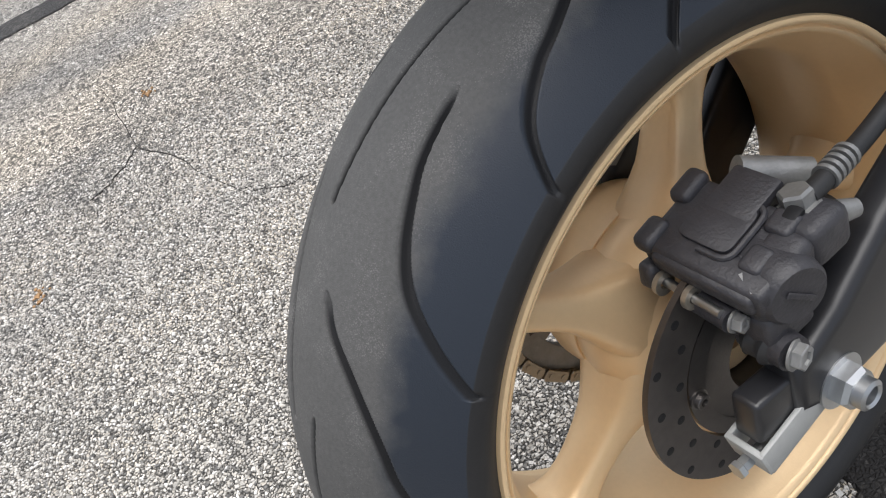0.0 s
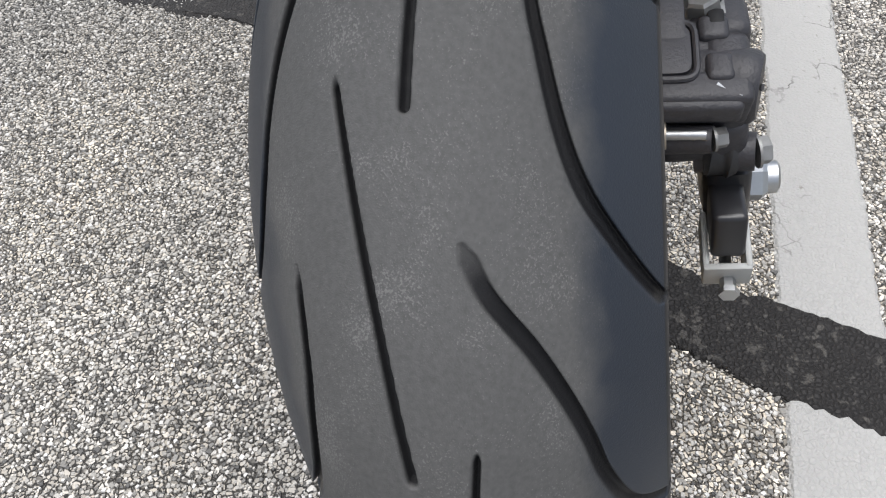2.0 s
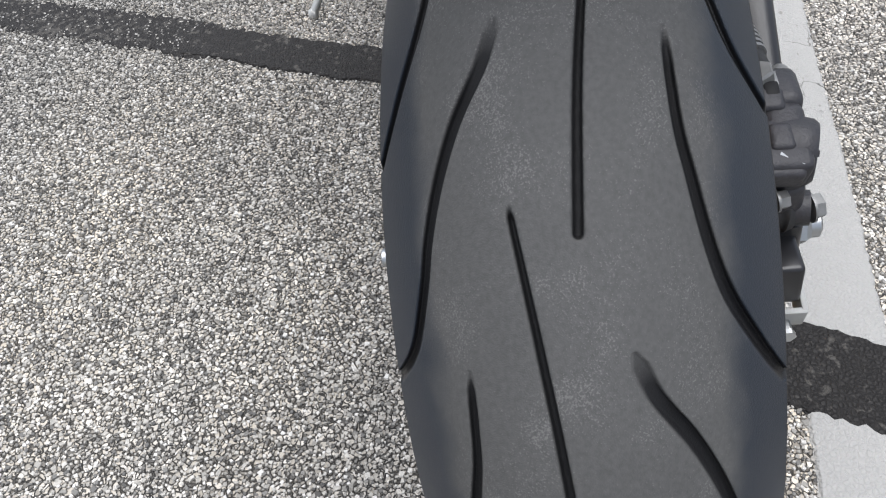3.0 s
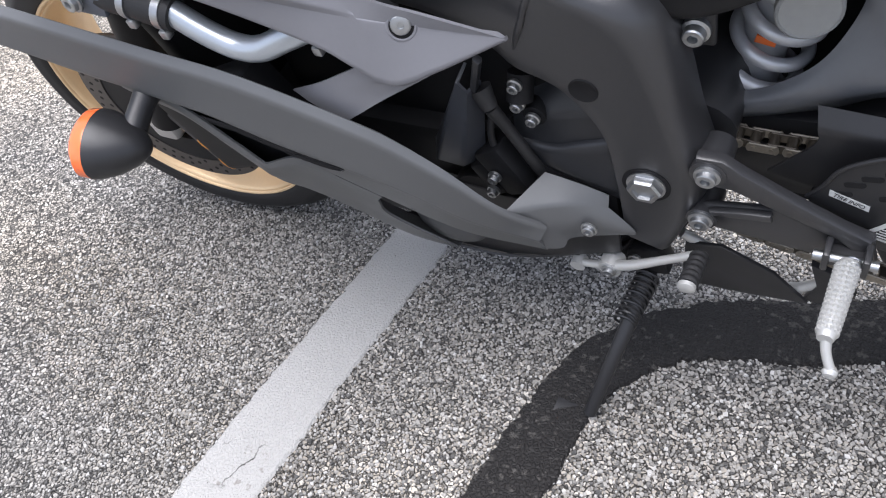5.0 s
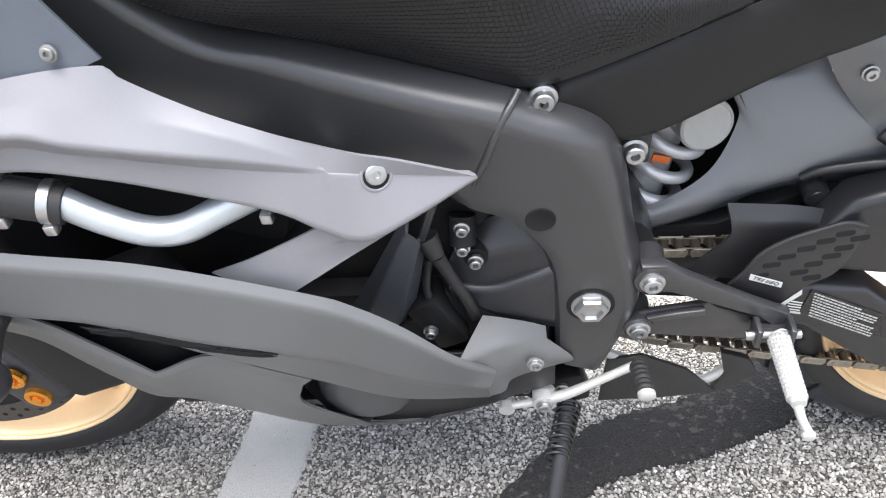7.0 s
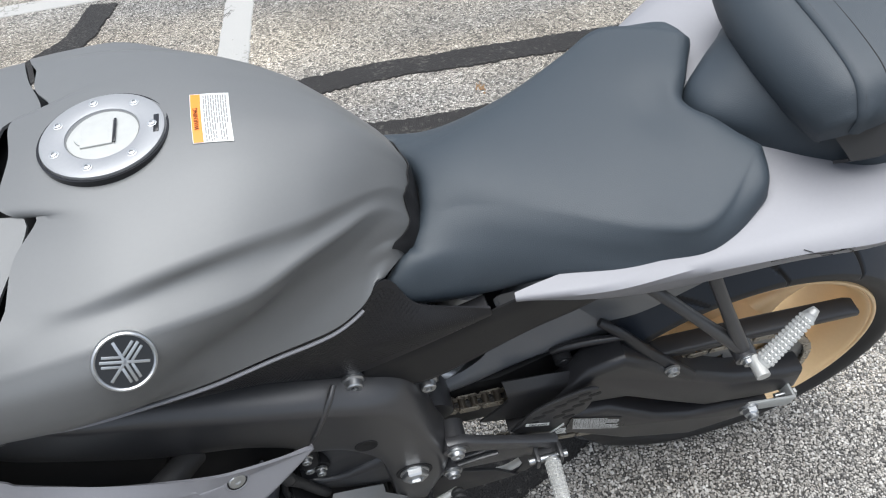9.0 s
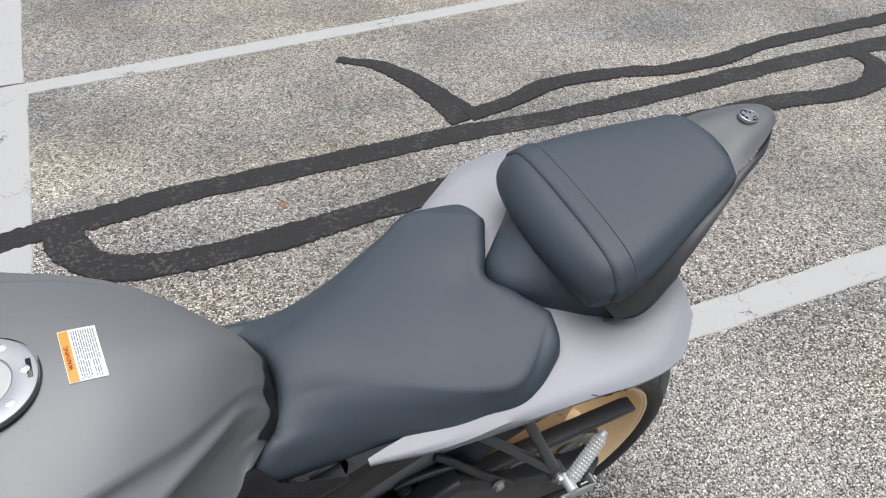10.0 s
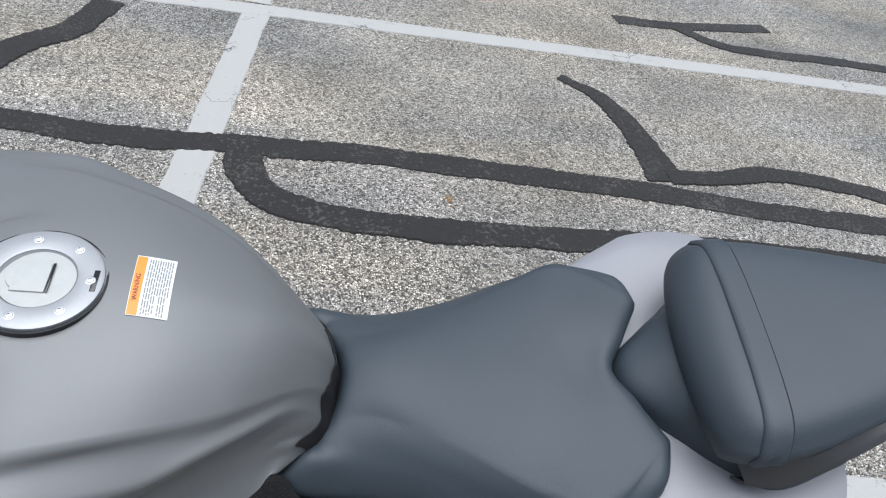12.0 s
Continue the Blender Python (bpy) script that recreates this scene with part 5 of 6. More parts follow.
    part("adjuster_bolt", moved(merged(lathe([(0, 0), (.0052, 0), (.0052, .008), (.0066, .009), (.0066, .013), (0, .013)], (0, 0, 0), 6), lathe([(0, -.02), (.004, -.02), (.004, .0), (0, .0)], (0, 0, 0), 12)),
                                Matrix.Translation((-.074, sy * .134, .298)) @ pose(0, 0, 0, 0, 0, 90)), steel, swingarm, "zinc adjuster bolt")
    k = 0.86 if sy < 0 else 0.62
    nut = merged(lathe([(0, 0), (.019 * k, 0), (.019 * k, .012 * k), (.016 * k, .016 * k), (0, .016 * k)], (0, 0, 0), 6), lathe([(.024 * k, -.003), (.024 * k, .001), (.008, .001), (.008, -.003)], (0, 0, 0), 32, closed=True),
                 lathe([(.013 * k, .016 * k), (.013 * k, .024 * k), (.010 * k, .026 * k), (.008 * k, .024 * k), (.008 * k, .014 * k), (0, .014 * k)], (0, 0, 0), 24))
    part("axle_nut", moved(nut, Matrix.Translation((0.0, sy * .150, .315)) @ pose(0, 0, 0, 0 if sy > 0 else 180, 0, 0)), steel, swingarm, "zinc axle nut", angle=25)

# rear caliper on the right arm
caliper = part("rear_caliper", box(-.010, -.098, .419, .056, .086, .036, .006, (6, -12, 0), 3), caliper_black, bike, "dusty black cast rear brake caliper")
for name, spec in (("outer_half", (-.016, -.129, .410, .052, .028, .048, .008, (6, -12, 0), 3)), ("inner_half", (-.012, -.074, .428, .056, .042, .026, .006, (6, -12, 0), 3)),
                   ("bridge", (-.034, -.098, .421, .022, .090, .026, .005, (6, -12, 0), 3)), ("lower_lug", (-.022, -.118, .388, .040, .050, .03, .006, None, 3)),
                   ("hose_boss", (.018, -.128, .424, .036, .036, .032, .008, None, 3)), ("top_pad", (.010, -.092, .443, .036, .034, .010, .003, (6, -12, 0), 2)),
                   ("casting_boss", (-.024, -.126, .4310, .020, .016, .010, .004, (6, -12, 0), 3)), ("casting_boss", (.004, -.124, .4370, .018, .018, .010, .004, (6, -12, 0), 3)),
                   ("casting_step", (-.030, -.074, .4310, .030, .034, .010, .004, (6, -12, 0), 3))):
    part(name, box(*spec), caliper_black, caliper)
CAL = Matrix.Translation((-.012, -.096, .4385)) @ pose(0, 0, 0, 6, -12, 0)
outline = [(.018 * math.copysign(abs(math.cos(a)) ** .35, math.cos(a)), .019 * math.copysign(abs(math.sin(a)) ** .35, math.sin(a))) for a in np.linspace(0, 2 * np.pi, 32, endpoint=False)]
part("cover_plate", moved(plate(outline, -.0025, .0035, .0008), CAL @ Matrix.Translation((-.002, .004, 0)) @ pose(0, 0, 0, 90, 0, 0)), caliper_black, caliper, "smooth black cover plate")
rim_path = [(x * 1.16, z * 1.14 + .002, .0015) for x, z in outline[16:] + outline[:1]]
part("casting_edge", moved(tube(rim_path, .0022, 8, 50), CAL @ Matrix.Translation((-.002, .002, 0))), caliper_black, caliper, "raised casting edge")
# solid near-black block paints the dark of a hollow in the casting
part("hollow_patch", moved(box(.022, -.030, .0005, .012, .010, .006, .002), CAL), deep_black, caliper)
part("front_ledge", moved(box(-.034, -.006, -.010, .012, .074, .016, .004, None, 3), CAL), caliper_black, caliper)
part("corner_lump", moved(box(-.026, .038, -.002, .024, .016, .014, .005, None, 3), CAL), caliper_black, caliper)
part("corner_lump", moved(box(.014, .038, .000, .026, .016, .014, .005, None, 3), CAL), caliper_black, caliper)
part("piston_housing", lathe([(0, -.003), (.0185, -.003), (.0210, 0), (.0225, .008), (.0225, .032)], (-.021, -.1465, .413), 40, turn=(0, 0, -14)), caliper_black, caliper, "round black piston housing")
part("raised_mark", box(-.0215, -.1506, .413, .022, .0012, .004, .0004, (0, 40, -14)), caliper_black, caliper)
for at, r in (((-.048, -.122, .400), .0062), ((-.034, -.149, .374), .0088)):
    part("slider_boss", tube([(at[0] + .006, at[1] + .034, at[2] - .002), at], [r * 1.6, r * 1.35], 18, 6), caliper_black, caliper)
    bolt("slider_bolt", at, r, caliper, dusty_steel, (180, 0, 10), 0.008, True)
part("slider_boot", tube([(-.031, -.118, .373), (-.031, -.123, .373), (-.032, -.128, .372), (-.032, -.133, .372), (-.033, -.140, .371)], [.014, .016, .013, .016, .012], 18, 14), hose_black, caliper, "ribbed rubber slider boot")
part("pad_pin", tube([(-.047, -.056, .408), (-.052, -.118, .4075)], .0032, 10, 4), steel, caliper)
for y in (-.070, -.094):
    part("pin_clip", lathe([(.0085, -.002), (.0085, .002), (.004, .002), (.004, -.002)], (-.050, y, .4075), 20, closed=True), chain_steel, caliper, "rusty pin clip")
part("rear_lug", box(-.044, -.060, .410, .024, .014, .020, .005, (0, 10, 0), 3), caliper_black, caliper)
part("bleed_bolt", tube([(-.034, -.124, .426), (-.041, -.137, .423)], [.0062, .0055], 6, 4), steel, caliper)
part("banjo_bolt", moved(merged(lathe([(0, 0), (.0135, 0), (.0135, .006), (.0105, .007), (.0105, .015), (.009, .017), (0, .017)], (0, 0, 0), 6), lathe([(.0145, -.006), (.0145, 0), (.005, 0), (.005, -.006)], (0, 0, 0), 28, closed=True)),
                         Matrix.Translation((.022, -.122, .432)) @ pose(0, 0, 0, 80, 0, 0)), dusty_steel, caliper, "zinc banjo bolt", angle=25)
part("bleed_nipple", tube([(.034, -.136, .428), (.046, -.140, .424)], [.008, .006], 12, 5), dusty_steel, caliper)
part("brake_hose", tube([(.026, -.124, .441), (.056, -.121, .440), (.10, -.116, .438), (.18, -.108, .450), (.32, -.10, .49)], .0068, 14, 30), hose_black, caliper, "black brake hose")
for k in range(5):
    part("hose_collar", tube([(.046 + .0055 * k, -.1218 + .0005 * k, .4405), (.049 + .0055 * k, -.1216 + .0005 * k, .4404)], .0088, 16, 4), dusty_steel, caliper, "crimped steel hose collar")
part("hose_guide", tube([(.026, -.074, .444), (.062, -.098, .424)], .0115, 20, 6), dusty_steel, caliper, "dusty grey cylinder")

# chain, drawn as single links round both sprockets
chain = tagged(new("drive_chain"), "oily steel drive chain")
chain.parent = bike
FS = (.575, .385, .043)
run = [(0.1138 * math.cos(a), .315 + 0.1138 * math.sin(a)) for a in np.linspace(radians(92), radians(266), 24)]
run += [(.10, .204), (.20, .222), (.30, .244), (.42, .275), (.52, .325)]
run += [(FS[0] + FS[2] * math.cos(a), FS[1] + FS[2] * math.sin(a)) for a in np.linspace(radians(-70), radians(85), 8)]
run += [(.448, .424), (.40, .419), (.20, .420)]
path = curve([(x, 0, z) for x, z in run], 4000, closed=True)
length = np.linalg.norm(np.diff(path, axis=0, append=path[:1]), axis=1).sum()
links = 2 * int(length / 0.015875 / 2)
stops = curve([(x, 0, z) for x, z in run], links, closed=True)


def link_mesh(wide):
    y = 0.0085 if wide else 0.0062
    o = []
    for a in np.linspace(0, 2 * np.pi, 20, endpoint=False):
        x = 0.0079 * (1 if np.cos(a) > 0 else -1)
        o.append((x + 0.0070 * np.cos(a), 0.0076 * np.sin(a) * (1 - 0.25 * (abs(np.cos(a)) < 0.35))))
    bm = merged(plate(o, y, y + 0.0018, 0.0004, 0, 1), plate(o, -y - 0.0018, -y, 0.0004, 0, 1))
    if wide:
        for x in (-.0079, .0079):
            bm = merged(bm, lathe([(0, -.0115), (.0026, -.0112), (.0026, .0112), (0, .0115)], (x, 0, 0), 10))
    else:
        for x in (-.0079, .0079):
            bm = merged(bm, lathe([(.005, -.0062), (.0052, 0), (.005, .0062)], (x, 0, 0), 12))
    smooth_bm(bm, 40)
    data = bpy.data.meshes.new("chain_link")
    bm.to_mesh(data)
    bm.free()
    data.materials.append(chain_steel if wide else chain_dark)
    return data


kinds = link_mesh(True), link_mesh(False)
for k in range(links):
    a, b = stops[k], stops[(k + 1) % links]
    ob = new("chain_link", kinds[k % 2])
    ob.parent = chain
    ob.matrix_local = Matrix.Translation(((a[0] + b[0]) / 2, 0.0865, (a[2] + b[2]) / 2)) @ Matrix.Rotation(-math.atan2(b[2] - a[2], b[0] - a[0]), 4, "Y")
part("chain_guard", plate([(.26, .470), (.124, .472), (.016, .470), (-.125, .464), (-.140, .458), (-.140, .450), (-.06, .452), (.05, .456), (.26, .455)], 0.078, 0.106, 0.004, 0, 3), plastic_black, bike, "long black plastic chain guard")
heel = curves_of("""
.368,.100,.491 .331,.100,.487 .295,.100,.482 .220,.100,.463
.364,.111,.476 .331,.112,.474 .294,.112,.470 .219,.112,.451
.364,.112,.457 .331,.113,.455 .294,.113,.452 .217,.113,.443
.399,.111,.411 .348,.111,.399 .296,.111,.407 .214,.111,.430
""")
part("heel_guard", skin(heel, 24, 21, .003, (1,)), plastic_black, bike, "black plastic chain guard", angle=60)
slotted = part("slotted_plate", plate([(.361, .413), (.350, .433), (.339, .458), (.318, .476), (.292, .488), (.272, .495), (.253, .488), (.262, .433), (.287, .410), (.300, .385), (.338, .399)], 0.134, 0.1385, 0.0016, 44), plastic_black, bike,
               "black slotted heel plate")
# thin near-black patches paint the dark of open slots
for x, z in ((0.2699, 0.4827), (0.2556, 0.4760), (0.2847, 0.4738), (0.2663, 0.4639), (0.2997, 0.4642), (0.2746, 0.4532), (0.3151, 0.4543), (0.2882, 0.4431), (0.3265, 0.4435), (0.2986, 0.4320), (0.3344, 0.4286), (0.2850, 0.4237)):
    o = [(x + .0082 * math.copysign(abs(math.cos(a)) ** .5, math.cos(a)) + .0018 * math.sin(a), z + .0034 * math.copysign(abs(math.sin(a)) ** .5, math.sin(a)) - .0024 * math.cos(a)) for a in np.linspace(0, 2 * np.pi, 14, endpoint=False)]
    part("slot_patch", plate(o, 0.1380, 0.1390, 0.0003, 0, 1), deep_black, slotted)
part("plate_rim", tube([(.361, .137, .415), (.350, .138, .434), (.339, .138, .459), (.318, .138, .477), (.292, .138, .489), (.272, .138, .496), (.253, .137, .489)], .0022, 8, 30), plastic_black, slotted)

# ---- left side: covers, hanger, lever, stand, shock, engine ----
cover = curves_of("""
.880,.150,.806 .84,.172,.800 .76,.176,.780 .69,.171,.774 .60,.150,.766 .53,.120,.764 .490,.100,.770 .462,.112,.735 .394,.126,.724
.868,.140,.785 .82,.156,.758 .76,.160,.742 .69,.153,.728 .60,.138,.708 .54,.128,.705 .50,.126,.712 .45,.126,.712 .393,.127,.716
.862,.126,.774 .795,.126,.729 .74,.126,.711 .66,.125,.685 .60,.124,.664 .553,.124,.650 .525,.126,.657 .47,.126,.678 .394,.127,.712
.858,.100,.767 .795,.100,.722 .74,.100,.704 .66,.100,.678 .60,.102,.657 .553,.108,.642 .525,.102,.655 .47,.100,.676 .395,.104,.712
""")
cover_face = surface(cover, 90, 40, (2,))
side_cover = part("side_cover", shell(cover_face, 0.003), textured_black, bike, "black side cover with embossed triangle texture", angle=60)


def embossed(p, u0, u1, v0, v1, nu, nv, size, lift):
    """Rows of small raised wedges, pointed at one end, on a grid of points."""
    n = normals_of(p)
    sign = 1 if n[p.shape[0] // 2, p.shape[1] // 2, 1] > 0 else -1
    base = 0.0 if sign > 0 else 0.003
    verts, faces = [], []
    for i in range(nv):
        for k in range(nu):
            u, v = u0 + (u1 - u0) * (k + .5 * (i % 2)) / nu, v0 + (v1 - v0) * i / nv
            a, b = v * (p.shape[0] - 1), u * (p.shape[1] - 1)
            r, c = int(a), int(b)
            at = p[r, c] * (1 - b + c) + p[r, c + 1] * (b - c) + (p[r + 1, c] - p[r, c]) * (a - r)
            out = n[r, c] * sign
            at = at + out * base
            e = np.array((1.0, 0, -.25))
            e -= out * (e @ out)
            e /= np.linalg.norm(e)
            f = np.cross(out, e)
            w = len(verts)
            verts += [tuple(at - e * size * .55 + out * .0001), tuple(at + e * size * .45 + f * size * .48 + out * lift), tuple(at + e * size * .45 - f * size * .48 + out * lift),
                      tuple(at + e * size * .5 + f * size * .5 - out * .0003), tuple(at + e * size * .5 - f * size * .5 - out * .0003)]
            faces += [(w, w + 1, w + 2), (w + 1, w + 3, w + 4, w + 2), (w, w + 3, w + 1), (w, w + 2, w + 4)]
    bm = bmesh.new()
    vs = [bm.verts.new(q) for q in verts]
    for f in faces:
        bm.faces.new([vs[k] for k in f])
    return bm


tagged(part("embossed_pattern", embossed(cover_face, .03, .97, .05, .64, 106, 22, .0050, .0005), textured_black, side_cover, "embossed triangle texture", angle=20), kind="stuff")
subcover = curves_of("""
.553,.112,.632 .525,.116,.647 .470,.117,.667 .423,.118,.688 .358,.119,.719 .30,.120,.738 .20,.118,.765 .10,.112,.79
.545,.122,.628 .515,.122,.640 .466,.122,.655 .415,.122,.677 .352,.122,.702 .295,.122,.718 .20,.12,.745 .10,.113,.78
.535,.122,.620 .500,.122,.606 .478,.122,.592 .440,.122,.602 .352,.120,.650 .290,.118,.674 .20,.116,.722 .10,.110,.768
.532,.112,.616 .498,.108,.600 .474,.106,.578 .436,.106,.596 .352,.106,.645 .290,.106,.668 .20,.106,.718 .10,.104,.765
""")
part("subframe_cover", skin(subcover, 50, 26, 0.003, (2,)), cover_black, bike, "plain black subframe side cover", angle=60)
part("cover_tab", box(.463, .110, .572, .030, .006, .036, .003), plastic_black, bike)
bolt("cover_bolt", (.542, .126, .640), .0118, bike, steel, (0, 0, 0), .012)
bolt("cover_bolt", (.463, .113, .572), .0118, bike, steel, (0, 0, 0), .012)
part("weld_seam", tube([(.562, .136, .653), (.569, .148, .646), (.576, .1555, .637), (.584, .1585, .620), (.590, .1590, .604), (.597, .1585, .588), (.603, .157, .572)], [.0030, .0036, .0033, .0037, .0031, .0036, .0030, .0022], 10, 60), frame_black, bike, "rough weld bead")
# disc on the frame's face, near black for the shade of a hole
part("frame_hole_disc", lathe([(0, .0004), (.0118, .0004), (.0128, .0010), (.0136, .0004), (.0138, -.004)], (.5455, .1592, .534), 36), deep_black, bike, "round near-black disc painting the dark of a frame hole")
pivot = part("pivot_nut", merged(lathe([(.0, 0), (.0170, 0), (.0170, .007), (.0152, .0095), (.0112, .0095), (.0104, .006), (0, .006)], (.497, .1605, .417), 6),
                                 lathe([(.0190, -.002), (.0190, .001), (.01, .002)], (.497, .1605, .417), 36)), steel, bike, "large zinc pivot nut", angle=25)
# near-black disc paints the shaded recess round the nut
part("nut_shade_disc", lathe([(.0235, -.002), (.0235, .0005), (.0, .0005)], (.497, .1595, .417), 36), deep_black, bike)

# rider footrest hanger with peg
hanger = part("footrest_hanger", merged(plate([(.452, .466), (.429, .466), (.412, .453), (.378, .432), (.338, .409), (.302, .390), (.294, .360), (.305, .362), (.329, .386), (.375, .407), (.420, .428), (.452, .430)], .144, .157, .003),
                                        plate([(.460, .383), (.443, .391), (.411, .397), (.379, .404), (.370, .396), (.338, .382), (.327, .366), (.331, .343), (.377, .348), (.428, .354), (.456, .358)], .142, .150, .003),
                                        tube([(.441, .12, .447), (.441, .158, .447)], .0165, 20, 5), tube([(.447, .12, .374), (.447, .156, .374)], .0150, 20, 5),
                                        plate([(.340, .405), (.300, .388), (.296, .352), (.328, .346)], .142, .152, .002)), frame_black, bike, "black cast footrest hanger")
part("hanger_rib", plate([(.440, .390), (.412, .397), (.385, .401), (.383, .392), (.411, .388), (.437, .384)], .150, .1575, .0025), frame_black, hanger)
bolt("hanger_bolt", (.441, .158, .447), .012, hanger, steel, (0, 0, 0), .008)
bolt("hanger_bolt", (.447, .156, .374), .012, hanger, steel, (0, 0, 0), .008)
A, Bp = Vector((.315, .172, .376)), Vector((.3195, .262, .383))
way = (Bp - A).normalized()
turn = way.to_track_quat("Y", "Z").to_matrix().to_4x4()


def knurled(length, r, rows, seg=16):
    """A bar with rows of pyramid studs."""
    bm = lathe([(0, 0), (r * .9, 0), (r * .95, .004), (r * .80, length - .004), (r * .66, length), (0, length)], (0, 0, 0), seg * 2)
    n = seg
    for i in range(rows):
        y = .006 + (length - .014) * i / (rows - 1)
        for k in range(n):
            a = 2 * math.pi * k / n
            here = r * (.94 - .16 * y / length)
            c = np.array([here * math.cos(a), y, here * math.sin(a)])
            u, w, d = np.array([-math.sin(a), 0, math.cos(a)]), np.array([0, 1.0, 0]), np.array([math.cos(a), 0, math.sin(a)])
            s, q = r * .19, (length - .014) / (rows - 1) * .46
            v = [bm.verts.new(c + s * i1 * u + q * j1 * w) for i1, j1 in ((-1, -1), (1, -1), (1, 1), (-1, 1))]
            v2 = [bm.verts.new(c + .45 * s * i1 * u + .4 * q * j1 * w + d * r * .17) for i1, j1 in ((-1, -1), (1, -1), (1, 1), (-1, 1))]
            bm.faces.new(v2)
            for m1 in range(4):
                bm.faces.new((v[m1], v[(m1 + 1) % 4], v2[(m1 + 1) % 4], v2[m1]))
    return bm


peg = part("footpeg", moved(knurled(.082, .0100, 14), Matrix.Translation(A) @ turn), white_alloy, hanger, "pale knurled alloy footpeg", angle=20)
part("peg_feeler", tube([tuple(A + way * .074), tuple(A + way * .082 + Vector((-.003, .004, -.012))), (.309, .268, .358)], [.0055, .0042, .0042], 12, 8), white_alloy, hanger, "peg feeler bolt")
part("feeler_ball", lathe([(0, -.006), (.005, -.004), (.0066, 0), (.005, .004), (0, .006)], (.309, .269, .356), 16), white_alloy, hanger)
part("peg_clevis", merged(box(.318, .163, .372, .030, .020, .008, .002), box(.334, .166, .376, .006, .022, .026, .002), box(.302, .166, .376, .006, .022, .026, .002)), frame_black, hanger)
part("clevis_pin", tube([(.345, .168, .374), (.292, .168, .374)], .005, 12, 4), steel, hanger)
part("peg_spring", tube([(.312 + .006 * math.cos(a), .170 + .0016 * a / 2, .380 + .006 * math.sin(a)) for a in np.linspace(0, 12, 26)], .0011, 6, 80), steel, hanger)

# gear lever
lever = part("gear_lever", merged(tube([(.584, .166, .250), (.560, .168, .258), (.542, .170, .268), (.515, .172, .283), (.48, .170, .306), (.455, .168, .322), (.444, .166, .328)], [.0045, .0048, .0066, .0058, .0050, .0048, .0048], 14, 36),
                                  lathe([(0, -.008), (.009, -.008), (.009, .006), (0, .006)], (.584, .166, .249), 20), lathe([(0, -.014), (.013, -.014), (.013, .006), (0, .006)], (.542, .170, .267), 24)), white_alloy, bike, "cast alloy gear lever")
part("toe_peg", tube([(.444, .168 + .0065 * k, .327 + .0022 * k) for k in range(8)], [.0088, .0103] * 6 + [.0088], 18, 40), hose_black, lever, "ribbed rubber toe peg")
part("toe_peg_cap", lathe([(0, 0), (.009, 0), (.009, .004), (.006, .006), (0, .006)], (.444, .213, .343), 20), white_alloy, lever)
bolt("lever_bolt", (.542, .176, .267), .009, lever, steel, (0, 0, 0), .006)
part("shift_rod", tube([(.584, .160, .249), (.60, .150, .30), (.62, .145, .38), (.640, .140, .46)], .0045, 10, 16), deep_black, lever, "black shift rod")

# side stand
stand = part("side_stand", tube([(.512, .135, .215), (.520, .175, .180), (.533, .225, .135), (.552, .278, .066)], [.0105, .0095, .0085, .0080], 14, 24), plastic_black, bike, "scuffed black side stand leg")
part("stand_foot", plate([(.60, .060), (.535, .052), (.530, .046), (.60, .054)], .268, .312, .002), plastic_black, stand, "flat stand foot")
spring_line = [(.511 + .00028 * a + .0135 * math.cos(a), .142 + .0008 * a, .212 - .0007 * a + .0135 * math.sin(a)) for a in np.linspace(0, 62, 140)]
part("stand_spring", tube(spring_line, .0019, 6, 520), plastic_black, stand, "black coil spring")
part("stand_bracket", merged(box(.525, .125, .235, .07, .03, .05, .006, (0, 15, 0)), box(.555, .130, .262, .03, .03, .03, .005)), deep_black, bike, "dark stand bracket")
bolt("bracket_bolt", (.521, .150, .262), .0075, bike, steel, (0, 0, 0), .008)
bolt("bracket_bolt", (.562, .152, .270), .0075, bike, steel, (0, 0, 0), .008)
part("linkage_guard", merged(plate([(.475, .203), (.470, .285), (.431, .292), (.378, .262), (.340, .217), (.40, .208)], .126, .131, .001),
                             plate([(.345, .290), (.312, .276), (.298, .248), (.33, .217), (.345, .22), (.335, .25)], .120, .128, .001)), plastic_black, bike, "black chain slider guard plate")
part("slider_strap", tube([(.475, .125, .295), (.44, .122, .268), (.40, .120, .232), (.36, .12, .225), (.33, .12, .25)], .006, 10, 24), white_alloy, bike, "grey metal strap")

# shock absorber with coil spring and reservoir
shock = part("shock_absorber", tube([(.398, .022, .610), (.425, .022, .50), (.445, .022, .36)], .0225, 24, 10), spring_grey, bike, "grey rear shock absorber")
axis_a, axis_b = Vector((.402, .024, .560)), Vector((.444, .024, .40))
along = (axis_b - axis_a)
u = along.normalized().cross(Vector((0, 1, 0))).normalized()
v = along.normalized().cross(u)
coil = [tuple(axis_a + along * (a / (2 * math.pi * 5.2)) + .034 * (math.cos(a) * u - math.sin(a) * v)) for a in np.linspace(0, 2 * math.pi * 5.2, 90)]
part("coil_spring", tube(coil, .0064, 12, 340), spring_grey, shock, "grey painted coil spring")
part("preload_ring", moved(lathe([(.036, -.006), (.036, .006), (.022, .006), (.022, -.006)], (0, 0, 0), 32, closed=True), Matrix.Translation(axis_a) @ along.to_track_quat("Y", "Z").to_matrix().to_4x4()), alloy, shock, "alloy preload ring")
for k, q in enumerate((.02, .09)):
    notched = lathe([(.0275, -.005), (.0275, .005), (.020, .005), (.020, -.005)], (0, 0, 0), 32, closed=True)
    for i in range(12):
        a = math.pi * i / 6 + .2 * k
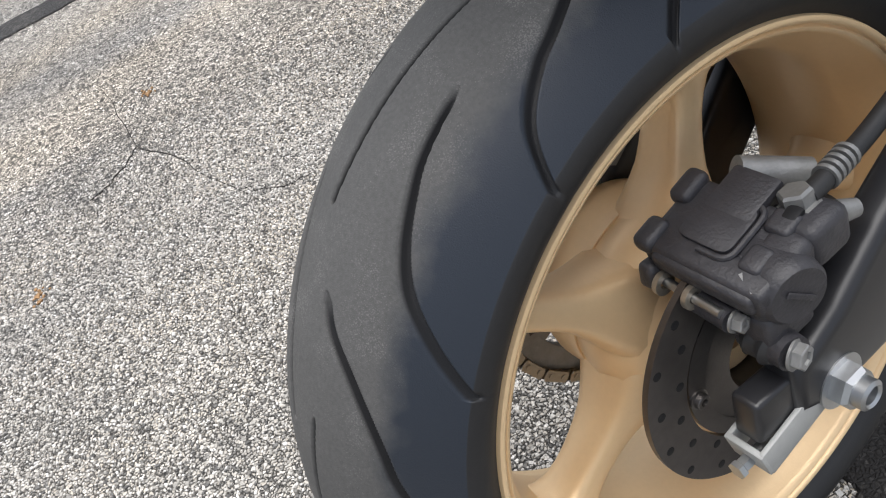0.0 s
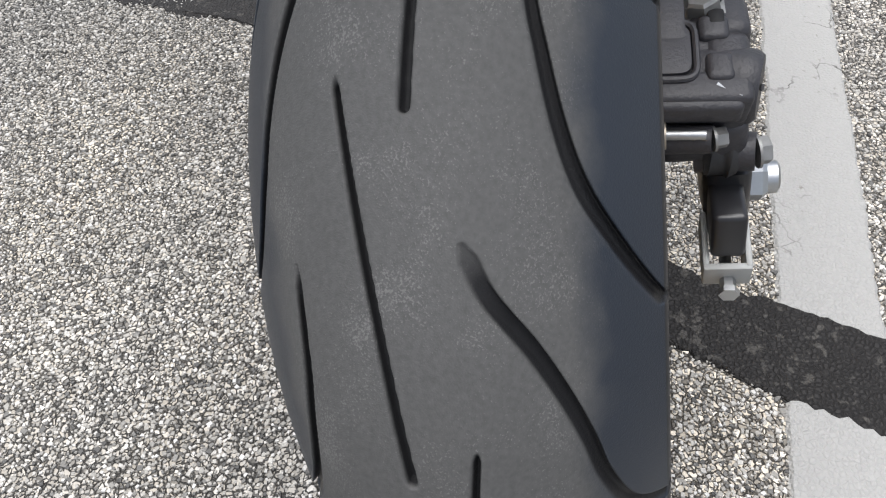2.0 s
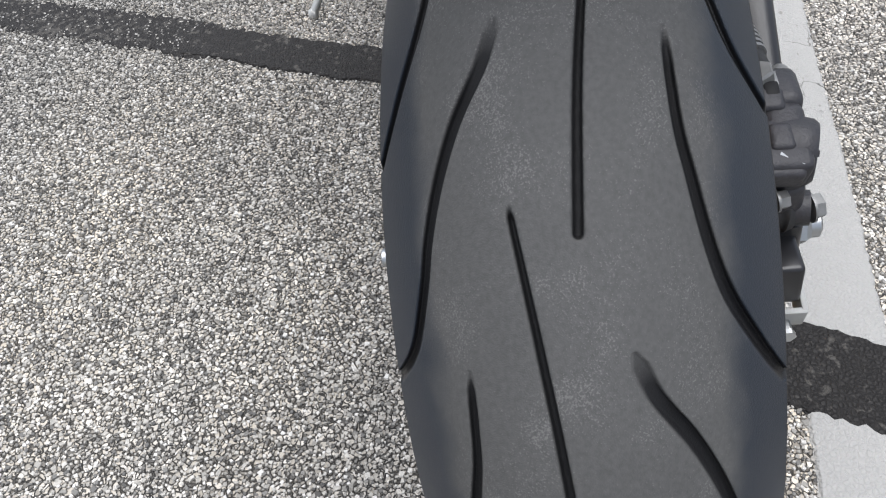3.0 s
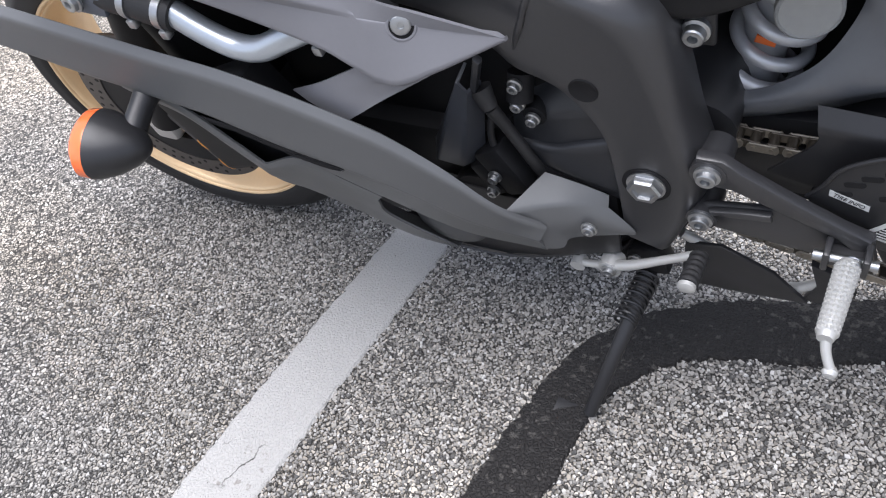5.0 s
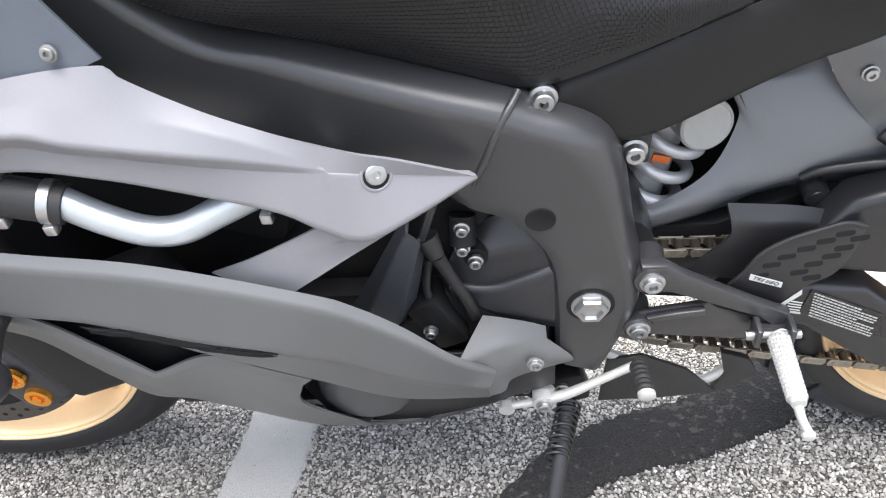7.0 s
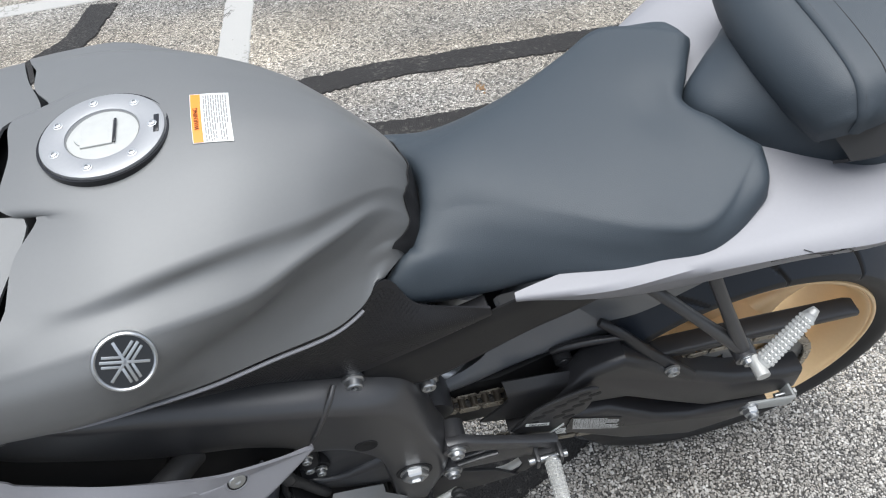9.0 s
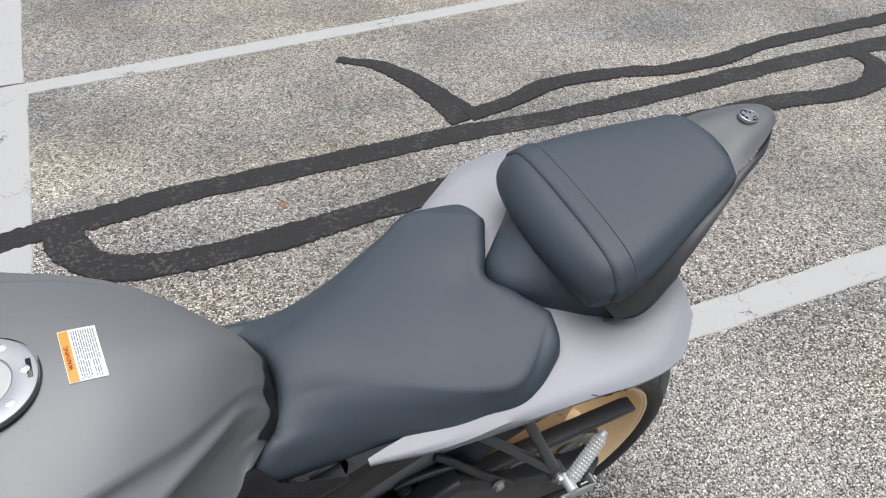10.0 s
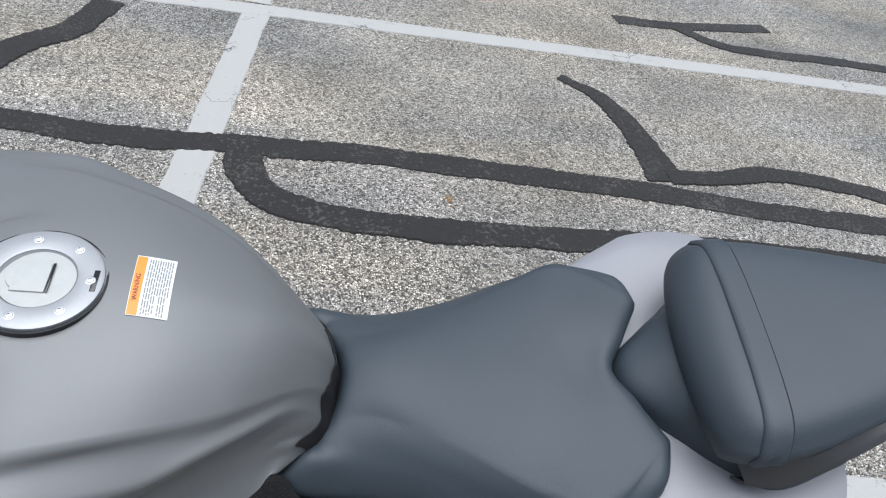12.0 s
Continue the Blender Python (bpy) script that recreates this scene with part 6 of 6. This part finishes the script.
        notched = merged(notched, box(.0285 * math.cos(a), 0, .0285 * math.sin(a), .004, .008, .006, .0008, (0, -math.degrees(a), 0), 1))
    part("lock_ring", moved(notched, Matrix.Translation(axis_a + along * q + Vector((0, 0, .006))) @ along.to_track_quat("Y", "Z").to_matrix().to_4x4()), spring_grey, shock, "notched grey preload lock ring")
part("warning_label", box(.422, .0475, .505, .018, .0030, .008, .0003, (0, -14, 0)), orange_label, shock, "small orange and white label")
part("reservoir", lathe([(.0, -.06), (.025, -.06), (.026, -.004), (.0255, 0), (.0235, .0015), (.0225, .0005), (0, .0008)], (.389, .066, .556), 40, turn=(8, 0, 12)), dull_alloy, shock, "machined alloy shock reservoir")

# added backing block: paints the shadow inside the frame
part("inner_frame_backing", box(.69, 0, .665, .40, .17, .15, .02, (0, -16, 0)), deep_black, bike, "near-black backing block added inside the frame as shade")

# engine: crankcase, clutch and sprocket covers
# plain blocks fill the bay; their near black paints the shadow in there
engine = part("engine_block", box(.76, 0, .47, .36, .25, .30, .02), deep_black, bike, "engine block with its shadow painted in near black")
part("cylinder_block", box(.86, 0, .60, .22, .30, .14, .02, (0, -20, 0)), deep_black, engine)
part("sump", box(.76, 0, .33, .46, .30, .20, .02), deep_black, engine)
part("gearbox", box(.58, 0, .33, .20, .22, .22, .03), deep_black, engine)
part("sprocket_cover", skin(curves_of("""
.612,.120,.492 .588,.122,.506 .570,.124,.514 .552,.122,.512
.632,.140,.466 .590,.143,.478 .558,.144,.486 .536,.143,.484
.634,.144,.440 .592,.145,.437 .560,.145,.450 .534,.145,.461
.634,.148,.436 .592,.152,.438 .560,.152,.449 .533,.151,.457
.628,.145,.414 .590,.148,.398 .555,.147,.383 .528,.146,.370
.626,.125,.405 .588,.125,.388 .555,.125,.372 .527,.125,.360
"""), 26, 30, .003, (1, 2, 3, 4)), cast_black, engine, "black moulded sprocket cover", angle=75)
part("upright_cover", skin(curves_of("""
.664,.150,.540 .690,.150,.495 .720,.150,.440 .735,.148,.415
.664,.172,.536 .684,.175,.495 .711,.176,.436 .722,.174,.412
.652,.176,.527 .662,.178,.490 .682,.178,.430 .690,.174,.408
.648,.155,.524 .654,.155,.486 .668,.155,.425 .672,.152,.405
"""), 20, 18, .003, (1, 2)), upright_grey, engine, "dark blue-grey plastic upright cover", angle=75)
part("cover_strut", plate([(.640, .566), (.634, .560), (.648, .520), (.655, .522)], .160, .170, .003), cast_black, engine)
part("pickup_cover", merged(lathe([(0, .0), (.045, 0), (.05, -.006), (.05, -.05)], (.690, .150, .345), 36), lathe([(0, .012), (.030, .012), (.034, .004), (.034, -.01)], (.690, .150, .345), 32)), deep_black, engine, "round black engine cover")
part("stator_housing", lathe([(0, .006), (.026, .006), (.042, .003), (.050, -.003), (.054, -.012), (.055, -.05)], (.738, .180, .300), 56), tail_grey, engine, "round black clutch cover bulge")
part("sensor_body", merged(box(.648, .150, .400, .036, .04, .07, .006, (0, 25, 0)), box(.668, .155, .385, .02, .03, .05, .004, (0, 25, 0))), deep_black, engine)
for at in ((.616, .150, .520), (.617, .152, .497), (.606, .150, .477), (.664, .170, .371), (.655, .172, .400)):
    bolt("engine_bolt", at, .0075, engine, steel, (0, 0, 0), .008)
part("bolt_bracket", merged(tube([(.616, .135, .522), (.617, .148, .497)], .013, 14, 4), tube([(.606, .13, .477), (.606, .148, .477)], .012, 14, 4)), deep_black, engine)
part("wiring_tube", tube([(.640, .165, .500), (.632, .160, .470), (.618, .158, .430), (.612, .150, .395)], [.007, .006, .006, .007], 12, 20), hose_black, engine, "black wiring sleeve")
part("wiring_tube", tube([(.650, .150, .480), (.655, .158, .44), (.640, .160, .40), (.630, .152, .36)], .004, 10, 20), hose_black, engine, "black wiring sleeve")
part("rubber_boot", tube([(.648, .160, .520), (.640, .165, .500)], [.011, .008], 14, 6), hose_black, engine)

# coolant pipe between the fairings
pipe = part("coolant_pipe", tube([(.915, .222, .634), (.885, .222, .612), (.858, .220, .597), (.83, .218, .596), (.80, .211, .606), (.755, .200, .622)], .0125, 24, 40), pipe_silver, bike, "silver coolant pipe")
part("coolant_hose", tube([(1.03, .215, .660), (.985, .226, .652), (.955, .226, .646), (.910, .223, .631)], [.016, .0165, .0165, .0165], 20, 16), hose_black, pipe, "black rubber coolant hose")
part("coolant_hose", tube([(.762, .202, .619), (.74, .18, .615), (.72, .15, .60)], .0140, 18, 12), hose_black, pipe, "black rubber coolant hose")
for a, b in (((.958, .226, .647), (.950, .226, .645)), ((.925, .2235, .6355), (.917, .223, .6335)), ((.764, .2025, .619), (.757, .200, .621))):
    part("hose_clamp", tube([a, b], .0178, 24, 4, True), steel, pipe, "steel hose clamp")
    part("clamp_screw", box(a[0] - .003, a[1] + .012, a[2] - .017, .010, .010, .010, .002), steel, pipe)

# ---- front end ----
fork = part("fork_leg", tube([(1.268, .118, .30), (1.20, .118, .44), (1.10, .116, .66)], [.028, .030, .030], 24, 12), deep_black, bike, "black lower fork leg")
part("fork_tube", tube([(1.13, .117, .60), (1.05, .115, .78), (.99, .114, .92)], .026, 24, 10), fork_copper, fork, "bronze anodised fork tube")
front_caliper = part("front_caliper", merged(box(1.185, .108, .285, .075, .06, .15, .014, (0, 25, 0), 3), box(1.205, .118, .30, .04, .03, .09, .010, (0, 25, 0), 3)), caliper_black, bike, "black front brake caliper")
for at in ((1.172, .142, .292), (1.163, .138, .246)):
    part("caliper_bolt", merged(lathe([(0, 0), (.017, 0), (.016, .006), (.009, .006), (.008, .002), (0, .002)], at, 28), lathe([(0, .001), (.007, .001), (.006, .008), (0, .008)], at, 6)), gold_anodised, front_caliper, "gold anodised bolt")
part("axle_clamp", merged(tube([(1.306, .10, .312), (1.306, .135, .312)], .018, 20, 5), box(1.29, .115, .29, .05, .04, .07, .01)), alloy, bike, "alloy axle clamp")
part("axle_cap", lathe([(0, .006), (.006, .006), (.008, 0)], (1.306, .137, .312), 16), gold_anodised, bike)
# added backing plate: keeps the gaps behind the fork dark
part("fork_backing", plate([(.90, .90), (1.22, .90), (1.22, .68), (1.06, .62), (1.02, .40), (.90, .40)], .048, .064, .004), cowl_black, bike, "black backing plate added behind the fork")
part("radiator", box(1.03, 0, .555, .03, .37, .30, .006, (0, 12, 0)), deep_black, bike, "black radiator behind the front wheel")
part("cowl_stay", skin(curves_of("""
.955,.135,.900 .940,.15,.850 .930,.165,.800 .935,.172,.765
.985,.105,.890 .975,.115,.840 .970,.130,.790 .985,.150,.745
1.02,.08,.87 1.01,.09,.82 1.01,.10,.77 1.03,.12,.73
"""), 18, 14, .003), cowl_black, bike, "black moulded cowl stay")
part("fork_cap", lathe([(0, .014), (.020, .014), (.027, .008), (.028, -.01), (.026, -.02)], (.984, .114, .935), 28, axis="z", turn=(0, -22, 0)), dull_alloy, fork, "grey alloy fork cap")
part("cowl_ledge", skin(curves_of("""
1.20,.215,.700 1.08,.210,.715 1.00,.200,.732 .945,.190,.752 .915,.186,.785
1.20,.200,.712 1.08,.195,.727 1.00,.186,.744 .950,.176,.765 .922,.172,.795
1.20,.14,.715 1.08,.14,.73 1.00,.14,.745 .96,.14,.770 .935,.14,.800
"""), 24, 10, .003), cowl_black, bike, "black moulded cowl ledge")
handlebar = part("handlebar_grip", tube([(.985, .24, .875), (.965, .275, .83), (.952, .305, .785), (.947, .318, .765)], [.0165, .0165, .0172, .0180], 24, 20), hose_black, bike, "black rubber handlebar grip")
for k in range(7):
    q = .12 + .12 * k
    c = curve([(.985, .24, .875), (.965, .275, .83), (.952, .305, .785), (.947, .318, .765)], 40)
    i0 = int(q * 38)
    part("grip_rib", tube([tuple(c[i0]), tuple(c[i0 + 1])], .0176, 20, 4), hose_black, handlebar)
part("grip_flange", tube([(.9505, .3085, .780), (.9485, .3135, .772)], .0205, 22, 4), hose_black, handlebar)
part("bar_end", lathe([(0, 0), (.0185, 0), (.0185, .012), (.016, .018), (.008, .018), (.007, .014), (0, .014)], (.9475, .318, .766), 28, turn=(-55, 0, 20)), plastic_black, handlebar, "black bar end weight")
part("switch_box", merged(box(1.00, .225, .90, .05, .05, .06, .010, (30, 10, 0)), box(.99, .245, .885, .02, .02, .03, .004, (30, 10, 0))), plastic_black, handlebar, "black switch cluster")
part("switch_button", box(.975, .245, .905, .012, .010, .014, .003, (30, 10, 0)), white_sticker, handlebar)
part("clip_on", tube([(1.00, .12, .93), (1.01, .18, .92), (.99, .235, .88)], .012, 16, 10), deep_black, handlebar)
bolt("fairing_bolt", (1.009, .245, .656), .011, bike, steel, (10, 0, 0), .008)
part("fairing_stay", plate([(1.04, .675), (.985, .672), (.975, .655), (.985, .635), (1.04, .64)], .236, .242, .001), infill_grey, bike, "grey metal fairing stay")
# added panel: covers the bright frame end where the dark fork top sits
part("dark_fork_panel", skin(curves_of("""
.985,.150,.945 .94,.150,.925 .905,.154,.895 .893,.162,.865
.990,.172,.915 .945,.174,.895 .912,.176,.870 .903,.180,.842
.998,.180,.870 .955,.184,.850 .925,.186,.830 .915,.188,.808
"""), 18, 12, .003), cowl_black, bike, "black panel added beside the tank cover to darken the fork area")
# turn signal
SIG = Matrix.Translation((1.022, .309, .515)) @ Vector((.92, .28, .22)).to_track_quat("Y", "Z").to_matrix().to_4x4() @ Matrix.Diagonal((.94, 1, .76, 1))
sig = part("turn_signal", moved(lathe([(0, -.040), (.011, -.037), (.024, -.026), (.036, -.008), (.0430, .010), (.0440, .018)], (0, 0, 0), 36), SIG), plastic_black, bike, "black turn signal body")
part("lens", moved(lathe([(.0442, .018), (.0430, .030), (.036, .036), (.018, .039), (0, .040)], (0, 0, 0), 36), SIG), orange_lens, sig, "orange signal lens")
part("stem", tube([(1.015, .225, .535), (1.014, .258, .527), (1.012, .290, .515)], [.018, .013, .014], 14, 8), plastic_black, sig)

# ---- badges, cap, sticker, straps, bolts ----
TOP = Matrix.Translation((.694, .0025, .9170)) @ pose(0, 0, 0, 90, 0, 0) @ pose(0, 0, 0, 3, 0, 0)
cap = part("fuel_cap", moved(lathe([(.0295, .0015), (.0305, .004), (.033, .0046), (.048, .0046), (.0505, .0036), (.0515, -.006)], (0, 0, 0), 64), TOP), pale_alloy, bike, "round alloy fuel filler cap", angle=25)
part("cap_lid", moved(lathe([(0, .0034), (.026, .0034), (.029, .0026), (.0295, .0)], (0, 0, 0), 64), TOP), dull_alloy, cap, "matte grey cap lid", angle=25)
part("cap_gasket", moved(lathe([(.0515, .0015), (.0535, .0015), (.0535, -.004), (.0515, -.004)], (0, 0, 0), 64, closed=True), TOP), badge_black, cap, "black cap gasket ring")
for k in range(7):
    a = 2 * math.pi * (k + .5) / 7
    bolt("cap_screw", tuple((TOP @ Vector((.0405 * math.cos(a), .0046, .0405 * math.sin(a))))), .0040, cap, steel, (90, 0, 0), .0018)
part("key_flap", moved(merged(box(.004, .0042, 0, .026, .0022, .030, .0009), lathe([(0, .0052), (.0145, .0052), (.015, .003)], (.008, 0, 0), 32)), TOP), dull_alloy, cap, "grey key flap")
part("flap_slot", moved(box(-.0105, .0050, 0, .002, .0012, .030, .0004), TOP), badge_black, cap)
part("latch_slot", moved(box(-.0440, .0045, 0, .0045, .0012, .022, .0004), TOP), badge_black, cap)


def on_surface(x, y, n=Vector((0, 0, 1)), start=1.2):
    """The tank's height at a place seen from above."""
    tree = tank_tree
    hit = tree.ray_cast(Vector((x, y, start)), Vector((0, 0, -1)))
    return hit[0], hit[1]


from mathutils.bvhtree import BVHTree
tank_ob = next(o for o in bike.children if o.name.startswith("fuel_tank"))
tank_tree = BVHTree.FromPolygons([v.co.copy() for v in tank_ob.data.vertices], [tuple(p.vertices) for p in tank_ob.data.polygons])


def decal(name, x0, x1, y0, y1, lift, mat, parent, label="", nx=6, ny=8, shear=0.0):
    """A thin film that lies on the tank."""
    rows = []
    for x in np.linspace(x0, x1, nx):
        row = []
        for y in np.linspace(y0, y1, ny):
            p, nrm = on_surface(x - shear * y, y)
            row.append(tuple(p + nrm * lift * (1 if nrm.z > 0 else -1)))
        rows.append(row)
    return part(name, shell(np.array(rows), 0.0002), mat, parent, label)


sticker = decal("warning_sticker", .591, .623, -.032, .029, .0006, white_sticker, bike, "white and orange warning sticker", shear=.02)
decal("orange_band", .6145, .6225, -.031, .0285, .0009, orange_print, sticker, "orange header band", shear=.02)
rng = np.random.default_rng(3)
for k in range(10):
    x, y = .6118 - .0020 * k, -.0290
    end = .0270 - (.018 if k in (5, 9) else .003 * rng.random())
    while y < end:
        w = min(.0025 + .006 * rng.random(), end - y + .001)
        decal("text_bar", x - .0005, x + .0005, y, y + w, .0009, grey_print, sticker, "", 2, 3, .02)
        y += w + .0011
words = bpy.data.curves.new("header_word", "FONT")
words.body, words.size, words.extrude = "WARNING", .0056, .0001
words.align_x, words.align_y = "CENTER", "CENTER"
words.materials.append(badge_black)
ob = new("header_word", words)
ob.parent = sticker
top, face = on_surface(.6185, .002)
face = Vector((face.x, face.y, face.z)) * (1 if face.z > 0 else -1)
ob.matrix_local = Matrix.Translation(top + face * .0013) @ Vector((0, 0, 1)).rotation_difference(face).to_matrix().to_4x4() @ pose(0, 0, 0, 0, 0, -88)


def badge(name, at, normal, r, parent):
    """A round badge: chrome ring, black field, three crossed bars."""
    m = Matrix.Translation(at) @ Vector(normal).to_track_quat("Y", "Z").to_matrix().to_4x4()
    ob = part(name, moved(lathe([(0, .0012), (r * .86, .0012), (r * .87, .0022), (r * .92, .003), (r * .98, .0022), (r, -.002)], (0, 0, 0), 48), m), steel, parent, "chrome ringed round badge")
    part("badge_field", moved(lathe([(0, .0016), (r * .85, .0016), (r * .86, .001)], (0, 0, 0), 48), m), badge_black, ob, "gloss black badge field")
    for k in range(3):
        bars = merged(box(0, .002, 0, r * 1.5, .001, r * .10, .0002), box(r * .42, .002, r * .16, r * .55, .001, r * .09, .0002), box(r * .42, .002, -r * .16, r * .55, .001, r * .09, .0002))
        part("badge_bar", moved(bars, m @ pose(0, 0, 0, 0, 90 + 120 * k, 0)), steel, ob, "chrome badge bar")
    return ob


for side in (1,):
    spot, out, *_ = tank_tree.find_nearest(Vector((.692, .1905 * side, .868)))
    out = out if out.z > 0 else -out
    badge("tank_badge", tuple(spot + out * .0006), tuple(out), .0232, bike)
tail_ob = next(o for o in bike.children if o.name.startswith("tail_cover"))
tail_tree = BVHTree.FromPolygons([v.co.copy() for v in tail_ob.data.vertices], [tuple(p.vertices) for p in tail_ob.data.polygons])
spot, out, *_ = tail_tree.ray_cast(Vector((-.197, 0, 1.1)), Vector((0, 0, -1)))
badge("tail_badge", tuple(spot + Vector((0, 0, .0006))), (-.06, 0, 1), .0135, bike)
seat_ob = next(o for o in bike.children if o.name.startswith("pillion_seat"))
seat_tree = BVHTree.FromPolygons([v.co.copy() for v in seat_ob.data.vertices], [tuple(p.vertices) for p in seat_ob.data.polygons])


def strap_row(x, lift):
    """Points across the passenger seat at one station, from side to side."""
    row = []
    for a in np.linspace(radians(-2), radians(182), 44):
        way = Vector((0, -math.cos(a), -math.sin(a)))
        hit = seat_tree.ray_cast(Vector((x, 0, .86)) - way * .3, way)
        if hit[0] is not None:
            row.append(hit[0] - way * lift)
    return curve([tuple(p) for p in row], 44)


rows = [strap_row(x, h) for x, h in ((.0715, .0003), (.0710, .0024), (.065, .0028), (.056, .0028), (.0490, .0026), (.0487, .0003))]
strap = part("seat_strap", shell(np.array(rows), .001), vinyl, bike, "black vinyl passenger grab strap", angle=60)
# thin dark tube added to mark the strap's rear edge
part("strap_edge_line", tube([tuple(p) for p in strap_row(.0476, .0006)], .0014, 6, 60), deep_black, strap, "thin dark line along the strap's rear edge")
for x in (.0525, .0672):
    line = strap_row(x, .0034)
    for k in range(3, 41):
        p, q = line[k], line[k] * .45 + line[k + 1] * .55
        part("stitch", tube([tuple(p), tuple(q)], .0004, 5, 2), stitch_thread, strap)
# passenger footrest
bracket = part("passenger_bracket", merged(tube([(.188, .150, .765), (.165, .172, .71), (.135, .194, .640)], [.0072, .0068, .0085], 14, 14), tube([(.235, .140, .720), (.19, .165, .685), (.140, .192, .645)], [.0068, .0064, .0080], 14, 14),
                                           tube([(.132, .185, .634), (.132, .204, .634)], .0125, 20, 4)), frame_black, bike, "black tubular passenger footrest bracket")
bolt("bracket_bolt", (.132, .203, .634), .0085, bracket, steel, (0, 0, 0), .007)
C, D = Vector((.122, .214, .640)), Vector((.078, .197, .695))
way2 = (D - C).normalized()
part("passenger_peg", moved(knurled((D - C).length, .0092, 13, 12), Matrix.Translation(C) @ way2.to_track_quat("Y", "Z").to_matrix().to_4x4() @ Matrix.Diagonal((1, 1, .55, 1))), white_alloy, bracket, "pale folded passenger footpeg", angle=20)
part("peg_end", tube([tuple(D), tuple(D + way2 * .006)], [.0062, .0040], 16, 4), white_alloy, bracket)
part("peg_hinge", tube([tuple(C - way2 * .006 + Vector((0, -.012, 0))), tuple(C - way2 * .006 + Vector((0, .012, 0)))], .0075, 16, 5), white_alloy, bracket)
fairing_ob = next(o for o in bike.children if o.name.startswith("mid_fairing"))
fairing_tree = BVHTree.FromPolygons([v.co.copy() for v in fairing_ob.data.vertices], [tuple(p.vertices) for p in fairing_ob.data.polygons])
spot, out, *_ = fairing_tree.ray_cast(Vector((.6715, .40, .6285)), Vector((0, -1, 0)))
seat_m = Matrix.Translation(spot) @ (out if out.y > 0 else -out).to_track_quat("Y", "Z").to_matrix().to_4x4()
recess = part("screw_recess", moved(lathe([(.0136, -.0006), (.0123, .0008), (.0112, .0009), (.0104, .0003), (.0099, -.0010)], (0, 0, 0), 40), seat_m), light_grey, fairing_ob, "moulded screw recess")
# near-black disc paints the shade in the recess round the screw
part("recess_shade", moved(lathe([(.0106, .0003), (0, .0003)], (0, 0, 0), 40), seat_m), deep_black, recess)
screw = moved(lathe([(.0086, .0004), (.0086, .0018), (.0076, .0029), (.0050, .0034), (.0030, .0034), (.0025, .0018), (0, .0018)], (0, 0, 0), 32), seat_m @ Matrix.Translation((0, 0, .0016)))
part("fairing_screw", screw, steel, fairing_ob, "bright steel fairing screw", angle=30)
bolt("fairing_screw", (.552, .1835, .357), .0090, bike, steel, (5, 0, 0), .006)
bolt("infill_screw", (0.877, .2000, 0.746), .0062, bike, dusty_steel, (15, 0, 0), .004)
# printed labels on the swingarm and heel plate
label = part("swingarm_label", plate([(.276, .398), (.197, .357), (.186, .318), (.281, .364)], .1316, .1322, 0), badge_black, bike, "black warning label with white print")
rng = np.random.default_rng(11)
for k in range(9):
    x, z = .2725 - .0003 * k, .3925 - .0041 * k
    end = x - (.070 if k not in (0, 4) else .050)
    while x > end:
        w = .0016 + .0042 * rng.random()
        part("text_bar", moved(box(-w / 2, 0, 0, w, .0004, .0016, 0), Matrix.Translation((x, .1324, z - (.2725 - x) * .53)) @ pose(0, 0, 0, 0, -27.5, 0)), grey_print_light, label)
        x -= (w + .0012) * .89
tri_label = part("triangle_label", plate([(.290, .407), (.283, .369), (.313, .377)], .1390, .1394, 0), white_sticker, bike, "small white bordered triangle label")
part("label_field", plate([(.2885, .400), (.2835, .373), (.3065, .379)], .1392, .1397, 0), badge_black, tri_label)
for k in range(4):
    part("text_bar", moved(box(0, 0, 0, .012 + .002 * k, .0004, .0014, 0), Matrix.Translation((.291 + .001 * k, .1398, .389 - .0036 * k)) @ pose(0, 0, 0, 0, -15, 0)), white_sticker, tri_label)
tyre_label = part("tyre_label", plate([(.344, .4325), (.311, .4185), (.311, .411), (.344, .4245)], .1388, .1393, 0), white_sticker, bike, "small white tyre information label")
words = bpy.data.curves.new("label_words", "FONT")
words.body, words.size, words.extrude = "TIRE INFO", .0062, .0001
words.align_x, words.align_y = "CENTER", "CENTER"
words.materials.append(badge_black)
ob = new("label_words", words)
ob.parent = tyre_label
ob.matrix_local = Matrix.Translation((.3275, .1396, .4215)) @ pose(0, 0, 0, 0, -23, 0) @ pose(0, 0, 0, 90, 0, 180)
# hair-fine scratches on the tail fairing
wing_ob = next(o for o in bike.children if o.name.startswith("tail_wing_panel"))
wing_tree = BVHTree.FromPolygons([v.co.copy() for v in wing_ob.data.vertices], [tuple(p.vertices) for p in wing_ob.data.polygons])
for line in ([(.150, .19, .79), (.125, .19, .80), (.100, .195, .80), (.082, .20, .81)], [(.125, .19, .81), (.105, .19, .795), (.095, .20, .79)], [(.095, .20, .81), (.080, .20, .80), (.078, .20, .79)]):
    spots = []
    for q in curve(line, 10):
        hit = wing_tree.find_nearest(Vector(q))
        spots.append(tuple(hit[0] + (Vector(q) - hit[0]).normalized() * .0006))
    part("scratch", tube(spots, .0004, 5, 20), badge_black, wing_ob, "thin dark scratch")
